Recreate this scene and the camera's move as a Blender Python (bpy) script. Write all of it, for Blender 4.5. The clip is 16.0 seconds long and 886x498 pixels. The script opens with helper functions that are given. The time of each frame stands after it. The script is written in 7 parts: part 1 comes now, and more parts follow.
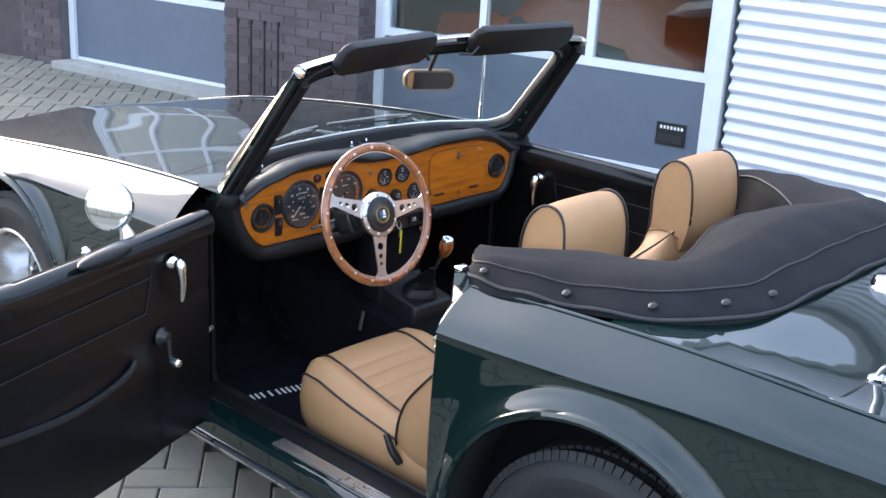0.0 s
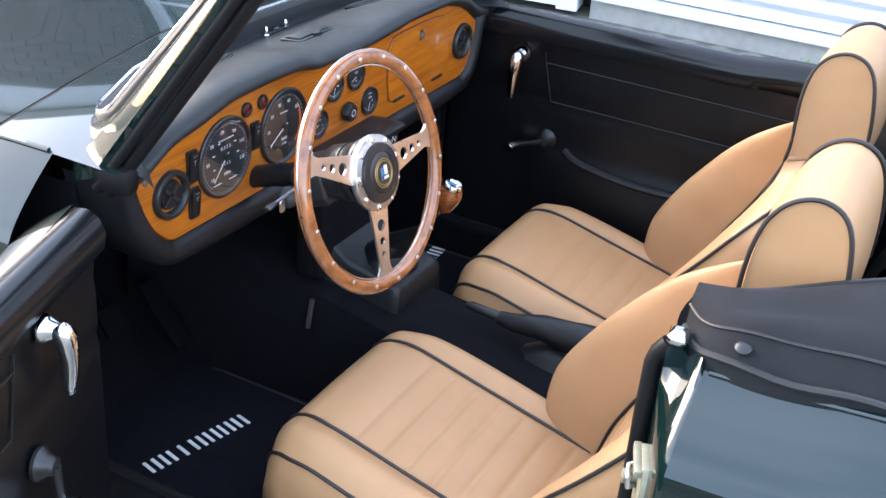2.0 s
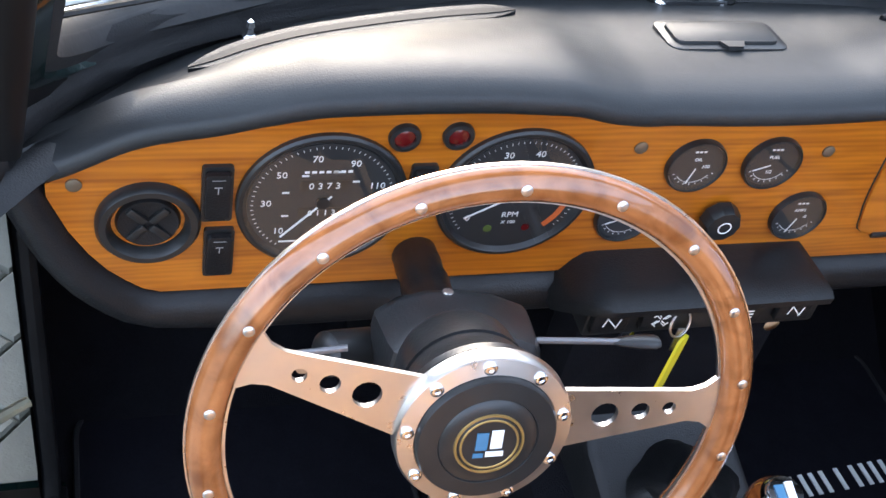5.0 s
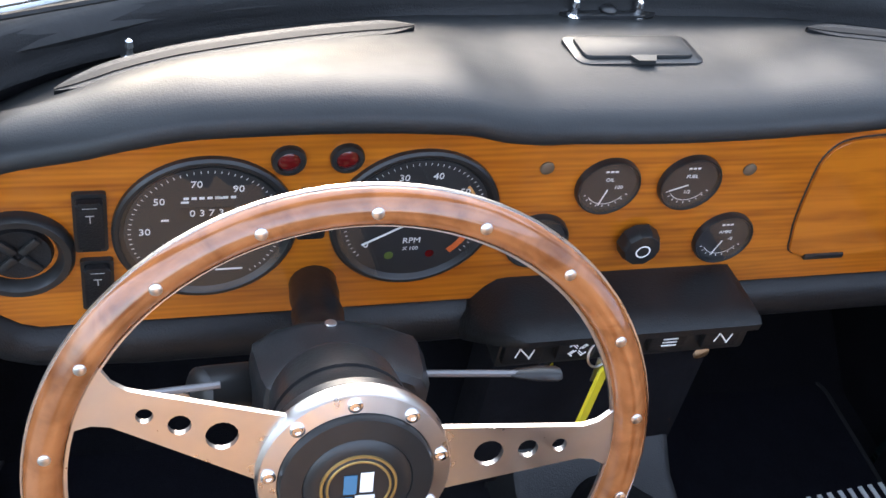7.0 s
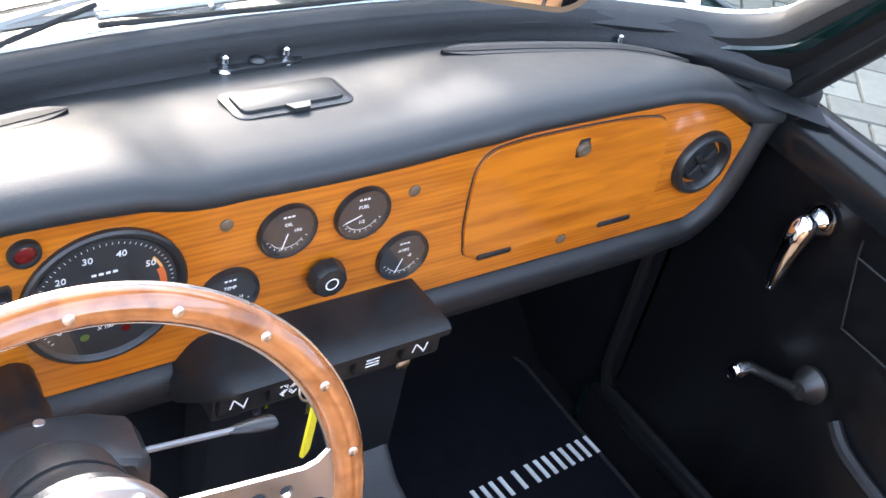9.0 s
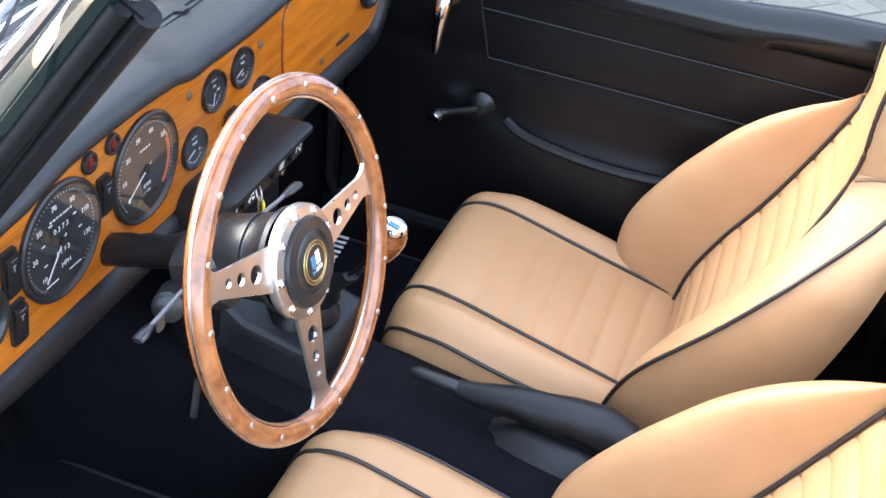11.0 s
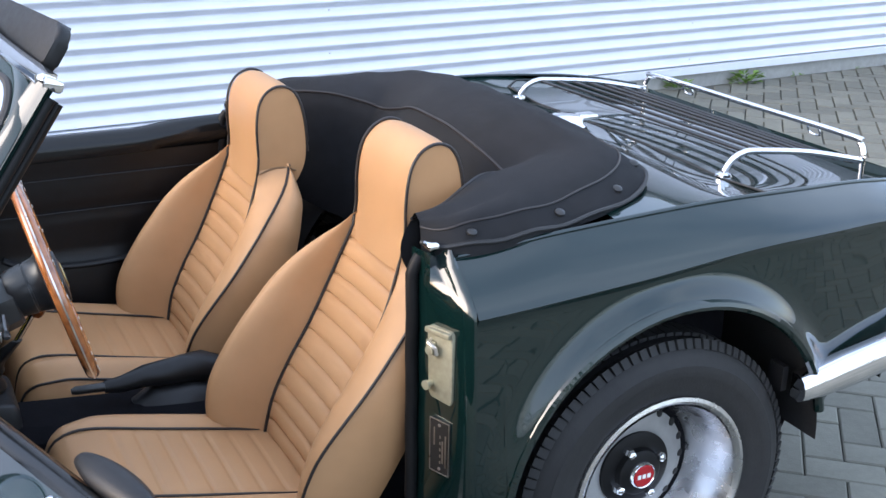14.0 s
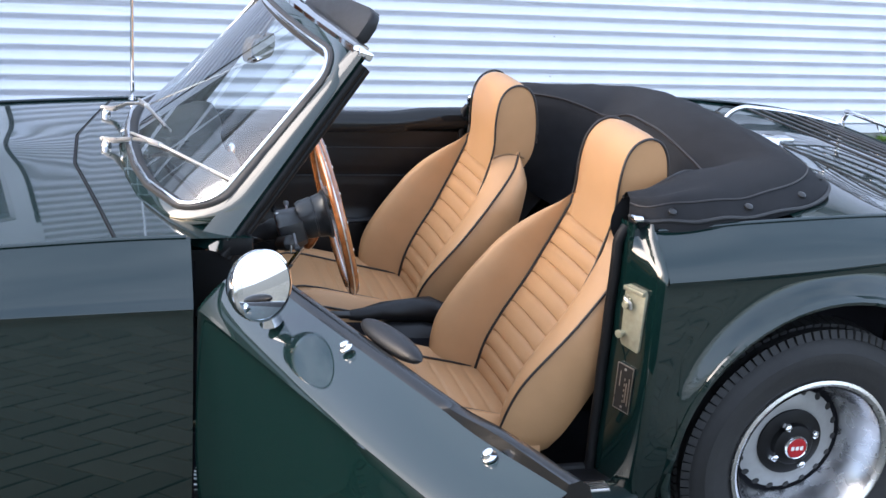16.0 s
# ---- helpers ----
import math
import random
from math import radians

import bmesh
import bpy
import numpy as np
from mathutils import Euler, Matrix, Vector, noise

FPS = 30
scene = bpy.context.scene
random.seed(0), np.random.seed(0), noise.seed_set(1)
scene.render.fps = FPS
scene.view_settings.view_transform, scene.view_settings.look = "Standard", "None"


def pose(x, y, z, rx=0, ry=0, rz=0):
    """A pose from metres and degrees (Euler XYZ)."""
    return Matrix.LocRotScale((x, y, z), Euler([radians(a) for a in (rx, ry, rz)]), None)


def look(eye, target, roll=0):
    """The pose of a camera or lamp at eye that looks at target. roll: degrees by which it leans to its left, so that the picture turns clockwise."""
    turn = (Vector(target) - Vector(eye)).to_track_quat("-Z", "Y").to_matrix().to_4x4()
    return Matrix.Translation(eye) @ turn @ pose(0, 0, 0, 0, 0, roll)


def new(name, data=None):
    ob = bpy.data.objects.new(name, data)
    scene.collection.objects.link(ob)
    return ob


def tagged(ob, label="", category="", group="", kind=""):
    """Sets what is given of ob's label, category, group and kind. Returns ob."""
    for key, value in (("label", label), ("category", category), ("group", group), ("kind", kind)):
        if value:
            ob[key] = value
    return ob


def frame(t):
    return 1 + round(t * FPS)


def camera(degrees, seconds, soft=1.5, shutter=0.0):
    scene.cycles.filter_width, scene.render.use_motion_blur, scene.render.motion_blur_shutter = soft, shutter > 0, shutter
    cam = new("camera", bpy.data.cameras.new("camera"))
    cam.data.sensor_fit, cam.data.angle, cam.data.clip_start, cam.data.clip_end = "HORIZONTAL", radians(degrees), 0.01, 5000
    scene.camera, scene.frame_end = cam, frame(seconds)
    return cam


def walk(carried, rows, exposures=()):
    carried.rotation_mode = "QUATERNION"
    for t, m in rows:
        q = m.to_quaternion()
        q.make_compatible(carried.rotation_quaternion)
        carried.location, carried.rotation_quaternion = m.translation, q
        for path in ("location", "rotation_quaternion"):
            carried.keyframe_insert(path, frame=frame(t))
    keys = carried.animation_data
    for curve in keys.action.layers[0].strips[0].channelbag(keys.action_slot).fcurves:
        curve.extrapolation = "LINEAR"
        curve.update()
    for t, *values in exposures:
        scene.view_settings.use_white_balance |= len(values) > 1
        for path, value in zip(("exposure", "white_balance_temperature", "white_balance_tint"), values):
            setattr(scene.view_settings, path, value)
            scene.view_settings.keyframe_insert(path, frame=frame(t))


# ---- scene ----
EXPOSURE = [(t, e, 6600, 16) for t, e in ((0.0, 2.16), (1.5, 2.56), (2.5, 2.84), (3.5, 2.94), (4.2, 2.9), (6.3, 2.52), (7.5, 2.64), (8.2, 3.05), (10.5, 3.46), (11.2, 3.0), (12.0, 2.68), (12.5, 2.5), (13.5, 2.06), (14.5, 1.88), (16.0, 1.92))]
cam = camera(41.9, 16.0)
PATH = [
    (0, (-2.37, -1.058, 1.7), (-0.966, 0.219, 1.069), 3.2),
    (0.5, (-2.354, -0.699, 1.675), (-0.832, 0.401, 0.988), 2.7),
    (1, (-2.17, -0.339, 1.622), (-0.627, 0.661, 0.837), 4.5),
    (1.5, (-1.939, -0.055, 1.587), (-0.389, 0.864, 0.719), 4.5),
    (2, (-1.73, 0.244, 1.559), (-0.143, 1.015, 0.617), 5.0),
    (2.5, (-1.43, 0.354, 1.524), (0.096, 1.176, 0.527), 7.3),
    (3, (-1.134, 0.423, 1.488), (0.212, 1.376, 0.355), 11.1),
    (3.5, (-0.917, 0.532, 1.446), (0.285, 1.589, 0.247), 11.8),
    (4, (-0.723, 0.593, 1.415), (0.193, 1.817, 0.125), 12.5),
    (4.2, (-0.661, 0.618, 1.409), (0.136, 1.872, 0.07), 13.5),
    (6.3, (-0.475, 0.664, 1.38), (0.016, 2.057, 0.032), 12.9),
    (6.5, (-0.466, 0.666, 1.371), (0.043, 2.061, 0.031), 12.4),
    (7, (-0.431, 0.664, 1.379), (0.133, 2.043, 0.044), 12.2),
    (7.5, (-0.39, 0.648, 1.398), (0.265, 2.013, 0.091), 11.5),
    (8, (-0.363, 0.63, 1.417), (0.399, 1.975, 0.147), 11.5),
    (8.2, (-0.354, 0.626, 1.421), (0.443, 1.955, 0.157), 11.6),
    (10.3, (-0.817, 0.715, 1.48), (0.613, 1.432, 0.28), 9.9),
    (10.5, (-0.9, 0.703, 1.493), (0.559, 1.336, 0.28), 8.0),
    (10.6, (-0.958, 0.695, 1.501), (0.516, 1.276, 0.281), 8.2),
    (11, (-1.172, 0.682, 1.515), (0.401, 1.115, 0.358), 7.8),
    (11.5, (-1.374, 0.711, 1.51), (0.249, 0.992, 0.375), 6.6),
    (12, (-1.59, 0.821, 1.511), (0.116, 0.819, 0.468), 5.6),
    (12.5, (-1.754, 0.901, 1.532), (-0.004, 0.684, 0.589), 5.0),
    (13, (-1.963, 0.982, 1.559), (-0.167, 0.567, 0.783), 3.9),
    (13.5, (-2.134, 1.122, 1.57), (-0.372, 0.498, 0.861), 3.4),
    (14, (-2.314, 1.316, 1.567), (-0.636, 0.473, 0.881), 0.9),
    (14.5, (-2.43, 1.341, 1.575), (-0.784, 0.434, 0.891), 2.0),
    (15, (-2.563, 1.369, 1.58), (-0.878, 0.526, 0.908), 2.7),
    (15.5, (-2.662, 1.432, 1.569), (-0.891, 0.766, 0.923), 3.0),
    (16, (-2.745, 1.556, 1.576), (-0.933, 1.005, 0.934), 4.6),
]
walk(cam, [(t, look(eye, target, roll)) for t, eye, target, roll in PATH], EXPOSURE)

# ---- daylight ----
world = bpy.data.worlds.new("world")
scene.world = world
world.use_nodes = True
wn = world.node_tree
sky = wn.nodes.new("ShaderNodeTexSky")
sky.sky_type = "NISHITA"
sky.sun_disc = False
SUN_EL, SUN_ROT = radians(23), radians(6)
sky.sun_elevation, sky.sun_rotation = SUN_EL, SUN_ROT
sky.dust_density, sky.air_density = 2.5, 1.0
# thin broken cloud over the blue
cloud_at = wn.nodes.new("ShaderNodeTexCoord")
cloud = wn.nodes.new("ShaderNodeTexNoise")
cloud.inputs["Scale"].default_value, cloud.inputs["Detail"].default_value = 3.2, 5
cloud_cover = wn.nodes.new("ShaderNodeMapRange")
cloud_cover.inputs[1].default_value, cloud_cover.inputs[2].default_value = 0.32, 0.66
cloud_cover.inputs[3].default_value, cloud_cover.inputs[4].default_value = 0.25, 0.85
veil = wn.nodes.new("ShaderNodeMix")
veil.data_type = "RGBA"
veil.inputs["B"].default_value = (2.25, 2.85, 3.65, 1)
wn.links.new(cloud_at.outputs["Generated"], cloud.inputs["Vector"])
wn.links.new(cloud.outputs[0], cloud_cover.inputs[0])
wn.links.new(cloud_cover.outputs[0], veil.inputs["Factor"])
wn.links.new(sky.outputs[0], veil.inputs["A"])
wn.links.new(veil.outputs["Result"], wn.nodes["Background"].inputs[0])
wn.nodes["Background"].inputs[1].default_value = 0.212
sun = new("sun", bpy.data.lights.new("sun", "SUN"))
sun.data.energy, sun.data.angle, sun.data.color = 0.78, radians(42), (1.0, 0.98, 0.95)
sun.matrix_world = look((math.sin(SUN_ROT) * math.cos(SUN_EL) * 10, math.cos(SUN_ROT) * math.cos(SUN_EL) * 10, math.sin(SUN_EL) * 10), (0, 0, 0))


# ---- materials ----
def material(name, color, rough=0.5, metal=0.0, color2=None, scale=40.0, detail=4.0, bump=0.0, bump_scale=None, coat=0.0, spec=0.5, stretch=None, island=0.0, rough_var=0.0, dirt=0.0):
    m = bpy.data.materials.new(name)
    m.use_nodes = True
    nt = m.node_tree
    n, l = nt.nodes, nt.links
    b = n["Principled BSDF"]
    b.inputs["Base Color"].default_value = (*color, 1)
    b.inputs["Roughness"].default_value = rough
    b.inputs["Metallic"].default_value = metal
    b.inputs["Coat Weight"].default_value = coat
    b.inputs["Coat IOR"].default_value = 1.5
    b.inputs["Coat Roughness"].default_value = 0.03
    b.inputs["Specular IOR Level"].default_value = spec
    tc = n.new("ShaderNodeTexCoord")
    src = tc.outputs["Object"]
    if stretch:
        mp = n.new("ShaderNodeMapping")
        mp.inputs["Scale"].default_value = stretch
        l.new(src, mp.inputs["Vector"])
        src = mp.outputs[0]
    col = None
    if color2:
        t1 = n.new("ShaderNodeTexNoise")
        t1.inputs["Scale"].default_value, t1.inputs["Detail"].default_value = scale, detail
        l.new(src, t1.inputs["Vector"])
        t2 = n.new("ShaderNodeTexNoise")
        t2.inputs["Scale"].default_value, t2.inputs["Detail"].default_value = scale * 0.11, 3
        l.new(src, t2.inputs["Vector"])
        add = n.new("ShaderNodeMath")
        add.operation = "MULTIPLY_ADD"
        add.inputs[1].default_value = 0.5
        l.new(t1.outputs[0], add.inputs[0])
        half = n.new("ShaderNodeMath")
        half.operation = "MULTIPLY"
        half.inputs[1].default_value = 0.5
        l.new(t2.outputs[0], half.inputs[0])
        l.new(half.outputs[0], add.inputs[2])
        r = n.new("ShaderNodeMapRange")
        r.inputs[1].default_value, r.inputs[2].default_value = 0.36, 0.64
        l.new(add.outputs[0], r.inputs[0])
        mix = n.new("ShaderNodeMix")
        mix.data_type = "RGBA"
        mix.inputs["A"].default_value, mix.inputs["B"].default_value = (*color, 1), (*color2, 1)
        l.new(r.outputs[0], mix.inputs["Factor"])
        col = mix.outputs["Result"]
        if rough_var:
            rr = n.new("ShaderNodeMapRange")
            rr.inputs[3].default_value, rr.inputs[4].default_value = rough - rough_var, rough + rough_var
            l.new(r.outputs[0], rr.inputs[0])
            l.new(rr.outputs[0], b.inputs["Roughness"])
    if island:
        oi = n.new("ShaderNodeObjectInfo")
        geo = n.new("ShaderNodeNewGeometry")
        sm = n.new("ShaderNodeMath")
        sm.operation = "ADD"
        l.new(oi.outputs["Random"], sm.inputs[0])
        l.new(geo.outputs["Random Per Island"], sm.inputs[1])
        fr = n.new("ShaderNodeMath")
        fr.operation = "FRACT"
        l.new(sm.outputs[0], fr.inputs[0])
        mr = n.new("ShaderNodeMapRange")
        mr.inputs[3].default_value, mr.inputs[4].default_value = 1 - island, 1 + island
        l.new(fr.outputs[0], mr.inputs[0])
        hs = n.new("ShaderNodeHueSaturation")
        l.new(mr.outputs[0], hs.inputs["Value"])
        if col:
            l.new(col, hs.inputs["Color"])
        else:
            hs.inputs["Color"].default_value = (*color, 1)
        col = hs.outputs[0]
    if col:
        l.new(col, b.inputs["Base Color"])
    if bump:
        bt = n.new("ShaderNodeTexNoise")
        bt.inputs["Scale"].default_value, bt.inputs["Detail"].default_value = bump_scale or scale * 3, 3
        l.new(src, bt.inputs["Vector"])
        bp = n.new("ShaderNodeBump")
        bp.inputs["Strength"].default_value, bp.inputs["Distance"].default_value = bump, 0.002
        l.new(bt.outputs[0], bp.inputs["Height"])
        l.new(bp.outputs[0], b.inputs["Normal"])
    return m


def wood_material(name, dark, light, rough, coat, grain, turn=(0, 0, 0)):
    m = material(name, light, rough, coat=coat)
    n, l = m.node_tree.nodes, m.node_tree.links
    tc = n.new("ShaderNodeTexCoord")
    mp = n.new("ShaderNodeMapping")
    mp.inputs["Scale"].default_value = grain
    l.new(tc.outputs["Object"], mp.inputs["Vector"])
    a = n.new("ShaderNodeTexNoise")
    a.inputs["Scale"].default_value, a.inputs["Detail"].default_value, a.inputs["Distortion"].default_value = 3.0, 8, 0.8
    l.new(mp.outputs[0], a.inputs["Vector"])
    w = n.new("ShaderNodeTexWave")
    w.bands_direction = "Z"
    w.inputs["Scale"].default_value, w.inputs["Distortion"].default_value, w.inputs["Detail"].default_value, w.inputs["Detail Scale"].default_value = 1.6, 9, 4, 0.8
    l.new(mp.outputs[0], w.inputs["Vector"])
    mx = n.new("ShaderNodeMath")
    mx.operation = "MULTIPLY_ADD"
    mx.inputs[1].default_value = 0.16
    l.new(w.outputs["Fac"], mx.inputs[0])
    l.new(a.outputs[0], mx.inputs[2])
    cr = n.new("ShaderNodeValToRGB")
    cr.color_ramp.elements[0].position, cr.color_ramp.elements[0].color = 0.33, (*dark, 1)
    cr.color_ramp.elements[1].position, cr.color_ramp.elements[1].color = 0.75, (*light, 1)
    l.new(mx.outputs[0], cr.inputs[0])
    l.new(cr.outputs[0], n["Principled BSDF"].inputs["Base Color"])
    return m


def glass_material(name, tint=(1, 1, 1), strength=0.9):
    m = bpy.data.materials.new(name)
    m.use_nodes = True
    n, l = m.node_tree.nodes, m.node_tree.links
    n.remove(n["Principled BSDF"])
    tr, gl, mx = n.new("ShaderNodeBsdfTransparent"), n.new("ShaderNodeBsdfGlossy"), n.new("ShaderNodeMixShader")
    lw, pw, fr = n.new("ShaderNodeLayerWeight"), n.new("ShaderNodeMath"), n.new("ShaderNodeMapRange")
    lw.inputs["Blend"].default_value = 0.5
    pw.operation = "POWER"
    pw.inputs[1].default_value = 3.0
    l.new(lw.outputs["Facing"], pw.inputs[0])
    l.new(pw.outputs[0], fr.inputs[0])
    fr.inputs[3].default_value, fr.inputs[4].default_value = 0.075, strength
    tr.inputs[0].default_value = (*tint, 1)
    gl.inputs["Roughness"].default_value = 0.01
    l.new(fr.outputs[0], mx.inputs[0])
    l.new(tr.outputs[0], mx.inputs[1])
    l.new(gl.outputs[0], mx.inputs[2])
    l.new(mx.outputs[0], n["Material Output"].inputs[0])
    return m


M = {}
M["paint"] = material("green_paint", (0.0019, 0.0106, 0.0098), 0.30, coat=1.0, spec=0.05, color2=(0.0022, 0.0120, 0.0110), scale=9, bump=0.02, bump_scale=14)
M["paint"].node_tree.nodes["Principled BSDF"].inputs["Coat IOR"].default_value = 1.60
M["chrome"] = material("chrome", (0.82, 0.82, 0.84), 0.06, 1.0, color2=(0.75, 0.76, 0.78), scale=30, rough_var=0.02)
M["alu"] = material("brushed_aluminium", (0.72, 0.69, 0.66), 0.32, 1.0, color2=(0.66, 0.64, 0.62), scale=80, rough_var=0.06)
M["silver"] = material("silver_rim_paint", (0.34, 0.34, 0.335), 0.38, 0.15, color2=(0.29, 0.29, 0.285), scale=40, rough_var=0.06)
M["mirror"] = material("mirror_glass", (0.9, 0.91, 0.92), 0.01, 1.0)
M["vinyl"] = material("black_vinyl", (0.008, 0.0083, 0.009), 0.40, color2=(0.012, 0.012, 0.013), scale=60, bump=0.25, bump_scale=600, rough_var=0.06, spec=0.32)
M["vinyl_pad"] = material("black_padded_vinyl", (0.017, 0.018, 0.019), 0.46, color2=(0.021, 0.022, 0.023), scale=50, bump=0.13, bump_scale=700, rough_var=0.05, spec=0.37)
M["capping"] = material("glossy_black_capping", (0.006, 0.0065, 0.007), 0.17, color2=(0.007, 0.0075, 0.008), scale=12, bump=0.06, bump_scale=30, rough_var=0.05, spec=0.33)
M["trim"] = material("black_door_vinyl", (0.0028, 0.0028, 0.0034), 0.36, color2=(0.0048, 0.0048, 0.0057), scale=40, bump=0.14, bump_scale=500, spec=0.38, rough_var=0.05)
M["rubber"] = material("black_rubber", (0.012, 0.012, 0.013), 0.6, color2=(0.02, 0.02, 0.021), scale=60, bump=0.15)
M["tyre"] = material("tyre_rubber", (0.011, 0.011, 0.012), 0.70, color2=(0.018, 0.018, 0.018), scale=50, bump=0.25, bump_scale=200)
M["carpet"] = material("black_carpet", (0.0052, 0.0052, 0.0068), 0.95, color2=(0.0085, 0.0085, 0.0108), scale=250, bump=0.9, bump_scale=900, spec=0.1)
M["mat"] = material("black_mat_pile", (0.0065, 0.0065, 0.0095), 0.95, color2=(0.0100, 0.0100, 0.0145), scale=300, bump=0.9, bump_scale=1200, spec=0.1)
M["canvas"] = material("black_canvas", (0.0100, 0.0105, 0.0120), 0.85, color2=(0.0155, 0.0162, 0.0185), scale=25, bump=0.5, bump_scale=1200, spec=0.25)
M["leather"] = material("tan_leather", (0.418, 0.226, 0.106), 0.45, color2=(0.465, 0.255, 0.122), scale=18, bump=0.24, bump_scale=420, rough_var=0.06, spec=0.36)
M["piping"] = material("black_piping", (0.016, 0.012, 0.011), 0.5)
M["seam"] = material("dark_tan_stitching", (0.20, 0.11, 0.05), 0.7)
M["wood"] = wood_material("varnished_walnut", (0.265, 0.066, 0.006), (0.485, 0.145, 0.010), 0.28, 0.42, (2.6, 26.0, 34.0))
M["rim_wood"] = wood_material("varnished_wheel_wood", (0.17, 0.050, 0.013), (0.36, 0.125, 0.040), 0.2, 0.9, (14.0, 14.0, 14.0))
M["knob_wood"] = wood_material("knob_wood", (0.10, 0.025, 0.006), (0.28, 0.08, 0.02), 0.2, 0.9, (30, 30, 30))
M["black"] = material("satin_black", (0.012, 0.012, 0.012), 0.35, color2=(0.018, 0.018, 0.018), scale=60)
M["cowl"] = material("satin_cowl", (0.013, 0.0135, 0.0145), 0.29, color2=(0.023, 0.0235, 0.025), scale=70, bump=0.12, bump_scale=400)
M["cowl_grey"] = material("grey_stalk_tip", (0.30, 0.29, 0.28), 0.45)
M["dial"] = material("dial_black", (0.02, 0.021, 0.022), 0.55)
M["white"] = material("white_print", (0.8, 0.8, 0.78), 0.6)
M["yellow"] = material("yellow_tag", (0.75, 0.62, 0.03), 0.4)
M["red_print"] = material("red_print", (0.60, 0.13, 0.03), 0.5)
M["amber_print"] = material("amber_print", (0.70, 0.34, 0.10), 0.5)
M["red_lens"] = material("red_lens", (0.11, 0.005, 0.005), 0.15, coat=0.4)
M["tail_red"] = material("tail_lamp_red", (0.62, 0.03, 0.02), 0.15, coat=0.6, color2=(0.5, 0.02, 0.015), scale=80)
M["amber"] = material("amber_lens", (0.75, 0.25, 0.02), 0.15, coat=0.6)
M["blue"] = material("blue_enamel", (0.05, 0.16, 0.27), 0.25)
M["bronze"] = material("dull_bronze", (0.16, 0.12, 0.08), 0.45, 0.5)
M["badge_red"] = material("red_enamel", (0.42, 0.015, 0.02), 0.25, coat=0.4)
M["brass"] = material("gold_ring", (0.45, 0.32, 0.12), 0.35, 0.8)
M["zinc"] = material("aged_zinc_plate", (0.40, 0.38, 0.27), 0.45, 0.5, color2=(0.26, 0.24, 0.17), scale=60, rough_var=0.1)
M["cladding"] = material("white_steel_cladding", (0.72, 0.74, 0.80), 0.35, 0.25, color2=(0.66, 0.68, 0.74), scale=6, rough_var=0.06)
M["grey_panel"] = material("blue_grey_door_panel", (0.10, 0.125, 0.165), 0.55, color2=(0.115, 0.14, 0.18), scale=12, bump=0.15)
M["white_frame"] = material("white_frame_paint", (0.72, 0.75, 0.80), 0.4, color2=(0.66, 0.69, 0.74), scale=14)
M["brick"] = material("dark_brown_brick", (0.075, 0.055, 0.060), 0.85, color2=(0.11, 0.085, 0.09), scale=60, bump=0.6, island=0.25)
M["mortar"] = material("grey_mortar", (0.10, 0.095, 0.10), 0.95, color2=(0.13, 0.12, 0.12), scale=80, bump=0.5)
M["concrete"] = material("pale_concrete", (0.36, 0.36, 0.34), 0.85, color2=(0.28, 0.28, 0.26), scale=25, bump=0.4)
M["paver"] = material("grey_paver", (0.140, 0.138, 0.113), 0.88, color2=(0.168, 0.167, 0.136), scale=45, bump=0.6, bump_scale=180, island=0.16)
M["joint"] = material("sandy_joint", (0.100, 0.098, 0.080), 0.95, color2=(0.125, 0.123, 0.10), scale=60, bump=0.5)
M["weed"] = material("green_weed_leaf", (0.10, 0.20, 0.03), 0.6, color2=(0.16, 0.26, 0.05), scale=40)
M["hedge"] = material("hedge_leaf", (0.06, 0.11, 0.02), 0.6, color2=(0.12, 0.17, 0.03), scale=9, island=0.3)
M["interior_dark"] = material("showroom_shade", (0.03, 0.025, 0.022), 0.7, color2=(0.05, 0.04, 0.035), scale=4)
M["seal"] = material("black_seal_rubber", (0.005, 0.005, 0.0055), 0.5, color2=(0.008, 0.008, 0.0085), scale=50, spec=0.22)
M["pedal"] = material("worn_black_pedal", (0.003, 0.003, 0.0034), 0.9, spec=0.08)
M["satin_ring"] = material("satin_alloy_ring", (0.70, 0.70, 0.71), 0.24, 1.0, color2=(0.62, 0.62, 0.63), scale=25, rough_var=0.08)
M["stalk"] = material("grey_stalk_metal", (0.22, 0.22, 0.23), 0.4, 0.6)
M["iron"] = material("black_iron", (0.008, 0.008, 0.009), 0.5)
M["glass"] = glass_material("window_glass", (0.85, 0.9, 0.9))
M["screen"] = glass_material("windscreen_glass", (0.93, 0.97, 0.95))
M["lens"] = glass_material("dial_glass", (0.96, 0.96, 0.96))
M["far_orange"] = material("orange_car_paint", (0.35, 0.07, 0.02), 0.3, coat=0.5)
M["far_dark"] = material("dark_car_paint", (0.03, 0.05, 0.05), 0.25, coat=0.6)


# ---- mesh helpers ----
def finish(name, bm, mat, smooth=40):
    me = bpy.data.meshes.new(name)
    bmesh.ops.recalc_face_normals(bm, faces=bm.faces)
    bm.to_mesh(me)
    bm.free()
    mats = mat if isinstance(mat, (list, tuple)) else [mat]
    for k in mats:
        me.materials.append(M[k] if isinstance(k, str) else k)
    if smooth:
        me.polygons.foreach_set("use_smooth", [True] * len(me.polygons))
        me.set_sharp_from_angle(angle=radians(smooth))
    return me


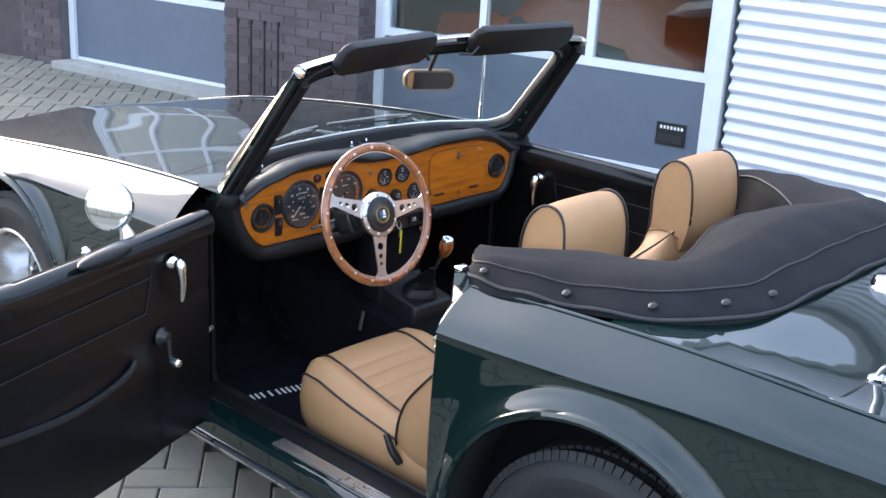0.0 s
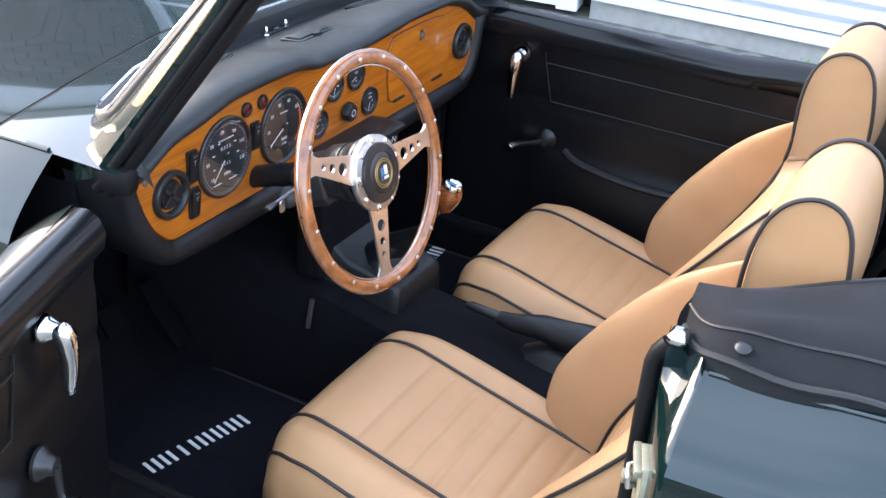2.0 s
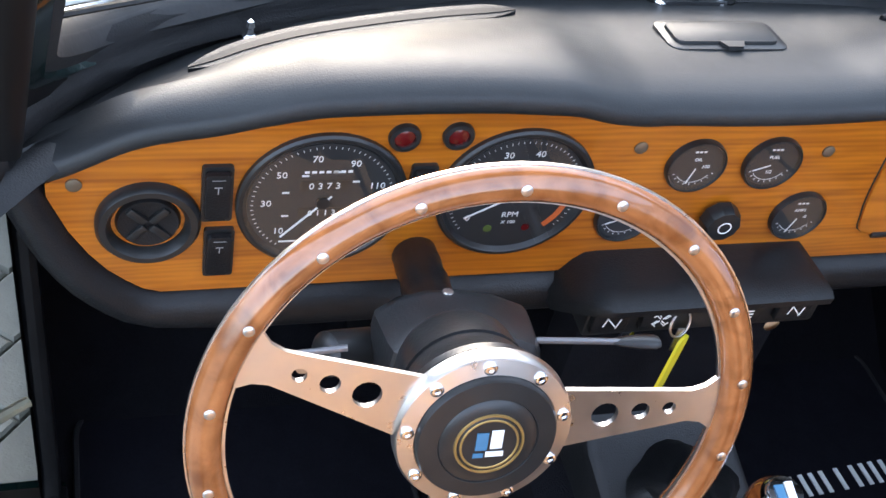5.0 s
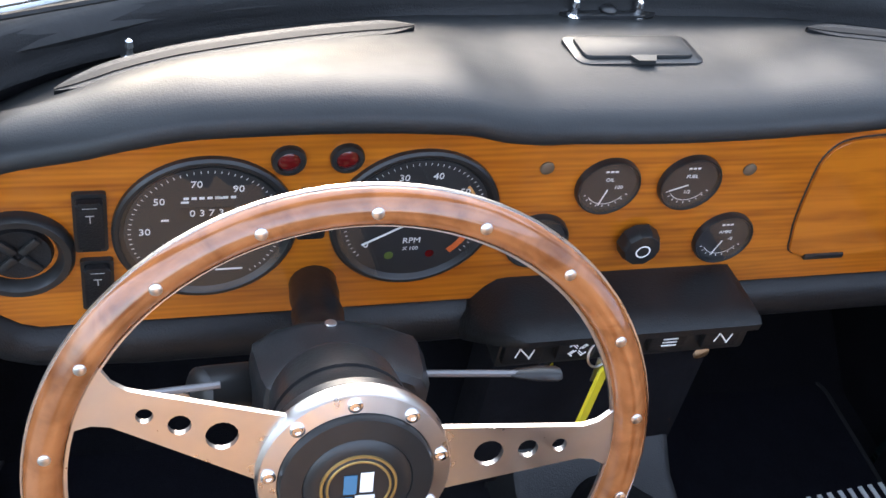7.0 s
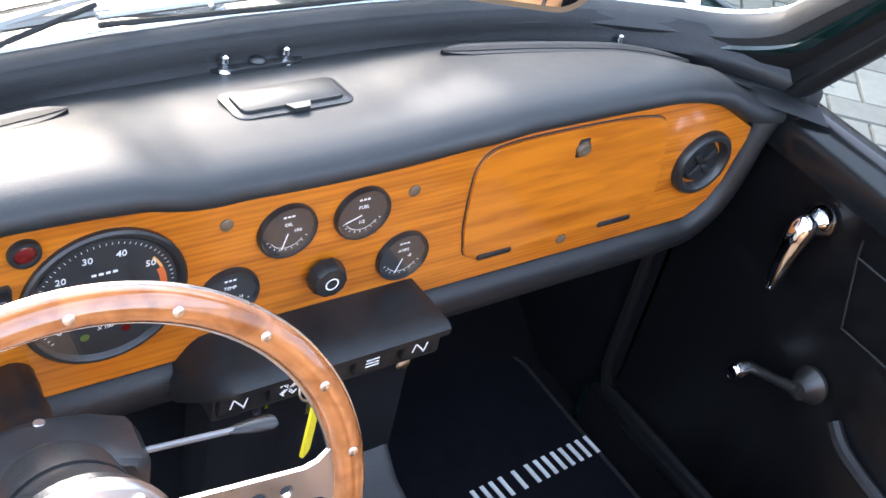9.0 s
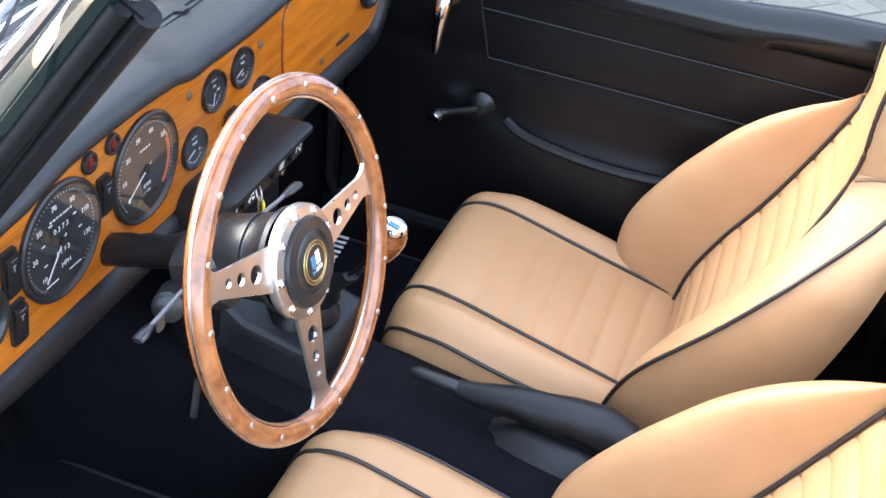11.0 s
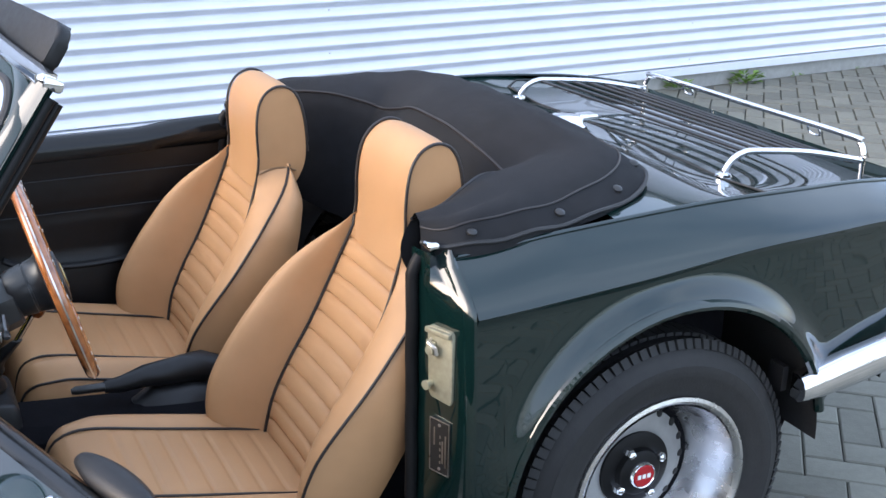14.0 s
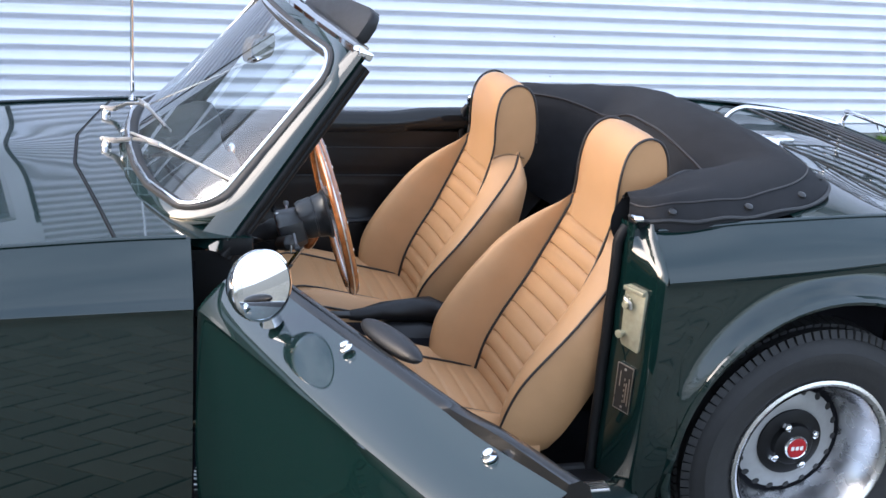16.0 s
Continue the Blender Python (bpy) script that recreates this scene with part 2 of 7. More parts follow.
def part(name, bm, mat, parent, label="", smooth=40, m=None):
    ob = new(name, finish(name, bm, mat, smooth))
    if parent:
        ob.parent = parent
    if m is not None:
        ob.matrix_basis = m
    return tagged(ob, label) if label else ob


def thing(name, label, category, group="", kind="", m=None):
    ob = new(name)
    ob.empty_display_size = 0.1
    if m is not None:
        ob.matrix_basis = m
    return tagged(ob, label, category, group, kind)


def box(bm, lo, hi, bevel=0.0, m=None, seg=2):
    r = bmesh.ops.create_cube(bm, size=1)
    vs = r["verts"]
    s, c = [h - a for a, h in zip(lo, hi)], [(h + a) / 2 for a, h in zip(lo, hi)]
    for v in vs:
        v.co = Vector([v.co[i] * s[i] + c[i] for i in range(3)])
    if bevel:
        es = list({e for v in vs for e in v.link_edges})
        g = bmesh.ops.bevel(bm, geom=es, offset=bevel, segments=seg, profile=0.5, affect="EDGES")
        vs = list({v for f in g["faces"] for v in f.verts} | {v for v in vs if v.is_valid})
    if m is not None:
        bmesh.ops.transform(bm, matrix=m, verts=[v for v in vs if v.is_valid])
    return bm


def spline(pts, n=8, closed=False):
    pts = [Vector(p) for p in pts]
    k, out = len(pts), []
    for i in range(k if closed else k - 1):
        p0, p1 = pts[(i - 1) % k] if closed or i else pts[0], pts[i]
        p2 = pts[(i + 1) % k]
        p3 = pts[(i + 2) % k] if closed or i + 2 < k else pts[-1]
        for j in range(n):
            t = j / n
            out.append(0.5 * (2 * p1 + (p2 - p0) * t + (2 * p0 - 5 * p1 + 4 * p2 - p3) * t * t + (3 * p1 - p0 - 3 * p2 + p3) * t ** 3))
    if not closed:
        out.append(pts[-1])
    return out


def loft(bm, rows, close_u=False, close_v=False, cap=False):
    vs = [[bm.verts.new(p) for p in row] for row in rows]
    nu, nv = len(rows), len(rows[0])
    for i in range(nu if close_u else nu - 1):
        for j in range(nv if close_v else nv - 1):
            q = [vs[i][j], vs[(i + 1) % nu][j], vs[(i + 1) % nu][(j + 1) % nv], vs[i][(j + 1) % nv]]
            bm.faces.new(q)
    if cap:
        bm.faces.new(vs[0])
        bm.faces.new(vs[-1])
    return vs


def tube(bm, pts, r, seg=8, closed=False, section=None, up=(0, 0, 1)):
    pts = [Vector(p) for p in pts]
    n, rows = len(pts), []
    ref = Vector(up)
    rr = r if isinstance(r, (list, tuple)) else [r] * n
    for i, p in enumerate(pts):
        a = pts[(i - 1) % n] if closed or i else pts[0]
        b = pts[(i + 1) % n] if closed or i + 1 < n else pts[-1]
        t = (b - a).normalized()
        s = t.cross(ref)
        if s.length < 1e-4:
            s = t.cross(Vector((1, 0.2, 0)))
        s.normalize()
        u = s.cross(t)
        if section:
            rows.append([p + s * q[0] + u * q[1] for q in section])
        else:
            rows.append([p + (s * math.cos(k * 2 * math.pi / seg) + u * math.sin(k * 2 * math.pi / seg)) * rr[i] for k in range(seg)])
    loft(bm, rows, close_u=closed, close_v=True, cap=not closed)
    return bm


def lathe(bm, profile, m=None, seg=32):
    rows = [[(r * math.cos(k * 2 * math.pi / seg), r * math.sin(k * 2 * math.pi / seg), h) for k in range(seg)] for r, h in profile]
    vs = loft(bm, rows, close_v=True)
    flat = [v for row in vs for v in row]
    if m is not None:
        bmesh.ops.transform(bm, matrix=m, verts=flat)
    bmesh.ops.remove_doubles(bm, verts=flat, dist=1e-6)
    return bm


def prism(bm, outline, h0, h1, bevel=0.0):
    """A flat outline in its local xy, from height h0 to h1."""
    a = [bm.verts.new((p[0], p[1], h0)) for p in outline]
    b = [bm.verts.new((p[0], p[1], h1)) for p in outline]
    n = len(outline)
    fs = [bm.faces.new(a[::-1]), bm.faces.new(b)]
    for i in range(n):
        fs.append(bm.faces.new((a[i], a[(i + 1) % n], b[(i + 1) % n], b[i])))
    if bevel:
        bmesh.ops.bevel(bm, geom=list(fs[1].edges), offset=bevel, segments=2, profile=0.5, affect="EDGES")
        bm.verts.ensure_lookup_table()
    return bm


def rounded(w, h, r, n=6, cx=0.0, cy=0.0):
    out = []
    for sx, sy, a0 in ((1, 1, 0), (-1, 1, 90), (-1, -1, 180), (1, -1, 270)):
        for k in range(n + 1):
            a = radians(a0 + 90 * k / n)
            out.append((cx + sx * (w / 2 - r) + r * math.cos(a), cy + sy * (h / 2 - r) + r * math.sin(a)))
    return out


def lerp(a, b, t):
    return a + (b - a) * t


def curve1(keys, x):
    """A smooth value between (x, value) keys."""
    if x <= keys[0][0]:
        return keys[0][1]
    if x >= keys[-1][0]:
        return keys[-1][1]
    n = len(keys)
    i = 0
    while x > keys[i + 1][0]:
        i += 1

    def rise(k):
        return (keys[k + 1][1] - keys[k][1]) / (keys[k + 1][0] - keys[k][0])

    def tangent(k):
        if k == 0:
            return rise(0)
        if k == n - 1:
            return rise(n - 2)
        a, b = rise(k - 1), rise(k)
        return 0.0 if a * b <= 0 else 2 * a * b / (a + b)

    (x0, a), (x1, b) = keys[i], keys[i + 1]
    h = x1 - x0
    t = (x - x0) / h
    m0, m1 = tangent(i) * h, tangent(i + 1) * h
    return a * (1 + 2 * t) * (1 - t) ** 2 + m0 * t * (1 - t) ** 2 + b * t * t * (3 - 2 * t) + m1 * t * t * (t - 1)


B = bmesh.new
# facing the driver: local x to the car's right, local y up, local z backwards
FACE = Matrix(((1, 0, 0, 0), (0, 0, -1, 0), (0, 1, 0, 0), (0, 0, 0, 1)))


def face(x, y, z, tilt=0.0):
    return Matrix.Translation((x, y, z)) @ Matrix.Rotation(radians(-tilt), 4, "X") @ FACE


# ---- ground ----
ground = tagged(part("ground", box(B(), (-60, -60, -0.4), (60, 60, -0.008)), "joint", None, smooth=0), "sandy joints of a grey block-paved forecourt", "ground", kind="structure")

# ---- corrugated wall ----
WX0, WX1 = 3.36, 3.66


def wall_x(y):
    return lerp(WX0, WX1, (2.1 - y) / 6.6)


cladding = tagged(new("wall_cladding"), "white corrugated steel cladding above a grey plinth", "wall", kind="structure")
bm = B()
PITCH = 0.0765
prof = []
for k in range(37):
    for q in range(10):
        w = q / 10
        w = 0.5 * w / 0.62 if w < 0.62 else 0.5 + 0.5 * (w - 0.62) / 0.38
        z = 0.15 + (k + q / 10) * PITCH
        prof.append((-0.0140 * math.cos(w * 2 * math.pi), z))
rows = [[(wall_x(y) + dx, y, z) for dx, z in prof] for y in (-9.0, 2.09)]
loft(bm, rows)
part("corrugated_sheet", bm, "cladding", cladding, smooth=60)
bm = B()
loft(bm, [[(wall_x(y) - 0.022, y, 0.088), (wall_x(y) - 0.022, y, 0.135), (wall_x(y) + 0.03, y, 0.15), (wall_x(y) + 0.3, y, 0.15), (wall_x(y) + 0.3, y, 0.088)] for y in (-9, 2.06)], close_v=True, cap=True)
part("plinth", bm, "white_frame", cladding, "pale metal base flashing")
bm = B()
loft(bm, [[(wall_x(y) + 0.005, y, -0.2), (wall_x(y) + 0.005, y, 0.087), (wall_x(y) + 0.3, y, 0.087), (wall_x(y) + 0.3, y, -0.2)] for y in (-9, 2.06)], close_v=True, cap=True)
part("footing", bm, "concrete", cladding)
for y in (-6.0, -3.4, -0.9, 0.6):
    bm = B()
    for k in range(37):
        if k % 3 == 0:
            x, z = wall_x(y) - 0.0135, 0.15 + k * PITCH + PITCH / 2
            lathe(bm, [(0, 0.004), (0.005, 0.003), (0.006, 0)], Matrix.Translation((x, y, z)) @ Matrix.Rotation(radians(-90), 4, "Y"), 8)
    tagged(part("screw_row", bm, "alu", cladding), kind="stuff")
bm = box(B(), (3.90, -9, 0.0), (4.1, 2.06, 2.98))
part("wall_core", bm, "concrete", cladding, smooth=0)
part("roof", box(B(), (3.30, -9.0, 2.984), (8.4, 2.06, 3.06)), "concrete", cladding, smooth=0)

# ---- garage front: doors with window rows, brick pier ----
G0, G1 = Vector((3.36, 2.09)), Vector((2.58, 6.60))
gd = (G1 - G0).normalized()
gn = Vector((gd.y, -gd.x))


def gbox(bm, u0, u1, d0, d1, z0, z1):
    """A box along the garage front: u along it, d into the building."""
    vs = []
    for z in (z0, z1):
        for u, d in ((u0, d0), (u1, d0), (u1, d1), (u0, d1)):
            p = G0 + gd * u + gn * d
            vs.append(bm.verts.new((p.x, p.y, z)))
    for q in ((3, 2, 1, 0), (4, 5, 6, 7), (0, 1, 5, 4), (1, 2, 6, 5), (2, 3, 7, 6), (3, 0, 4, 7)):
        bm.faces.new([vs[k] for k in q])
    return bm


def garage_door(name, u0, u1, cols, label):
    door = tagged(new(name), label, "garage door", kind="structure")
    part("door_frame", gbox(gbox(gbox(B(), u0 - 0.10, u0, -0.03, 0.12, 0.02, 2.56), u1, u1 + 0.06, -0.03, 0.12, 0.02, 2.56), u0, u1, -0.03, 0.12, 2.482, 2.56), "white_frame", door, smooth=0)
    part("bottom_rail", gbox(B(), u0, u1, -0.01, 0.05, 0.03, 0.085), "white_frame", door, smooth=0)
    part("lower_panel", gbox(B(), u0, u1, 0.0, 0.05, 0.085, 0.62), "grey_panel", door, smooth=0)
    w = (u1 - u0) / cols
    for r in range(3):
        z0 = 0.62 + r * 0.62
        for c in range(cols):
            a, b = u0 + c * w, u0 + (c + 1) * w
            pane = part("window_pane", gbox(B(), a + 0.025, b - 0.025, 0.02, 0.026, z0 + 0.05, z0 + 0.60), "glass", door, smooth=0)
            pane.visible_shadow = False
        bm = B()
        gbox(bm, u0, u1, -0.004, 0.045, z0, z0 + 0.05)
        gbox(bm, u0, u1, -0.004, 0.045, z0 + 0.60, z0 + 0.62)
        for c in range(cols + 1):
            p = u0 + c * w
            gbox(bm, max(p - 0.025, u0), min(p + 0.025, u1), -0.002, 0.043, z0 + 0.05, z0 + 0.60)
        part("window_frame", bm, "white_frame", door, smooth=0)
    return door


near_door = garage_door("garage_door_1", 0.13, 2.35, 3, "blue-grey sectional garage door with white-framed windows")
far_door = garage_door("garage_door_2", 3.65, 5.37, 3, "blue-grey sectional garage door with white-framed window row")
plate = part("lock_plate", gbox(B(), 0.22, 0.395, -0.012, 0.0, 0.235, 0.365), "black", near_door, "black lock plate with a recessed grip")
part("recess", gbox(B(), 0.235, 0.38, -0.016, -0.0125, 0.25, 0.30), "rubber", plate, smooth=0)
bm = B()
for k in range(7):
    gbox(bm, 0.372 - 0.021 * k - 0.012, 0.372 - 0.021 * k, -0.0145, -0.0125, 0.33, 0.348)
part("lettering", bm, "white", plate, smooth=0)
part("knob", gbox(B(), 3.635, 3.655, -0.04, 0.0, 0.24, 0.31), "black", far_door)

# brick pier between the doors, with bricks of its own
pier = tagged(new("wall_pier"), "dark brown brick pier with pale mortar", "wall", kind="structure")
part("mortar_core", gbox(B(), 2.415, 3.585, -0.20, 0.3, -0.05, 2.56), "mortar", pier, smooth=0)
part("mortar_core", gbox(B(), 5.44, 5.92, -0.10, 0.3, -0.05, 2.56), "mortar", pier, smooth=0)
bm = B()
gbox(bm, 0.0, 9.0, 0.0, 0.35, 2.562, 2.95)
part("upper_wall", bm, "white_frame", pier, smooth=0)
part("far_wall", gbox(B(), 5.922, 9.0, -0.05, 0.35, -0.05, 2.56), "brick", pier, smooth=0)
part("step", gbox(B(), 3.586, 5.43, -0.22, 0.0, -0.05, 0.06), "concrete", pier, "weathered concrete threshold", smooth=0)
part("roof", gbox(B(), 0.0, 9.0, -0.06, 5.0, 2.952, 3.06), "concrete", pier, smooth=0)
# hall behind the glass; its dimness is put into the shell's dark colour
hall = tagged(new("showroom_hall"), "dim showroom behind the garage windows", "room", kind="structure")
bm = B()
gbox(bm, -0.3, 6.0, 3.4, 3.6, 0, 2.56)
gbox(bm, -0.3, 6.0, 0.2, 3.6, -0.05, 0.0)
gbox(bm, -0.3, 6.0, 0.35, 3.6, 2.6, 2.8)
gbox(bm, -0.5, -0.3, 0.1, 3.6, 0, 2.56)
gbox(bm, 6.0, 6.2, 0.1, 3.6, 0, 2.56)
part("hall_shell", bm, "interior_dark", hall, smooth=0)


def parked_car(u, mat, label):
    car_in = thing("parked_car", label, "car", "cars in the showroom")
    base = G0 + gd * u + gn * 1.3
    ang = math.atan2(gd.y, gd.x)
    car_in.matrix_basis = Matrix.Translation((base.x, base.y, 0)) @ Matrix.Rotation(ang, 4, "Z")
    rows = []
    for x, zt, hw in ((-1.0, 0.55, 0.5), (-0.95, 0.8, 0.62), (-0.5, 0.85, 0.68), (-0.2, 0.9, 0.7), (0.1, 1.25, 0.55), (0.6, 1.3, 0.55), (1.0, 0.95, 0.68), (1.5, 0.9, 0.66), (1.6, 0.6, 0.55)):
        rows.append([(x, hw * math.cos(a) * (1 if math.sin(a) < 0.5 else 0.9), 0.25 + (zt - 0.25) * max(0, math.sin(a)) ** 0.6) for a in [math.pi * k / 12 for k in range(13)]])
    bm = B()
    loft(bm, rows, cap=True)
    part("body", bm, mat, car_in, smooth=50)
    for x in (-0.65, 1.15):
        for s in (-1, 1):
            bm = lathe(B(), [(0.0, 0.09), (0.18, 0.09), (0.2, 0.07), (0.29, 0.08), (0.3, -0.08), (0, -0.08)], None, 24)
            part("wheel", bm, "tyre", car_in, m=Matrix.Translation((x, s * 0.6, 0.3)) @ Matrix.Rotation(radians(-90 * s), 4, "X"))
    return car_in


parked_car(0.9, "far_orange", "orange car parked behind the garage windows")
parked_car(1.9, "far_dark", "dark car parked behind the garage windows")

# fence posts leaning-rack against the pier: four black iron rods on feet
for k, (u, top) in enumerate(((3.37, 0.60), (3.25, 0.60), (3.13, 0.605), (3.01, 0.61))):
    rod = thing("iron_post", "slim black iron post on a flat foot by the pier", "post", "posts by the brick pier")
    p = G0 + gd * u + gn * -0.30
    rod.matrix_basis = Matrix.Translation((p.x, p.y, 0))
    part("rod", tube(B(), [(0, 0, 0.0), (0, 0, top + 0.02)], 0.008), "iron", rod)
    part("cap", lathe(B(), [(0, 0.03), (0.012, 0.028), (0.014, 0.0), (0, 0)], Matrix.Translation((0, 0, top + 0.01)), 12), "iron", rod)
    part("foot", box(B(), (-0.10, -0.02, 0), (0.10, 0.02, 0.012), 0.003), "iron", rod)

# ---- the car ----
car = thing("sports_car", "dark green open two-seat sports car with the driver's door open", "car")
AX, WZ, WR = 0.01, 0.352, 0.318     # rear axle's y, arch centre's height, tyre radius
HUB_Z = 0.320
FX = 2.30
ARCHES = {AX: 0.382, FX: 0.365}


def top_z(y):
    return curve1([(-0.70, 0.855), (-0.45, 0.878), (-0.16, 0.888), (0.22, 0.874), (0.45, 0.858), (1.40, 0.858), (1.75, 0.843), (2.08, 0.816), (2.42, 0.780), (2.8, 0.730), (3.1, 0.672)], y)


def crease_z(y):
    return curve1([(-0.70, 0.815), (-0.26, 0.822), (0.13, 0.795), (0.43, 0.778), (1.41, 0.752), (1.75, 0.744), (1.90, 0.737), (2.3, 0.728), (2.95, 0.66)], y)


def side_x(y):
    return curve1([(-0.72, 0.635), (-0.55, 0.690), (-0.2, 0.722), (0.4, 0.722), (1.4, 0.722), (2.3, 0.725), (2.8, 0.70), (3.13, 0.60)], y)


def bottom_z(y):
    z = curve1([(-0.72, 0.50), (-0.30, 0.42), (-0.2, 0.30), (0.6, 0.20), (1.8, 0.20), (2.8, 0.30), (3.13, 0.42)], y)
    for c in (AX, FX):
        if abs(y - c) < ARCHES[c]:
            z = max(z, WZ + math.sqrt(ARCHES[c] ** 2 - (y - c) ** 2))
    return z


def side_point(y, z, s=-1, zt=None):
    """A point of the outer skin: s = -1 on the driver's side."""
    zt, zc, sx = zt or top_z(y), crease_z(y), side_x(y)
    if z >= zc:
        t = (z - zc) / (zt - zc)
        x = sx - 0.085 * t ** 1.35 - 0.012 * t
    else:
        t = (zc - z) / 0.5
        x = sx + 0.0075 * math.exp(-((zc - z) / 0.011) ** 2) - 0.0055 + 0.010 * math.sin(min(t, 1) * math.pi) - 0.05 * max(0, t - 0.55) ** 2
    for c in (AX, FX):
        d = math.hypot(y - c, z - WZ) - ARCHES[c]
        x += 0.026 * math.exp(-(max(d, 0) / 0.033) ** 2) * (1 if z > WZ else max(0, 1 - (WZ - z) / 0.1))
    return Vector((s * x, y, z))


def skin(y0, y1, s, n=48, rows=26):
    out = []
    ys = [lerp(y0, y1, k / n) for k in range(n + 1)]
    for c in (AX, FX):
        for e in (-ARCHES[c], ARCHES[c]):
            ys = [y for y in ys if abs(y - (c + e)) > 0.006 or y in (y0, y1)] + ([c + e + 0.0005, c + e - 0.0005] if y0 < c + e < y1 else [])
    for y in sorted(ys):
        zt, zb, zc = top_z(y), bottom_z(y), crease_z(y)
        up = [lerp(zt, zc + 0.001, (k / 9) ** 0.8) for k in range(10)]
        low = [lerp(zc - 0.002, zb, (k / rows) ** 1.5) for k in range(rows + 1)] if zb < zc - 0.01 else [lerp(zc - 0.003, zc - 0.006, k / rows) for k in range(rows + 1)]
        out.append([side_point(y, z, s) for z in up + low])
    return out


def tail(p):
    """The rear end reaches further back towards its top edge."""
    t = max(0.0, (-0.45 - p[1]) / 0.25)
    w = min(1.0, max(0.12, (p[2] - 0.64) / 0.19))
    return Vector((p[0], p[1] - 0.088 * t * w, p[2] - 0.022 * t * t * w))


for s in (-1, 1):
    bm = B()
    loft(bm, [[tail(p) for p in row] for row in skin(-0.70, 0.446, s, 56)])
    part("rear_wing", bm, "paint", car, smooth=35)
    bm = B()
    loft(bm, skin(1.412, 3.11, s, 64))
    part("front_wing", bm, "paint", car, smooth=35)
    for c in (AX, FX):
        pts = []
        for k in range(33):
            a = radians(lerp(12 if c == AX else 0, 200, k / 32))
            y, z = c - ARCHES[c] * math.cos(a), WZ + ARCHES[c] * math.sin(a)
            x = side_x(y) + 0.021 + 0.005 * math.sin(a)
            pts.append((s * (x - 0.012 * (1 if z < WZ else 0)), y, z))
        bm = B()
        tube(bm, pts, 0.011, 8)
        part("arch_lip", bm, "paint", car)
        bm = B()
        rows = []
        for k in range(33):
            a = math.pi * k / 32
            y, z = c - (ARCHES[c] + 0.004) * math.cos(a), WZ + (ARCHES[c] + 0.004) * math.sin(a)
            rows.append([(s * 0.725, y, z), (s * 0.42, y, z)])
        loft(bm, rows)
        part("wheel_housing", bm, "rubber", car)

# rear deck, boot lid, tail
BOOT_Y = -0.337


def deck_z(x, y):
    dish = curve1([(-0.32, 0.052), (-0.08, 0.0)], y)
    return top_z(y) + 0.024 * (1 - (x / 0.63) ** 2) - 0.004 - dish * max(0.0, 1 - (x / 0.62) ** 8)


def edge_x(y):
    return side_x(y) - 0.097


def deck(bm, y0, y1, inset=0.0, lift=0.0, nx=24, ny=12, xmax=None):
    rows = []
    for k in range(ny + 1):
        y = lerp(y0, y1, k / ny)
        w = (edge_x(y) if xmax is None else xmax) - inset
        rows.append([tail((lerp(-w, w, j / nx), y, deck_z(lerp(-w, w, j / nx), y) + lift)) for j in range(nx + 1)])
    loft(bm, rows)
    return bm


part("rear_deck", deck(B(), -0.70, 0.10), "paint", car, smooth=60)
part("boot_lid", deck(B(), -0.685, BOOT_Y, 0.06, 0.005), "paint", car, smooth=60)
# black line let into the deck: the shade of the boot lid's shut line
bm = B()
w = 0.60
tube(bm, [tail(p) for p in [(-0.585, -0.68, deck_z(0.58, -0.68) + 0.002), (-0.60, -0.5, deck_z(0.6, -0.5) + 0.002), (-0.600, -0.38, deck_z(0.60, -0.38) + 0.002), (-0.570, BOOT_Y, deck_z(0.55, BOOT_Y) + 0.002)] +
     [(x, BOOT_Y, deck_z(x, BOOT_Y) + 0.002) for x in (-0.4, -0.2, 0, 0.2, 0.4)] +
     [(0.570, BOOT_Y, deck_z(0.570, BOOT_Y) + 0.002), (0.600, -0.38, deck_z(0.60, -0.38) + 0.002), (0.60, -0.5, deck_z(0.6, -0.5) + 0.002), (0.585, -0.68, deck_z(0.58, -0.68) + 0.002)]], 0.0028, 6)
part("boot_seal", bm, "rubber", car)
bm = B()
rows = []
for k in range(13):
    z = lerp(0.852, 0.40, k / 12)
    yy = -0.70 + 0.055 * ((0.855 - z) / 0.45) + (0.02 if 0.60 < z < 0.77 else 0)
    w = lerp(edge_x(-0.70), 0.63, min(1, (0.855 - z) / 0.06))
    rows.append([tail((lerp(-w, w, j / 12), yy, z)) for j in range(13)])
loft(bm, rows)
part("tail_panel", bm, "paint", car)
bm = B()
rows = [[(s_ * 0.60, y, z) for s_ in (-1, 1)] for y, z in ((-0.64, 0.42), (-0.42, 0.36), (-0.36, 0.22), (0.5, 0.15), (1.5, 0.15), (2.9, 0.25))]
loft(bm, rows)
part("underbody", bm, "rubber", car)

# raised seams between the wings and the deck and bonnet
for s in (-1, 1):
    for y0, y1 in ((-0.69, 0.44), (1.42, 3.05)):
        ys = [lerp(y0, y1, k / 24) for k in range(25)]
        part("wing_seam", tube(B(), [tail((s * (edge_x(y) + 0.001), y, top_z(y) + 0.0005)) for y in ys], 0.0042, 8), "paint", car)

# bonnet and scuttle
def base_y(u):
    """The foot of the screen: flat in the middle, wrapped round at its ends."""
    return 1.516 - 0.066 * u * u - 0.120 * u ** 6


def bonnet_rear(x):
    return 1.629 - 0.172 * max(0.0, abs(x) - 0.13)


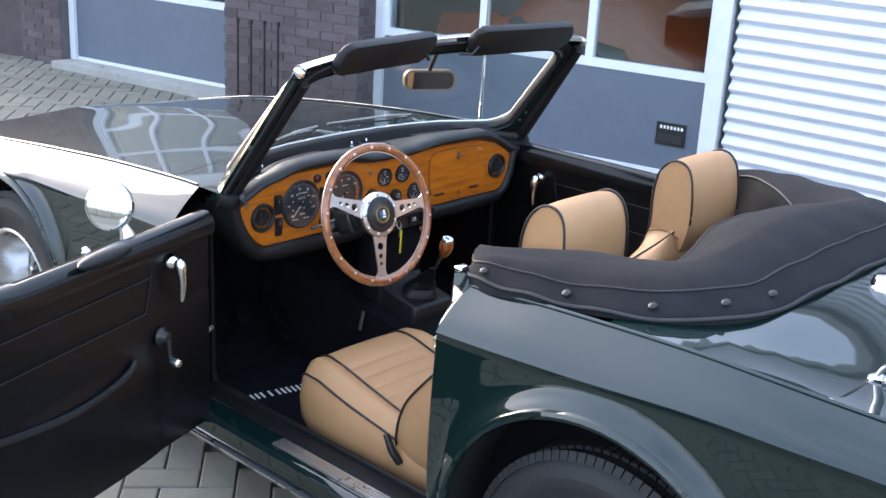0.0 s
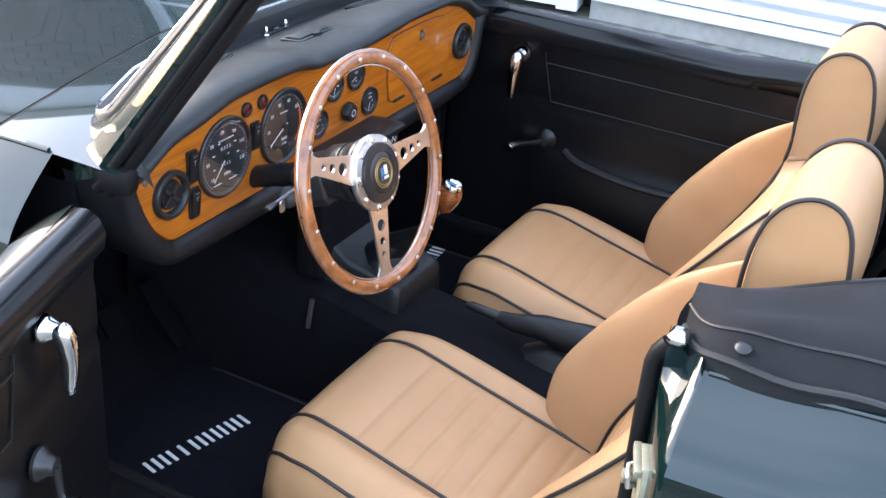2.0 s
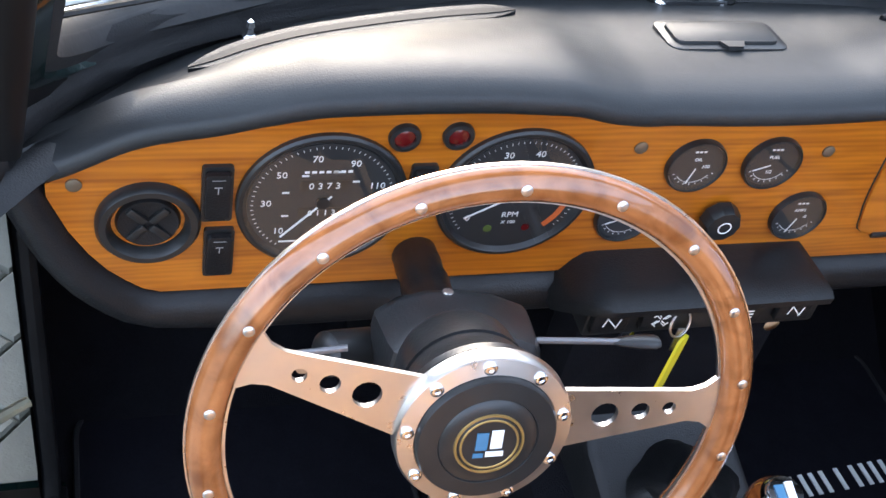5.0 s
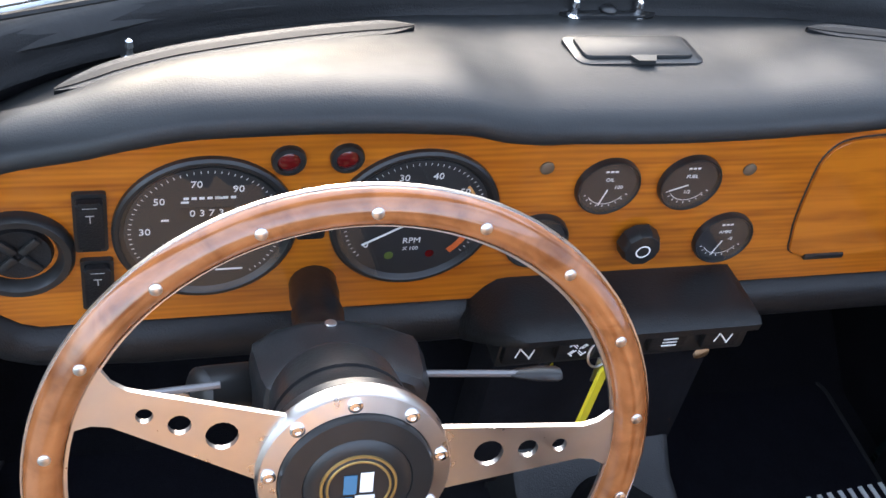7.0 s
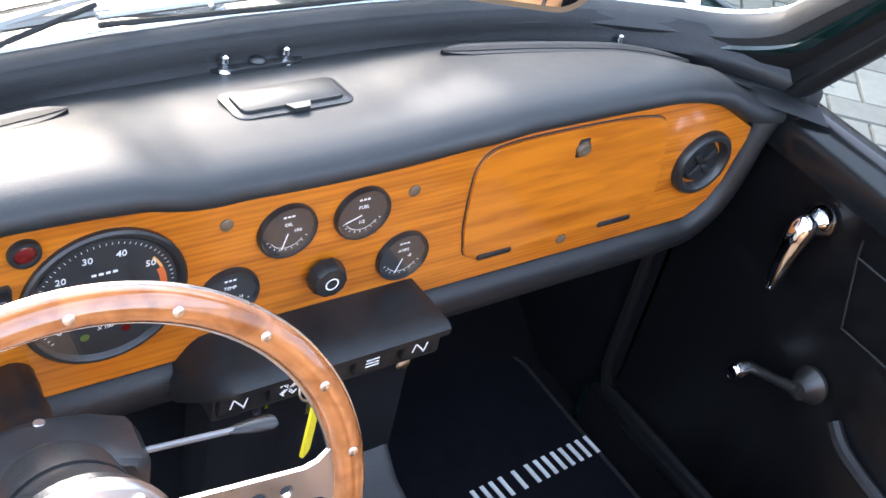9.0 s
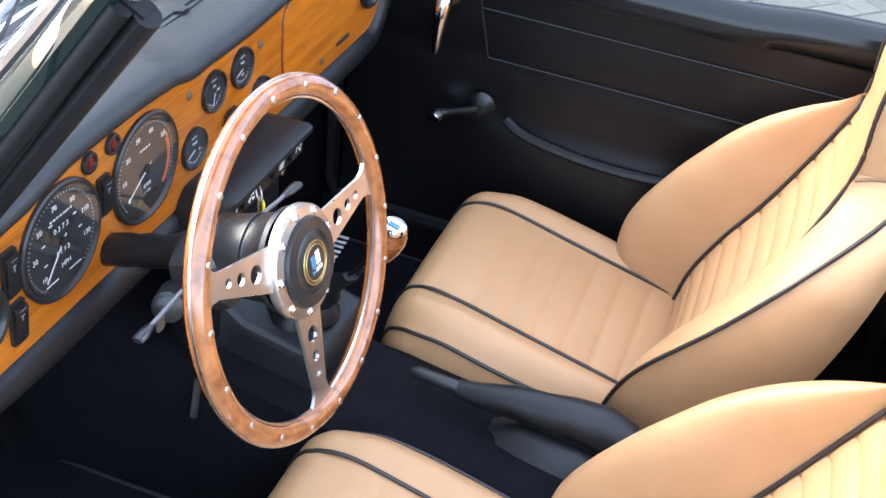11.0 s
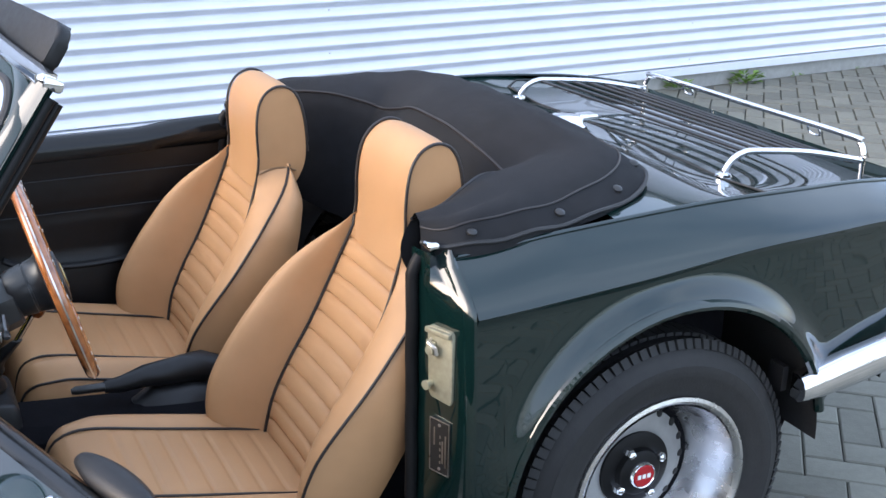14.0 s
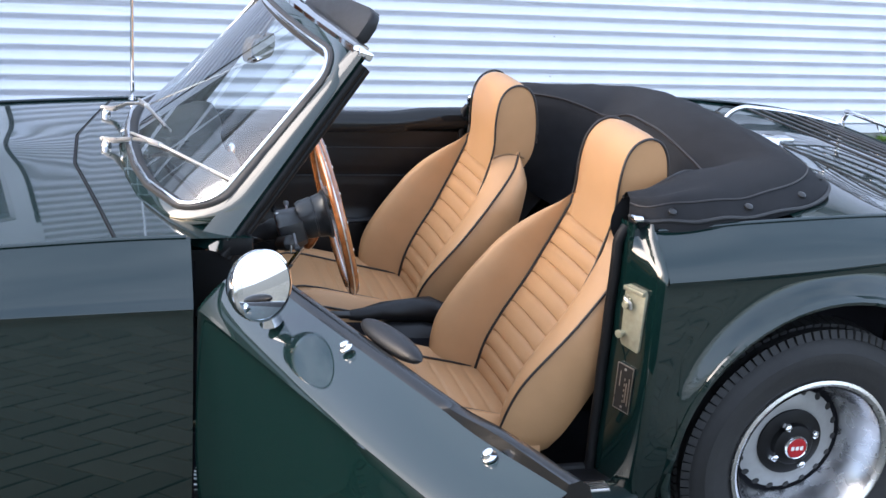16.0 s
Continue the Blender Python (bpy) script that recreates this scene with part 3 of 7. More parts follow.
def front_z(x, y):
    return top_z(y) - 0.004 + 0.022 * (1 - (x / 0.63) ** 2) + 0.012 * math.exp(-(x / 0.16) ** 2) * curve1([(1.6, 0), (1.9, 1)], y)


for name, ya, yb, lift in (("bonnet", lambda x: bonnet_rear(x) + 0.006, lambda x: 3.09, 0.0), ("scuttle", lambda x: base_y(x / 0.605) - 0.018, lambda x: bonnet_rear(x) - 0.002, 0.0)):
    bm = B()
    rows = []
    for j in range(41):
        u = -1 + j / 20
        rows.append([])
        for k in range(21):
            t = k / 20
            x0 = u * 0.62
            y = lerp(ya(x0), yb(x0), t)
            x = u * (edge_x(min(y, 3.08)))
            rows[-1].append((x, y, front_z(x, y) + lift))
    loft(bm, rows)
    part(name, bm, "paint", car, smooth=60)
bm = B()
box(bm, (-0.60, 3.06, 0.40), (0.60, 3.10, 0.65), 0.01)
part("nose_panel", bm, "black", car)
# black bead along the bonnet's rear edge, coloured as the shade in its gap
bm = B()
tube(bm, [(x, bonnet_rear(x) + 0.002, front_z(x, bonnet_rear(x)) - 0.003) for x in [-0.625 + 0.05 * k for k in range(26)]], 0.0032, 6)
part("bonnet_gap", bm, "seal", car)

# sills
for s in (-1, 1):
    bm = B()
    sec = [(0.716, 0.258), (0.722, 0.225), (0.70, 0.180), (0.60, 0.175), (0.575, 0.19), (0.575, 0.262), (0.60, 0.272), (0.695, 0.272)]
    loft(bm, [[(s * x, y, z) for x, z in sec] for y in (0.44, 1.43)], close_v=True, cap=True)
    part("sill", bm, "paint", car)
    bm = B()
    loft(bm, [[(s * x, y, z) for x, z in ((0.700, 0.186), (0.726, 0.196), (0.729, 0.206), (0.712, 0.214))] for y in (0.42, 1.44)], close_v=True, cap=True)
    part("sill_strip", bm, "chrome", car, "polished strip along the sill")
    bm = B()
    for k in range(4):
        box(bm, (min(s * (0.655 + k * 0.009), s * (0.661 + k * 0.009)), 0.50, 0.273), (max(s * (0.655 + k * 0.009), s * (0.661 + k * 0.009)), 1.02, 0.2775))
    box(bm, (min(s * 0.65, s * 0.692), 0.50, 0.2705), (max(s * 0.65, s * 0.692), 1.02, 0.2745))
    carpet_edge = box(B(), (min(s * 0.572, s * 0.650), 0.47, 0.255), (max(s * 0.572, s * 0.650), 1.42, 0.2765), 0.006)
    part("sill_edging", carpet_edge, "seal", car, "black sill edging")
    part("tread_plate", bm, "alu", car, "ribbed aluminium tread plate")

# ---- wheels ----
def wheel(x, y, s):
    w = new("wheel")
    w.parent = car
    w.matrix_basis = Matrix.Translation((x, y, HUB_Z)) @ Matrix.Rotation(radians(90 * s), 4, "Y") @ Matrix.Diagonal((0.97, 0.97, 1.0, 1.0))
    bm = lathe(B(), [(0.200, -0.075), (0.235, -0.088), (0.275, -0.092), (0.308, -0.082), (0.322, -0.062), (WR, -0.04), (WR, 0.04), (0.322, 0.062), (0.312, 0.076), (0.300, 0.085), (0.285, 0.090), (0.283, 0.0925), (0.262, 0.0945), (0.258, 0.0925), (0.235, 0.090), (0.212, 0.080), (0.200, 0.068)], None, 72)
    tyre = part("tyre", bm, "tyre", w, "black road tyre with blocked shoulder tread")
    bm = B()
    for k in range(92):
        a = 2 * math.pi * k / 92
        for d in (-1, 1):
            box(bm, (-0.0135, -0.0090, -0.019), (0.0070, 0.0088, 0.017), 0.0, Matrix.Rotation(a, 4, "Z") @ Matrix.Translation((0.3185, 0, d * 0.057)) @ Matrix.Rotation(radians(28 * d), 4, "Y") @ Matrix.Rotation(radians(8), 4, "X"))
        box(bm, (-0.004, -0.009, -0.03), (0.004, 0.0088, 0.03), 0.0, Matrix.Rotation(a + 0.04, 4, "Z") @ Matrix.Translation((0.326, 0, 0)))
    tagged(part("tread", bm, "tyre", tyre, smooth=0), kind="stuff")
    bm = lathe(B(), [(0.198, 0.040), (0.203, 0.070), (0.209, 0.078), (0.207, 0.083), (0.198, 0.083), (0.192, 0.074), (0.184, 0.052), (0.174, 0.010), (0.166, -0.030), (0.160, -0.052), (0.148, -0.058), (0.195, -0.07)], None, 72)
    rim = part("rim", bm, "silver", w, "silver-painted steel rim")
    part("trim_ring", lathe(B(), [(0.2035, 0.078), (0.212, 0.0815), (0.211, 0.0865), (0.203, 0.0890), (0.195, 0.084), (0.188, 0.072), (0.176, 0.040), (0.165, 0.008), (0.156, -0.020), (0.148, -0.034), (0.142, -0.034), (0.150, -0.018), (0.160, 0.008), (0.171, 0.040), (0.184, 0.072), (0.190, 0.082)], None, 72), "satin_ring", rim, "bright rim trim ring")
    bm = lathe(B(), [(0.150, -0.038), (0.143, -0.030), (0.134, -0.025), (0.113, -0.016), (0.096, -0.012), (0.09, -0.014), (0.0, -0.016)], None, 64)
    part("disc", bm, "silver", rim)
    # black discs laid on the wheel disc for the darkness inside its holes
    slot = finish("vent_hole", lathe(B(), [(0, 0.0015), (0.0080, 0.001), (0.0080, -0.004)], None, 12), "rubber", 40)
    for k in range(18):
        a = 2 * math.pi * (k + 0.5) / 18
        ob = new("vent_hole", slot)
        ob.parent = rim
        ob.matrix_basis = Matrix.Rotation(a, 4, "Z") @ Matrix.Translation((0.1305, 0, -0.0225)) @ Matrix.Rotation(radians(24), 4, "Y") @ Matrix.Scale(1.25, 4, (1, 0, 0))
    hub = part("hub_cap", lathe(B(), [(0.086, 0.020), (0.086, 0.028), (0.078, 0.032), (0.055, 0.034), (0.052, 0.046), (0.046, 0.050), (0.0, 0.051)], None, 48), "seal", w, "satin black hub centre", m=Matrix.Translation((0, 0, -0.036)))
    for k in range(4):
        a = 2 * math.pi * k / 4 + 0.5
        part("wheel_nut", lathe(B(), [(0.0115, 0.03), (0.0115, 0.048), (0.009, 0.055), (0.004, 0.058), (0, 0.0585)], None, 6), "chrome", hub, m=Matrix.Rotation(a, 4, "Z") @ Matrix.Translation((0.058, 0, 0)), smooth=25)
    badge = part("centre_badge", lathe(B(), [(0.031, 0.051), (0.031, 0.058), (0.028, 0.062), (0.026, 0.060), (0, 0.060)], None, 40), "chrome", w, m=Matrix.Translation((0, 0, -0.036)))
    part("badge_face", lathe(B(), [(0.0255, 0.0605), (0.0245, 0.0615), (0, 0.0617)], None, 40), "badge_red", badge, "red enamel badge")
    bm = B()
    for k in range(3):
        box(bm, (-0.005, -0.016 + 0.012 * k, 0.0618), (0.005, -0.0075 + 0.012 * k, 0.0623))
    part("badge_mark", bm, "white", badge, smooth=0)
    return w


for y in (AX, FX):
    for s in (-1, 1):
        wheel(s * 0.625, y, s)

# ---- windscreen ----
def ws(u, v, off=0.0):
    """The raked, bowed screen: u across, v upwards, off outwards."""
    base = Vector((0.605 * u, base_y(u), 0.866 - 0.012 * u * u))
    head = Vector((0.566 * u, 1.146 - 0.063 * u * u, 1.230 - 0.028 * u * u))
    n = Vector((0.25 * u + 0.30 * u ** 5, 0.70, 0.68)).normalized()
    return base.lerp(head, v) + n * off


def ws_loop(inset, off=0.0, r=0.105, n=9):
    W, H = 1.19, 0.49
    out = []
    for sx, sy, a0 in ((1, 1, 0), (-1, 1, 90), (-1, -1, 180), (1, -1, 270)):
        for k in range(n + 1):
            a = radians(a0 + 90 * k / n)
            rr = max(r - inset, 0.02)
            px = sx * (W / 2 - inset - rr) + rr * math.cos(a)
            py = sy * (H / 2 - inset - rr) + rr * math.sin(a)
            out.append((px, py))
        nx_sx, nx_sy = {(1, 1): (-1, 1), (-1, 1): (-1, -1), (-1, -1): (1, -1), (1, -1): (1, 1)}[(sx, sy)]
        a = radians(a0 + 90)
        rr = max(r - inset, 0.02)
        p = out[-1]
        q = (nx_sx * (W / 2 - inset - rr) + rr * math.cos(a), nx_sy * (H / 2 - inset - rr) + rr * math.sin(a))
        for k in range(1, 8):
            out.append((lerp(p[0], q[0], k / 8), lerp(p[1], q[1], k / 8)))
    return [ws(px / (W / 2), lerp(-0.028, 1.0, (py + H / 2) / H), off) for px, py in out]


frame_ob = new("windscreen_frame")
frame_ob.parent = car
bm = B()
loft(bm, list(zip(ws_loop(-0.005, -0.012), ws_loop(-0.005, 0.012), ws_loop(0.004, 0.018), ws_loop(0.012, 0.0205), ws_loop(0.030, 0.0185), ws_loop(0.034, 0.006), ws_loop(0.034, -0.016))), close_u=True, close_v=True)
part("outer_frame", bm, "paint", frame_ob)
bm = B()
loft(bm, list(zip(ws_loop(0.024, 0.014), ws_loop(0.026, 0.022), ws_loop(0.031, 0.0255), ws_loop(0.040, 0.024), ws_loop(0.047, 0.017), ws_loop(0.050, 0.004), ws_loop(0.046, -0.008), ws_loop(0.030, -0.012))), close_u=True)
part("rubber_seal", bm, "rubber", frame_ob)
bm = B()
tube(bm, ws_loop(0.0395, 0.0240), 0.0046, 10, True)
part("bright_bead", bm, "chrome", frame_ob, "bright bead in the screen rubber")
bm = B()
loft(bm, list(zip(ws_loop(-0.008, -0.016), ws_loop(-0.008, -0.010), ws_loop(0.032, -0.006), ws_loop(0.030, -0.013), ws_loop(0.012, -0.019))), close_u=True, close_v=True)
part("inner_trim", bm, "seal", frame_ob, "black padded inner trim")
bm = B()
rows = [[ws(lerp(-0.925, 0.925, j / 24), lerp(0.07, 0.905, k / 10), 0.008) for j in range(25)] for k in range(11)]
loft(bm, rows)
glass = part("glass", bm, "screen", frame_ob, "clear laminated windscreen glass", smooth=80)
glass.visible_shadow = False
# header rail with bright clips, side posts' seals
bm = B()
hp = [ws(u, 1.0, 0.0) + Vector((0, 0.004, 0.010)) for u in [-0.985 + 0.985 * k / 12 for k in range(25)]]
tube(bm, hp, 0.012, 8, section=[(-0.016, -0.008), (0.016, -0.010), (0.019, 0.002), (0.0, 0.008), (-0.015, 0.006)])
part("header_rail", bm, "chrome", frame_ob, "bright header rail")
for s in (-1, 1):
    bm = B()
    p = ws(s, 1.0)
    box(bm, (-0.009, -0.014, -0.010), (0.009, 0.016, 0.008), 0.005, Matrix.Translation(p + Vector((s * 0.002, -0.004, 0.002))) @ Matrix.Rotation(radians(25), 4, "X"))
    part("corner_clip", bm, "chrome", frame_ob)
    bm = B()
    pts = [ws(s, lerp(-0.10, 0.962, k / 10), -0.010) + Vector((s * 0.006, 0.0, 0)) for k in range(11)]
    tube(bm, pts, 0.0085, 12)
    tube(bm, [p + Vector((s * -0.016, -0.010, -0.009)) for p in pts], 0.014, 12, section=[(0.0145 * math.cos(a), 0.0105 * math.sin(a)) for a in [math.pi * q / 6 for q in range(12)]])
    part("post_seal", bm, "seal", frame_ob, "thick black door seal on the screen post")
    bm = B()
    pts = [ws(s * 0.985, lerp(-0.10, 0.965, k / 10), -0.012) for k in range(11)]
    tube(bm, pts, 0.016, 8, section=[(-0.012, -0.014), (0.009, -0.014), (0.010, 0.008), (-0.010, 0.010)])
    part("screen_post", bm, "seal", frame_ob)
    bm = B()
    rows = []
    for k in range(13):
        v = lerp(-0.03, 0.99, k / 12)
        a, b, c = ws(s * 0.955, v, 0.0195), ws(s * 0.985, v, 0.0165), ws(s * 1.0, v, 0.006) + Vector((s * 0.009, 0, 0))
        rows.append([a, b, b.lerp(c, 0.5), c, c + Vector((-s * 0.008, -0.008, -0.007)), ws(s * 0.98, v, -0.010)])
    loft(bm, rows)
    part("post_panel", bm, "paint", frame_ob)
    part("post_foot", box(B(), (-0.018, -0.028, -0.035), (0.018, 0.045, 0.010), 0.012, Matrix.Translation((s * 0.598, 1.318, 0.846))), "seal", frame_ob)
bm = B()
tube(bm, [ws(-1 + k / 16, -0.045, 0.006) for k in range(33)], 0.02, 8, section=[(-0.03, -0.012), (0.035, -0.014), (0.03, 0.004), (0.0, 0.010), (-0.02, 0.006)])
part("base_moulding", bm, "paint", frame_ob)

# stepped black trim between the glass and the padded dashboard top
bm = B()
rows = []
for k in range(49):
    u = -0.985 + 1.97 * k / 48
    r = (0.605 * u / 0.6) ** 2
    by, bz = 1.522 - 0.105 * r - 0.135 * r * r, 0.862 - 0.022 * r
    rows.append([ws(u, 0.080, 0.004), ws(u, 0.079, -0.005), ws(u, 0.060, -0.014), ws(u, 0.056, -0.022), ws(u, 0.050, -0.029), ws(u, 0.020, -0.033), Vector((0.60 * u, by - 0.012, bz + 0.001)), Vector((0.60 * u, by - 0.03, bz - 0.01))])
loft(bm, rows)
part("scuttle_trim", bm, "vinyl", frame_ob, "stepped black vinyl trim below the glass", smooth=50)

# sun visors folded forward over the header
for s in (-1, 1):
    vis = new("sun_visor")
    vis.parent = car
    bm = B()
    prism(bm, rounded(0.39, 0.092, 0.030), -0.012, 0.012)
    bmesh.ops.bevel(bm, geom=[e for e in bm.edges if abs(e.verts[0].co.z - e.verts[1].co.z) < 1e-6], offset=0.008, segments=3, profile=0.5, affect="EDGES")
    m = Matrix.Translation((s * 0.272, 1.084, 1.230)) @ Matrix.Rotation(radians(-8 * s), 4, "Z") @ Matrix.Rotation(radians(124), 4, "X")
    part("pad", bm, "vinyl", vis, "padded black vinyl sun visor", m=m)
    bm = B()
    tube(bm, [ws(s * 0.12, 0.96, -0.03), ws(s * 0.16, 1.0, -0.05), Vector((s * 0.12, 1.105, 1.225))], 0.005, 8)
    part("arm", bm, "black", vis)
# interior mirror
im = new("interior_mirror")
im.parent = car
part("housing", prism(B(), rounded(0.152, 0.058, 0.024), -0.010, 0.010), "bronze", im, "dull bronze oval mirror housing", m=Matrix.Translation((0.024, 1.210, 1.112)) @ Matrix.Rotation(radians(-29), 4, "Z") @ Matrix.Rotation(radians(3), 4, "X") @ FACE)
part("mirror_face", prism(B(), rounded(0.142, 0.048, 0.02), 0.0102, 0.0112), "mirror", im, m=Matrix.Translation((0.024, 1.210, 1.112)) @ Matrix.Rotation(radians(-29), 4, "Z") @ Matrix.Rotation(radians(3), 4, "X") @ FACE)
part("stem", tube(B(), [(0.022, 1.218, 1.118), (0.018, 1.195, 1.16), (0.010, 1.165, 1.208)], 0.006, 8), "black", im)

# wipers
for x, u0, u1 in ((0.005, -0.40, -0.92), (0.375, 0.22, -0.26)):
    wp = new("wiper")
    wp.parent = car
    p0 = Vector((x, 1.563, front_z(x, 1.563)))
    part("spindle", lathe(B(), [(0.012, 0), (0.012, 0.006), (0.007, 0.014), (0, 0.016)], Matrix.Translation(p0), 16), "chrome", wp)
    a = ws(u0, 0.17, 0.030)
    b = ws(u1, 0.235, 0.018)
    part("arm", tube(B(), [p0 + Vector((0.012, 0.01, 0.016)), p0 + Vector((-0.03, -0.02, 0.022)), p0.lerp(a, 0.55) + Vector((0, 0, 0.012)), a], [0.006, 0.0075, 0.0045, 0.004], 8), "alu", wp)
    part("joint", tube(B(), [a + (p0 - a).normalized() * 0.02, a + (b - a).normalized() * 0.03], 0.0065, 8), "alu", wp)
    part("blade", tube(B(), [a + (a - b) * 0.35 + Vector((0, 0, -0.006)), a, b], [0.003, 0.0042, 0.003], 6), "alu", wp)
    part("rubber_edge", tube(B(), [a + (a - b) * 0.35 + Vector((0, -0.004, -0.012)), ws(u0, 0.165, 0.014), ws(u1, 0.228, 0.012)], 0.0025, 6), "rubber", wp)
bm = B()
tube(bm, [(0.585, 1.492, 0.86), (0.585, 1.492, 0.885), (0.59, 1.487, 1.75)], [0.012, 0.006, 0.0022], 8)
part("aerial", bm, "chrome", car, "slim telescopic aerial")

# ---- cockpit tub ----
bm = B()
loft(bm, [[(-0.61, 0.30, 0.185), (0.61, 0.30, 0.185)], [(-0.61, 1.55, 0.185), (0.61, 1.55, 0.185)], [(-0.61, 1.78, 0.36), (0.61, 1.78, 0.36)], [(-0.61, 1.80, 0.79), (0.61, 1.80, 0.79)]])
part("floor_pan", bm, "carpet", car)
for s in (-1, 1):
    bm = B()
    loft(bm, [[(s * 0.574, y, z) for z in (0.185, 0.25, 0.268)] for y in (0.30, 1.42)])
    part("sill_carpet", bm, "carpet", car)
    bm = B()
    loft(bm, [[(s * 0.60, y, z) for z in (0.18, 0.55, 0.80)] for y in (1.40, 1.82)])
    part("kick_panel", bm, "carpet", car)
    bm = B()
    loft(bm, [[(s * 0.60, y, z) for z in (0.18, 0.55, 0.84)] for y in (-0.2, 0.46)])
    part("quarter_trim", bm, "carpet", car)
bm = B()
loft(bm, [[(x, 0.30, 0.185), (x, 0.27, 0.52), (x, 0.0, 0.56), (x, -0.1, 0.85)] for x in (-0.60, 0.60)])
part("rear_bulkhead", bm, "carpet", car)
# transmission tunnel
bm = B()
rows = []
for y, w, h in ((0.28, 0.13, 0.37), (0.75, 0.125, 0.37), (0.95, 0.13, 0.375), (1.15, 0.120, 0.40), (1.35, 0.125, 0.44), (1.7, 0.18, 0.52)):
    rows.append([(-w - 0.02, y, 0.18), (-w, y, h - 0.08), (-w + 0.02, y, h - 0.02), (-w + 0.06, y, h), (w - 0.06, y, h), (w - 0.02, y, h - 0.02), (w, y, h - 0.08), (w + 0.02, y, 0.18)])
loft(bm, rows, cap=True)
part("gearbox_tunnel", bm, "carpet", car)
bm = B()
rows = []
for y, w, h in ((1.138, 0.072, 0.405), (1.140, 0.078, 0.438), (1.148, 0.080, 0.447), (1.16, 0.081, 0.451), (1.26, 0.083, 0.472), (1.295, 0.084, 0.50), (1.31, 0.084, 0.60)):
    rows.append([(0.024 + u * w + v, y, h + d) for u, v, d in ((-1, -0.012, -0.10), (-1, -0.004, -0.014), (-1, 0.0, -0.003), (-1, 0.006, 0.0), (-1, 0.012, -0.001), (1, -0.012, -0.001), (1, -0.006, 0.0), (1, 0.0, -0.003), (1, 0.004, -0.014), (1, 0.012, -0.10))])
loft(bm, rows, cap=True)
part("console", bm, "vinyl", car, "black moulded gear console")
# a thin aluminium strip down the tunnel's left side
part("carpet_strip", tube(B(), [(-0.128, 1.29, 0.412), (-0.142, 1.29, 0.355)], 0.0055, 6), "alu", car, "thin bright strip on the tunnel side")
# gear lever with gaiter and wooden knob
lever = new("gear_lever")
lever.parent = car
bm = B()
rows = []
for k, (w, z, y) in enumerate(((0.058, 0.455, 1.215), (0.054, 0.470, 1.213), (0.045, 0.480, 1.21), (0.043, 0.493, 1.20), (0.033, 0.503, 1.19), (0.029, 0.518, 1.18), (0.018, 0.545, 1.15), (0.010, 0.57, 1.125))):
    rows.append([(0.03 - 0.04 * max(0, z - 0.50) / 0.075 + w * (math.cos(a) * (1 + 0.10 * math.cos(4 * a))), y + w * math.sin(a) * (1 + 0.10 * math.cos(4 * a)), z) for a in [2 * math.pi * j / 24 for j in range(24)]])
loft(bm, rows, close_v=True, cap=True)
part("gaiter", bm, "vinyl", lever, "creased black gaiter")
part("shaft", tube(B(), [(-0.003, 1.13, 0.56), (-0.011, 1.087, 0.628)], 0.0065, 10), "chrome", lever)
KN = Matrix.Translation((-0.012, 1.079, 0.634)) @ Matrix.Rotation(radians(14), 4, "X") @ Matrix.Scale(0.88, 4)
part("knob", lathe(B(), [(0.010, -0.02), (0.016, -0.012), (0.023, 0.008), (0.0255, 0.022), (0.024, 0.034), (0.021, 0.042)], KN, 32), "knob_wood", lever, "turned wooden gear knob")
part("knob_cap", lathe(B(), [(0.0200, 0.040), (0.0205, 0.044), (0.0190, 0.049), (0.017, 0.0512), (0, 0.052)], KN, 32), "chrome", lever)
bm = B()
box(bm, (-0.010, -0.008, 0.052), (-0.001, 0.009, 0.0528), 0, KN)
part("knob_mark", bm, "blue", lever, smooth=0)
bm = B()
box(bm, (0.001, -0.006, 0.052), (0.009, 0.011, 0.0528), 0, KN)
box(bm, (-0.008, -0.012, 0.052), (0.006, -0.009, 0.0528), 0, KN)
part("knob_mark", bm, "white", lever, smooth=0)
# handbrake
hb = new("handbrake")
hb.parent = car
hb.matrix_basis = Matrix.Translation((0.012, -0.026, -0.009))
part("grip", tube(B(), [(0.0, 1.055, 0.432), (0.0, 1.045, 0.433), (0, 0.99, 0.430), (0, 0.96, 0.428)], [0.006, 0.0095, 0.0100, 0.0105], 12), "black", hb, "black grip with end button")
bm = B()
rows = []
for y, w, h, z in ((0.985, 0.013, 0.013, 0.428), (0.95, 0.019, 0.018, 0.430), (0.90, 0.024, 0.024, 0.437), (0.86, 0.027, 0.028, 0.437), (0.82, 0.030, 0.033, 0.440), (0.77, 0.034, 0.036, 0.435), (0.73, 0.036, 0.034, 0.42)):
    rows.append([(w * math.cos(a) * (1 + 0.09 * math.cos(5 * a + y * 70)), y, z + h * math.sin(a) * (1 + 0.10 * math.sin(3 * a + y * 55))) for a in [2 * math.pi * j / 20 for j in range(20)]])
loft(bm, rows, close_v=True, cap=True)
part("gaiter", bm, "vinyl", hb, "wrinkled black leather gaiter")
bm = B()
rows = []
for y, w, z0, z1 in ((0.93, 0.02, 0.372, 0.385), (0.88, 0.035, 0.37, 0.41), (0.80, 0.045, 0.37, 0.415), (0.72, 0.05, 0.37, 0.40)):
    rows.append([(-w - 0.015, y, z0), (-w, y, z1 - 0.01), (-w * 0.5, y, z1), (w * 0.5, y, z1), (w, y, z1 - 0.01), (w + 0.015, y, z0)])
loft(bm, rows, cap=True)
part("skirt", bm, "vinyl", hb)

# ---- dashboard ----
DY = 1.318
dash = new("dashboard")
dash.parent = car


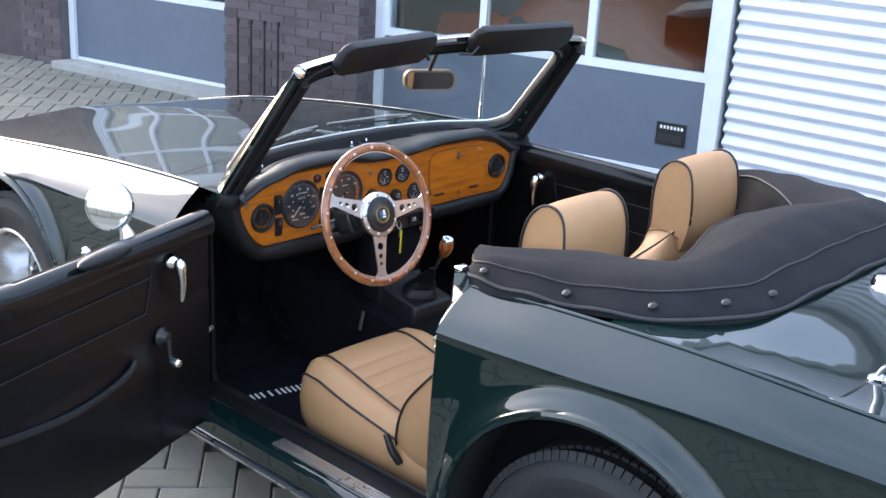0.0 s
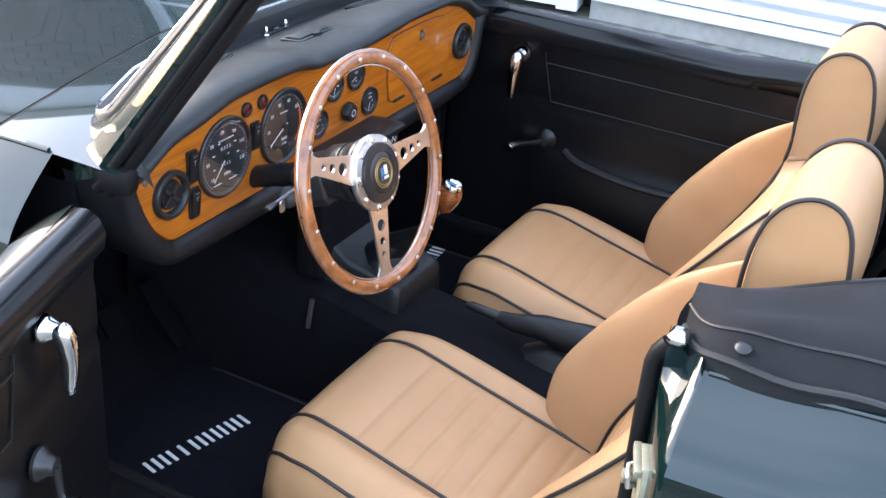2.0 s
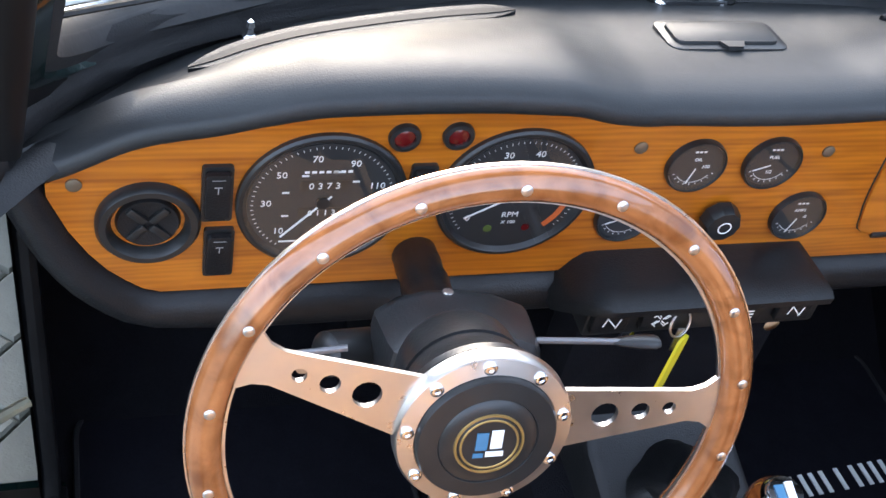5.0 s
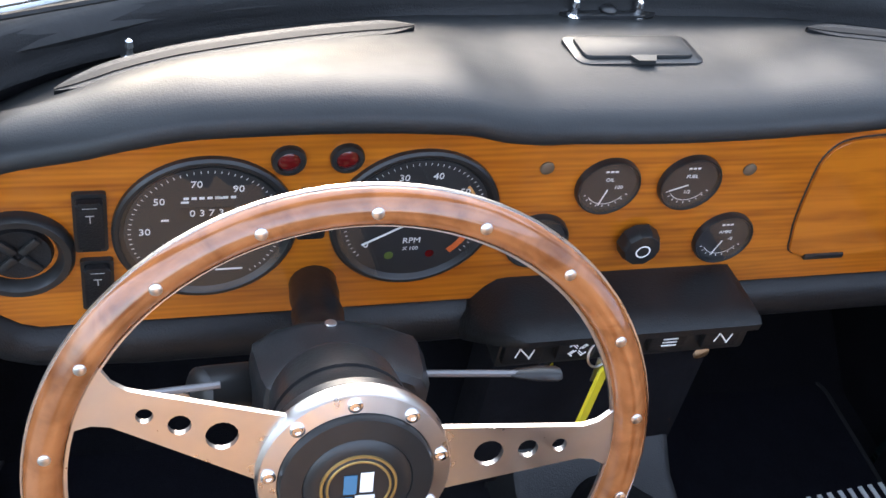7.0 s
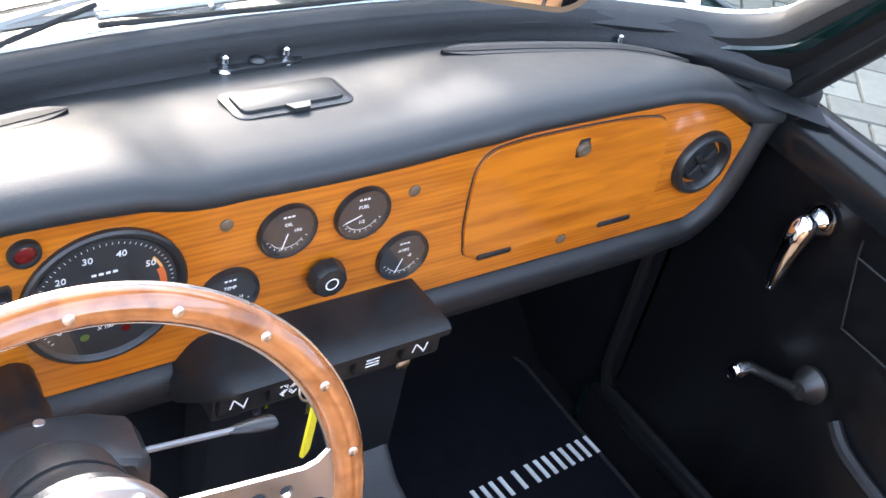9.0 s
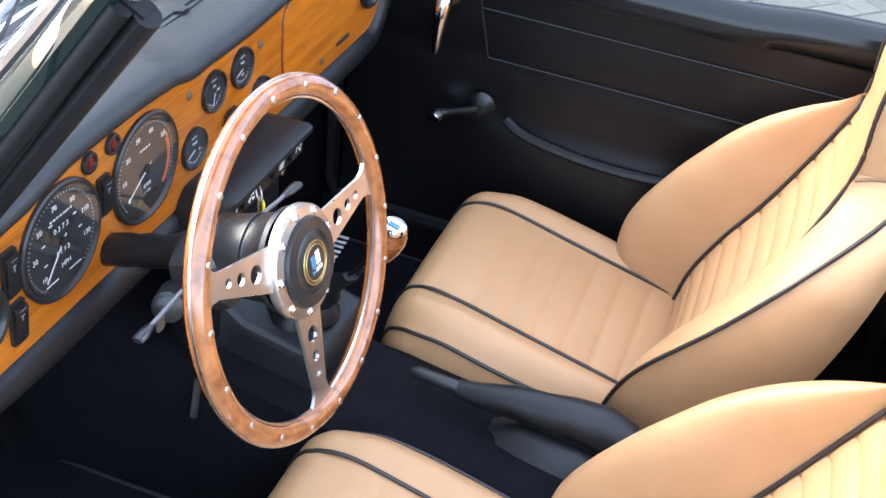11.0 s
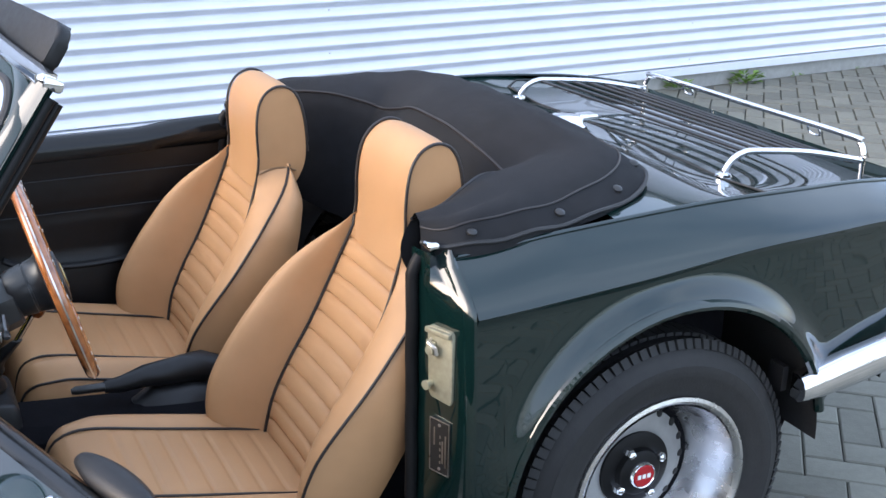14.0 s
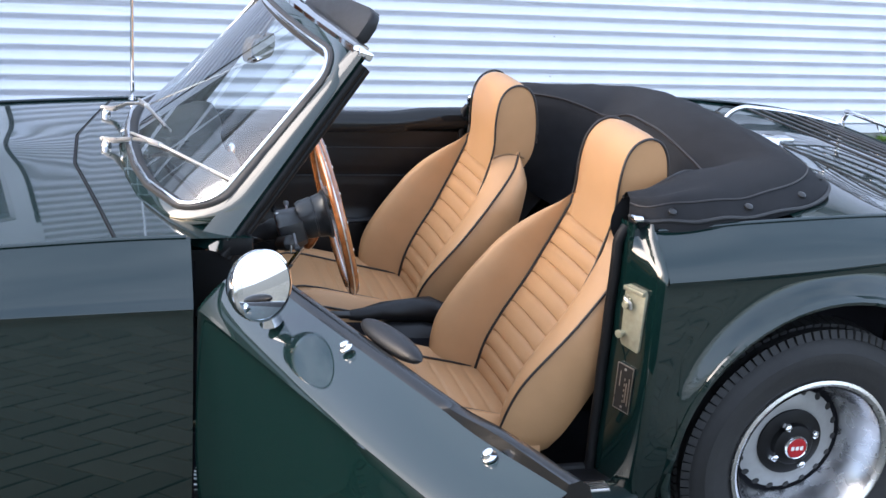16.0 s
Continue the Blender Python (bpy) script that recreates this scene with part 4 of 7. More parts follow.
def wood_top(x):
    return curve1([(-0.565, 0.805), (-0.52, 0.842), (-0.43, 0.868), (-0.33, 0.874), (-0.18, 0.874), (-0.10, 0.863), (0.08, 0.863), (0.16, 0.871), (0.36, 0.868), (0.462, 0.848), (0.547, 0.800)], x)


def wood_low(x):
    return curve1([(-0.565, 0.795), (-0.545, 0.745), (-0.515, 0.703), (-0.48, 0.681), (0.482, 0.681), (0.517, 0.700), (0.537, 0.740), (0.547, 0.790)], x)


XS = [-0.563 + 1.108 * k / 80 for k in range(81)]
bm = B()
rows = []
for x in XS:
    a, b = wood_low(x), wood_top(x)
    rows.append([(x, DY + 0.03, a), (x, DY + 0.004, a), (x, DY, a + 0.004), (x, DY, b - 0.002), (x, DY + 0.03, b + 0.01)])
loft(bm, rows)
part("wood_panel", bm, "wood", dash, "varnished walnut dashboard panel")


def pad_lip(x):
    """How far the padded top overhangs the wood, and its lip's height."""
    return (curve1([(-0.62, 0.0), (-0.50, 0.006), (-0.40, 0.022), (-0.16, 0.022), (-0.08, 0.012), (0.08, 0.012), (0.17, 0.022), (0.38, 0.020), (0.47, 0.006), (0.62, 0.0)], x),
            curve1([(-0.62, 0.812), (-0.56, 0.826), (-0.50, 0.857), (-0.44, 0.878), (-0.41, 0.889), (-0.36, 0.897), (-0.27, 0.899), (-0.18, 0.895), (-0.14, 0.885), (-0.10, 0.877), (0.0, 0.874), (0.08, 0.876), (0.13, 0.884), (0.19, 0.892), (0.36, 0.889), (0.46, 0.862), (0.54, 0.822), (0.62, 0.805)], x))


def pad_back(x):
    r = (x / 0.6) ** 2
    return 1.522 - 0.105 * r - 0.135 * r * r, 0.862 - 0.022 * r


bm = B()
rows = []
for k in range(121):
    x = -0.578 + 1.156 * k / 120
    o, z = pad_lip(x)
    back, zz = pad_back(x)
    rows.append([(x, DY + 0.012, min(wood_top(x) - 0.002, z - 0.012)), (x, DY - 0.004 - o * 0.6, z - 0.012), (x, DY - 0.012 - o, z - 0.005), (x, DY - 0.014 - o, z + 0.003), (x, DY - 0.009 - o, z + 0.011), (x, DY + 0.006 - o, z + 0.016), (x, DY + 0.026 - o * 0.8, z + 0.017), (x, lerp(DY, back, 0.35), lerp(z, zz, 0.32) + 0.014), (x, lerp(DY, back, 0.55), lerp(z, zz, 0.58) + 0.010), (x, lerp(DY, back, 0.75), lerp(z, zz, 0.80) + 0.005), (x, back, zz), (x, back + 0.03, zz - 0.012)])
loft(bm, rows)
part("padded_top", bm, "vinyl_pad", dash, "padded black vinyl dashboard top", smooth=60)
# the padded rail that runs round the lower edge of the wood
low = [Vector((-0.578, 0.835)), Vector((-0.570, 0.812))] + [Vector((x, wood_low(x))) for x in [-0.562 + 0.01 * k for k in range(9)]] + [Vector((x, 0.681)) for x in [-0.46 + 0.06 * k for k in range(16)]] + [Vector((x, wood_low(x))) for x in [0.474 + 0.009 * k for k in range(9)]] + [Vector((0.557, 0.815)), Vector((0.564, 0.835))]
bm = B()
rows = []
for k, p in enumerate(low):
    t = (low[min(k + 1, len(low) - 1)] - low[max(k - 1, 0)]).normalized()
    o = Vector((t.y, -t.x))
    w = curve1([(-0.58, 0.030), (-0.50, 0.040), (-0.40, 0.050), (0.40, 0.048), (0.50, 0.040), (0.55, 0.030)], p.x)
    rows.append([(p.x + o.x * a * w, DY + b, p.y + o.y * a * w) for a, b in ((-0.04, 0.006), (0.06, -0.006), (0.3, -0.013), (0.65, -0.012), (0.95, 0.0), (1.05, 0.02), (1.0, 0.10))])
loft(bm, rows)
part("lower_rail", bm, "vinyl", dash, "black padded lower dashboard rail", smooth=60)
# demister slots, ashtray, screen studs on the pad


def pad_z(x, y):
    o, z = pad_lip(x)
    back, zz = pad_back(x)
    t = (y - DY) / (back - DY)
    return curve1([(0.0, z + 0.017), (0.35, lerp(z, zz, 0.32) + 0.014), (0.55, lerp(z, zz, 0.58) + 0.010), (0.75, lerp(z, zz, 0.80) + 0.005), (1.0, zz)], t)


for s in (-1, 1):
    slot = new("demister_slot")
    slot.parent = dash
    # the mouth is a black strip on the rim, standing for the shaded opening
    for nm, w0, h0, h1, mt in (("slot_rim", 0.0120, -0.004, 0.0042, "vinyl"), ("slot_mouth", 0.0045, 0.002, 0.0049, "seal")):
        bm = B()
        rows = []
        for k in range(21):
            t = k / 20
            x = s * lerp(0.182, 0.458, t)
            y = 1.446 - 0.080 * (x / 0.454) ** 2
            w = w0 * min(1.0, (0.03 + 10 * t) ** 0.5, (0.03 + 10 * (1 - t)) ** 0.5)
            z = pad_z(x, y)
            rows.append([(x, y - w, z + h0), (x, y - w * 0.85, z + h1), (x, y + w * 0.85, z + h1), (x, y + w, z + h0)])
        loft(bm, rows, cap=True)
        part(nm, bm, mt, slot)
ash = new("ashtray")
ash.parent = dash
am = Matrix.Translation((-0.002, 1.400, pad_z(0.0, 1.400) + 0.001)) @ Matrix.Rotation(radians(-6), 4, "X")
bm = B()
prism(bm, rounded(0.114, 0.050, 0.010), -0.008, 0.0015, bevel=0.001)
part("surround", bm, "black", ash, m=am)
bm = B()
prism(bm, rounded(0.098, 0.034, 0.006), 0.001, 0.0045, bevel=0.0015)
part("lid", bm, "vinyl_pad", ash, m=am)
bm = B()
prism(bm, [(-0.010, -0.017), (0.014, -0.017), (0.009, -0.027), (-0.006, -0.027)], 0.0015, 0.005)
part("thumb_tab", bm, "black", ash, m=am)
for x, y in ((-0.404, 1.428), (-0.026, 1.474), (0.035, 1.474), (0.415, 1.428)):
    zz = pad_z(x, min(y, pad_back(x)[0]))
    part("stud", lathe(B(), [(0.0065, -0.004), (0.0065, 0.002), (0.0035, 0.004), (0.0028, 0.009), (0.0042, 0.011), (0.003, 0.016), (0, 0.018)], Matrix.Translation((x, y, zz)), 12), "chrome", dash)
    part("stud_plate", lathe(B(), [(0.013, -0.004), (0.012, 0.002), (0, 0.003)], Matrix.Translation((x + (0.03 if abs(x) > 0.1 else 0.008 if x > 0 else -0.0), y + 0.008, zz)), 16), "vinyl", dash)

part("stud_bracket", prism(B(), rounded(0.072, 0.020, 0.008), -0.004, 0.003, bevel=0.001), "cowl", dash, "small grey bracket between the studs", m=Matrix.Translation((0.008, 1.478, pad_z(0.0, 1.478) + 0.001)) @ Matrix.Rotation(radians(-8), 4, "X"))
part("bracket_screw", lathe(B(), [(0.008, 0.003), (0.008, 0.006), (0.005, 0.008), (0, 0.008)], Matrix.Translation((0.008, 1.478, pad_z(0.0, 1.478) + 0.001)), 14), "cowl", dash)


def text_mesh(body, size, extrude=0.0002):
    cu = bpy.data.curves.new("text", "FONT")
    cu.body, cu.size, cu.extrude, cu.align_x, cu.align_y = body, size, extrude, "CENTER", "CENTER"
    cu.resolution_u = 2
    tmp = bpy.data.objects.new("text", cu)
    scene.collection.objects.link(tmp)
    bpy.context.view_layer.update()
    me = bpy.data.meshes.new_from_object(tmp.evaluated_get(bpy.context.evaluated_depsgraph_get()))
    bpy.data.objects.remove(tmp)
    bpy.data.curves.remove(cu)
    return me


def add_text(bm, body, x, y, size, h=0.0):
    me = text_mesh(body, size)
    me.transform(Matrix.Translation((x, y, h)))
    bm.from_mesh(me)
    bpy.data.meshes.remove(me)
    return bm


def gauge(x, z, r, deep=0.0064, y=DY):
    """A round instrument: bezel, dial, glass; returns the part and its local frame."""
    g = new("gauge")
    g.parent = dash
    g.matrix_basis = face(x, y, z) @ Matrix.Scale(0.95, 4)
    part("bezel", lathe(B(), [(r, -0.002), (r, deep * 0.7), (r * 0.97, deep), (r * 0.93, deep), (r * 0.88, deep * 0.45), (r * 0.865, 0.002)], None, 56), "black", g, "black instrument bezel")
    part("dial", lathe(B(), [(r * 0.875, 0.0015), (r * 0.87, 0.003), (0, 0.003)], None, 48), "dial", g)
    ln = part("cover_glass", lathe(B(), [(r * 0.93, 0.0056), (0, 0.0056)], None, 40), "lens", g)
    ln.visible_shadow = False
    return g


def ticks(bm, r0, r1, a0, a1, n, w, h=0.0032):
    for k in range(n):
        a = radians(lerp(a0, a1, k / max(1, n - 1)))
        box(bm, (r0, -w / 2, h), (r1, w / 2, h + 0.0002), 0, Matrix.Rotation(a, 4, "Z"))
    return bm


def needle(bm, a, r0, r1, w, h=0.0045):
    box(bm, (r0, -w / 2, h), (r1, w / 2, h + 0.0006), 0, Matrix.Rotation(radians(a), 4, "Z"))
    return bm


SP = (-0.3555, 0.782)
TA = (-0.193, 0.783)
RB = 0.0725
# speedometer
g = gauge(SP[0], SP[1], RB)
bm = B()
ticks(bm, 0.0578, 0.0602, 232, -52, 57, 0.0005)
for v, a in ((10, 222), (30, 180), (50, 140), (70, 100), (90, 60), (110, 20), (130, -18)):
    add_text(bm, str(v), 0.0475 * math.cos(radians(a)), 0.0475 * math.sin(radians(a)), 0.0094, 0.0033)
add_text(bm, "MPH", 0.004, -0.031, 0.0085, 0.0033)
for k in range(7):
    box(bm, (-0.018 + 0.006 * k, 0.032, 0.0032), (-0.014 + 0.006 * k, 0.0345, 0.0034))
for a in (205, 160, 120, 75, 40, 0):
    box(bm, (-0.003, -0.001, 0.0032), (0.003, 0.001, 0.0034), 0, Matrix.Translation((0.034 * math.cos(radians(a)), 0.034 * math.sin(radians(a)), 0)))
for k in range(2):
    box(bm, (-0.034 + 0.042 * k, -0.045, 0.0032), (-0.012 + 0.042 * k, -0.0432, 0.0034))
part("markings", bm, "white", g, smooth=0)
bm = B()
for x, y in ((0.0, 0.018), (0.0, -0.012)):
    box(bm, (x - 0.020, y - 0.0055, 0.003), (x + 0.020, y + 0.0055, 0.0036))
part("odometer_window", bm, "black", g, smooth=0)
bm = B()
add_text(bm, "0 3 7 3", 0.0, 0.018, 0.0095, 0.0038)
add_text(bm, "0 1 1 3", 0.0, -0.012, 0.0085, 0.0038)
part("odometer_digits", bm, "white", g, smooth=0)
bm = needle(B(), 228, -0.010, 0.050, 0.0018)
part("needle", bm, "white", g, smooth=0)
part("needle_boss", lathe(B(), [(0.006, 0.003), (0.006, 0.006), (0, 0.0065)], None, 16), "black", g)
# rev counter
g = gauge(TA[0], TA[1], RB)
bm = B()
ticks(bm, 0.0578, 0.0602, 220, -40, 53, 0.0005)
for v, a in ((0, 214), (10, 178), (20, 142), (30, 109), (40, 74), (50, 36)):
    add_text(bm, str(v), 0.0475 * math.cos(radians(a)), 0.0475 * math.sin(radians(a)), 0.0094, 0.0033)
add_text(bm, "RPM", 0.0, -0.024, 0.0085, 0.0033)
add_text(bm, "X 100", 0.0, -0.033, 0.0055, 0.0033)
for k in range(4):
    box(bm, (-0.012 + 0.006 * k, 0.027, 0.0032), (-0.008 + 0.006 * k, 0.0295, 0.0034))
part("markings", bm, "white", g, smooth=0)
bm = B()
rows = [[(r * math.cos(radians(a)), r * math.sin(radians(a)), 0.0034) for r in (0.0478, 0.0540)] for a in [24 - 3 * k for k in range(25)]]
loft(bm, rows)
part("red_band", bm, "red_print", g, smooth=0)
bm = B()
loft(bm, [[(r * math.cos(radians(a)), r * math.sin(radians(a)), 0.0034) for r in (0.0515, 0.0540)] for a in [40 - 2 * k for k in range(9)]])
part("amber_band", bm, "amber_print", g, smooth=0)
part("needle", needle(B(), 210, -0.010, 0.050, 0.0018), "white", g, smooth=0)
part("needle_boss", lathe(B(), [(0.006, 0.003), (0.006, 0.006), (0, 0.0065)], None, 16), "black", g)
for sx, k in ((-0.018, "hedge"), (0.018, "red_lens")):
    part("telltale", lathe(B(), [(0.004, 0.003), (0.004, 0.0036), (0, 0.0037)], Matrix.Translation((sx, -0.040, 0)), 14), k, g)
# small instruments
for name, x, z, na in (("OIL", -0.0345, 0.809, 255), ("FUEL", 0.0395, 0.8095, 200), ("TEMP", -0.084, 0.752, 200), ("AMPS", 0.0935, 0.744, 250)):
    g = gauge(x, z, 0.0295, 0.0066)
    bm = B()
    add_text(bm, name, 0.0, 0.0075, 0.0052, 0.0033)
    for k in range(3):
        box(bm, (-0.006 + 0.0042 * k, 0.0155, 0.0032), (-0.003 + 0.0042 * k, 0.0175, 0.0034))
    ticks(bm, 0.0205, 0.0225, 205, 335, 9, 0.0007)
    rows = [[(r * math.cos(radians(a)), r * math.sin(radians(a)), 0.0034) for r in (0.0187, 0.0194)] for a in [215 + 10 * k for k in range(12)]]
    loft(bm, rows)
    add_text(bm, {"OIL": "100", "FUEL": "1/2", "TEMP": "H", "AMPS": "-0"}[name], {"OIL": 0.010, "FUEL": 0.0, "TEMP": 0.012, "AMPS": 0.008}[name], {"OIL": -0.001, "FUEL": -0.010, "TEMP": -0.006, "AMPS": -0.001}[name], 0.0055, 0.0033)
    part("markings", bm, "white", g, smooth=0)
    part("needle", needle(B(), na, 0.002, 0.020, 0.0011), "white", g, smooth=0)
# warning lights
for x, z in ((-0.2975, 0.8455), (-0.2540, 0.8460)):
    lamp = part("warning_light", lathe(B(), [(0.0130, -0.002), (0.0130, 0.003), (0.0122, 0.0046), (0.0090, 0.0052), (0.0082, 0.003)], face(x, DY, z), 28), "black", dash, "red warning light in a black collar")
    bm = lathe(B(), [(0.0086, 0.001), (0.0086, 0.003), (0.006, 0.0046), (0, 0.0052)], face(x, DY, z), 24)
    part("lens", bm, "red_lens", lamp)


def rocker(x, z, w, h, tilt):
    m = face(x, DY, z)
    r = part("rocker_switch", prism(B(), rounded(w, h, 0.003), -0.001, 0.004), "black", dash, m=m)
    bm = B()
    prism(bm, rounded(w * 0.80, h * 0.90, 0.003), 0.003, 0.008, bevel=0.002)
    part("rocker", bm, "vinyl", r, m=Matrix.Rotation(radians(tilt), 4, "X"))
    bm = B()
    box(bm, (-0.0030, h * 0.22, 0.0082), (0.0030, h * 0.235, 0.0086))
    box(bm, (-0.0004, h * 0.10, 0.0082), (0.0004, h * 0.22, 0.0086))
    box(bm, (-0.0050, h * 0.36, 0.0082), (0.0050, h * 0.368, 0.0086))
    part("symbol", bm, "cowl_grey", r, smooth=0, m=Matrix.Rotation(radians(tilt), 4, "X"))
    return r


rocker(-0.4385, 0.794, 0.024, 0.056, 5)
rocker(-0.4355, 0.731, 0.024, 0.052, 5)
rocker(-0.276, 0.793, 0.022, 0.050, 5)


def vent(x, z):
    v = new("air_vent")
    v.parent = dash
    v.matrix_basis = face(x, DY, z)
    part("collar", lathe(B(), [(0.040, -0.002), (0.040, 0.006), (0.037, 0.010), (0.032, 0.010), (0.028, 0.004), (0.027, -0.02), (0, -0.02)], None, 48), "black", v)
    bm = lathe(B(), [(0.0255, -0.012), (0.026, -0.002), (0.023, 0.004), (0.015, 0.003), (0.0, 0.002)], None, 40)
    part("eyeball", bm, "vinyl", v)
    for k in range(4):
        part("vane", box(B(), (0.003, -0.0035, 0.002), (0.021, 0.0035, 0.0065), 0.0015), "black", v, m=Matrix.Rotation(radians(45 + 90 * k), 4, "Z"))
    return v


vent(-0.490, 0.766)
vent(0.478, 0.768)
# light switch knob
ls = part("rotary_knob", lathe(B(), [(0.012, 0.0), (0.012, 0.004), (0.0190, 0.005), (0.0180, 0.015), (0.016, 0.019), (0.010, 0.020), (0, 0.020)], face(0.008, DY, 0.749), 10), "black", dash, "faceted black rotary knob", smooth=20)
part("knob_mark", lathe(B(), [(0.0068, 0.0201), (0.0062, 0.0204), (0.0054, 0.0201)], face(0.008, DY, 0.749), 20), "white", ls)
# glovebox lid
gb = new("glovebox")
gb.parent = dash
out = spline([(a, b, 0) for a, b in ((0.165, 0.742), (0.159, 0.80), (0.163, 0.836), (0.190, 0.851), (0.28, 0.853), (0.372, 0.848), (0.402, 0.830), (0.412, 0.78), (0.417, 0.731), (0.400, 0.716), (0.30, 0.715), (0.186, 0.715))], 5, True)
bm = B()
prism(bm, [(p.x, p.y) for p in out], 0.0, 0.003, bevel=0.0012)
part("lid", bm, "wood", gb, "matching walnut glovebox lid", m=face(0, DY - 0.0008, 0))
# black line round the lid, drawing the shade in its gap
bm = B()
tube(bm, [(p.x, DY + 0.0005, p.y) for p in out], 0.0016, 6, True, up=(0, 1, 0))
part("lid_gap", bm, "rubber", gb)
lk = part("lock", lathe(B(), [(0.0085, 0.0), (0.0085, 0.003), (0.007, 0.005), (0.0035, 0.005), (0.003, 0.0035), (0, 0.0035)], face(0.286, DY - 0.004, 0.829), 24), "bronze", gb, "small black glovebox lock")
box_bm = box(B(), (0.279, DY - 0.0055, 0.818), (0.293, DY - 0.001, 0.840), 0.002)
part("catch", box_bm, "black", lk)
for x0, x1 in ((0.186, 0.228), (0.345, 0.39)):
    part("hinge", box(B(), (x0, DY - 0.0065, 0.7125), (x1, DY - 0.001, 0.7185), 0.0015), "black", gb)
for x, z in ((-0.0915, 0.829), (0.093, 0.820), (0.30, 0.706), (-0.543, 0.805)):
    part("panel_screw", lathe(B(), [(0.006, 0), (0.006, 0.0015), (0.003, 0.003), (0, 0.0025)], face(x, DY, z), 16), "bronze", dash)

# control shelf below the panel
shelf = new("control_shelf")
shelf.parent = dash
bm = B()
rows = []
for k in range(29):
    x = lerp(-0.138, 0.132, k / 28)
    e = min(1.0, (x + 0.138) / 0.035, (0.132 - x) / 0.022)
    e = math.sin(max(0.0, e) * math.pi / 2)
    zt = lerp(0.672, 0.711, e)
    yf = lerp(1.292, 1.243, e)
    rows.append([(x, DY + 0.02, zt - 0.004), (x, lerp(DY, yf, 0.6), zt), (x, yf + 0.006, zt), (x, yf, zt - 0.004), (x, yf + 0.001, zt - 0.012), (x, yf + 0.008, zt - 0.015), (x, DY + 0.02, zt - 0.016)])
loft(bm, rows, cap=True)
part("hood", bm, "vinyl", shelf, "black moulded control shelf", smooth=50)
bm = B()
box(bm, (-0.118, 1.262, 0.655), (0.120, DY + 0.02, 0.699), 0.004)
part("switch_panel", bm, "black", shelf)
for k, x in enumerate((-0.098, -0.050, 0.036, 0.088)):
    sw = part("switch", box(B(), (x - 0.018, 1.254, 0.667), (x + 0.018, 1.264, 0.695), 0.003), "vinyl", shelf)
    bm = B()
    fm = face(x, 1.2535, 0.682)
    if k == 1:
        for j in range(4):
            rot = fm @ Matrix.Rotation(radians(45 + 90 * j), 4, "Z")
            box(bm, (0.0015, -0.0008, 0), (0.009, 0.0002, 0.0006), 0, rot)
            box(bm, (0.0080, -0.0030, 0), (0.0092, 0.0030, 0.0006), 0, rot)
            box(bm, (0.0030, -0.0026, 0), (0.0085, -0.0018, 0.0006), 0, rot)
    elif k == 2:
        for j in range(3):
            box(bm, (-0.007, -0.005 + 0.004 * j, 0), (0.007, -0.0038 + 0.004 * j, 0.0006), 0, fm)
    else:
        for j in range(2):
            box(bm, (-0.007 + 0.013 * j, -0.006, 0), (-0.0058 + 0.013 * j, 0.006, 0.0006), 0, fm @ Matrix.Rotation(radians(-15), 4, "Z"))
        box(bm, (-0.009, -0.0006, 0), (0.009, 0.0006, 0.0006), 0, fm @ Matrix.Rotation(radians(-50), 4, "Z"))
    part("symbol", bm, "white", sw, smooth=0)
bm = B()
box(bm, (-0.105, 1.290, 0.44), (0.115, DY + 0.03, 0.657), 0.010)
part("centre_panel", bm, "carpet", shelf)
for x in (-0.062, 0.092):
    part("heater_knob", lathe(B(), [(0.006, 0), (0.006, 0.008), (0.009, 0.010), (0.008, 0.016), (0, 0.017)], face(x, 1.292, 0.636), 16), "chrome", shelf)

# ---- steering column and wheel ----
SWC = Vector((-0.2905, 1.075, 0.799))
TILT_W = 15.0
SM = Matrix.Translation(SWC) @ Matrix.Rotation(radians(-2), 4, "Z") @ Matrix.Rotation(radians(-TILT_W), 4, "X") @ FACE
col = new("steering_column")
col.parent = car
part("tube", lathe(B(), [(0.018, -0.02), (0.018, -0.13)], SM, 24), "vinyl", col)
bm = B()
rows = []
CS = [(-0.052, 0.004), (-0.050, 0.016), (-0.034, 0.027), (-0.012, 0.032), (0.012, 0.032), (0.040, 0.027), (0.066, 0.016), (0.072, 0.004), (0.068, -0.030), (0.050, -0.046), (-0.038, -0.046), (-0.050, -0.030)]
for h, k in ((-0.070, 0.80), (-0.074, 0.90), (-0.084, 0.95), (-0.118, 1.0), (-0.126, 0.98), (-0.130, 0.90), (-0.131, 0.3)):
    rows.append([SM @ Vector((x * k, z * k - 0.004, h)) for x, z in CS])
loft(bm, rows, close_v=True, cap=True)
part("cowl", bm, "cowl", col, "satin black column cowl", smooth=30)
part("cowl_screw", lathe(B(), [(0.005, 0), (0.004, 0.003), (0, 0.0035)], SM @ Matrix.Translation((0.004, 0.026, -0.122)) @ Matrix.Rotation(radians(-90), 4, "X"), 12), "alu", col)
part("boss", lathe(B(), [(0.056, -0.010), (0.056, -0.016), (0.050, -0.022), (0.047, -0.040), (0.045, -0.0405), (0.045, -0.044), (0.047, -0.0445), (0.044, -0.072), (0.040, -0.080)], SM, 40), "cowl", col, "knurled black wheel boss")
CA, CB = Vector((-0.285, 1.190, 0.764)), Vector((-0.266, 1.345, 0.705))
part("boot", tube(B(), [CA.lerp(CB, k / 9) for k in range(10)], [0.024, 0.025, 0.0205, 0.019, 0.0205, 0.0185, 0.020, 0.019, 0.0205, 0.019], 20), "vinyl", col, "wrinkled black column sleeve")
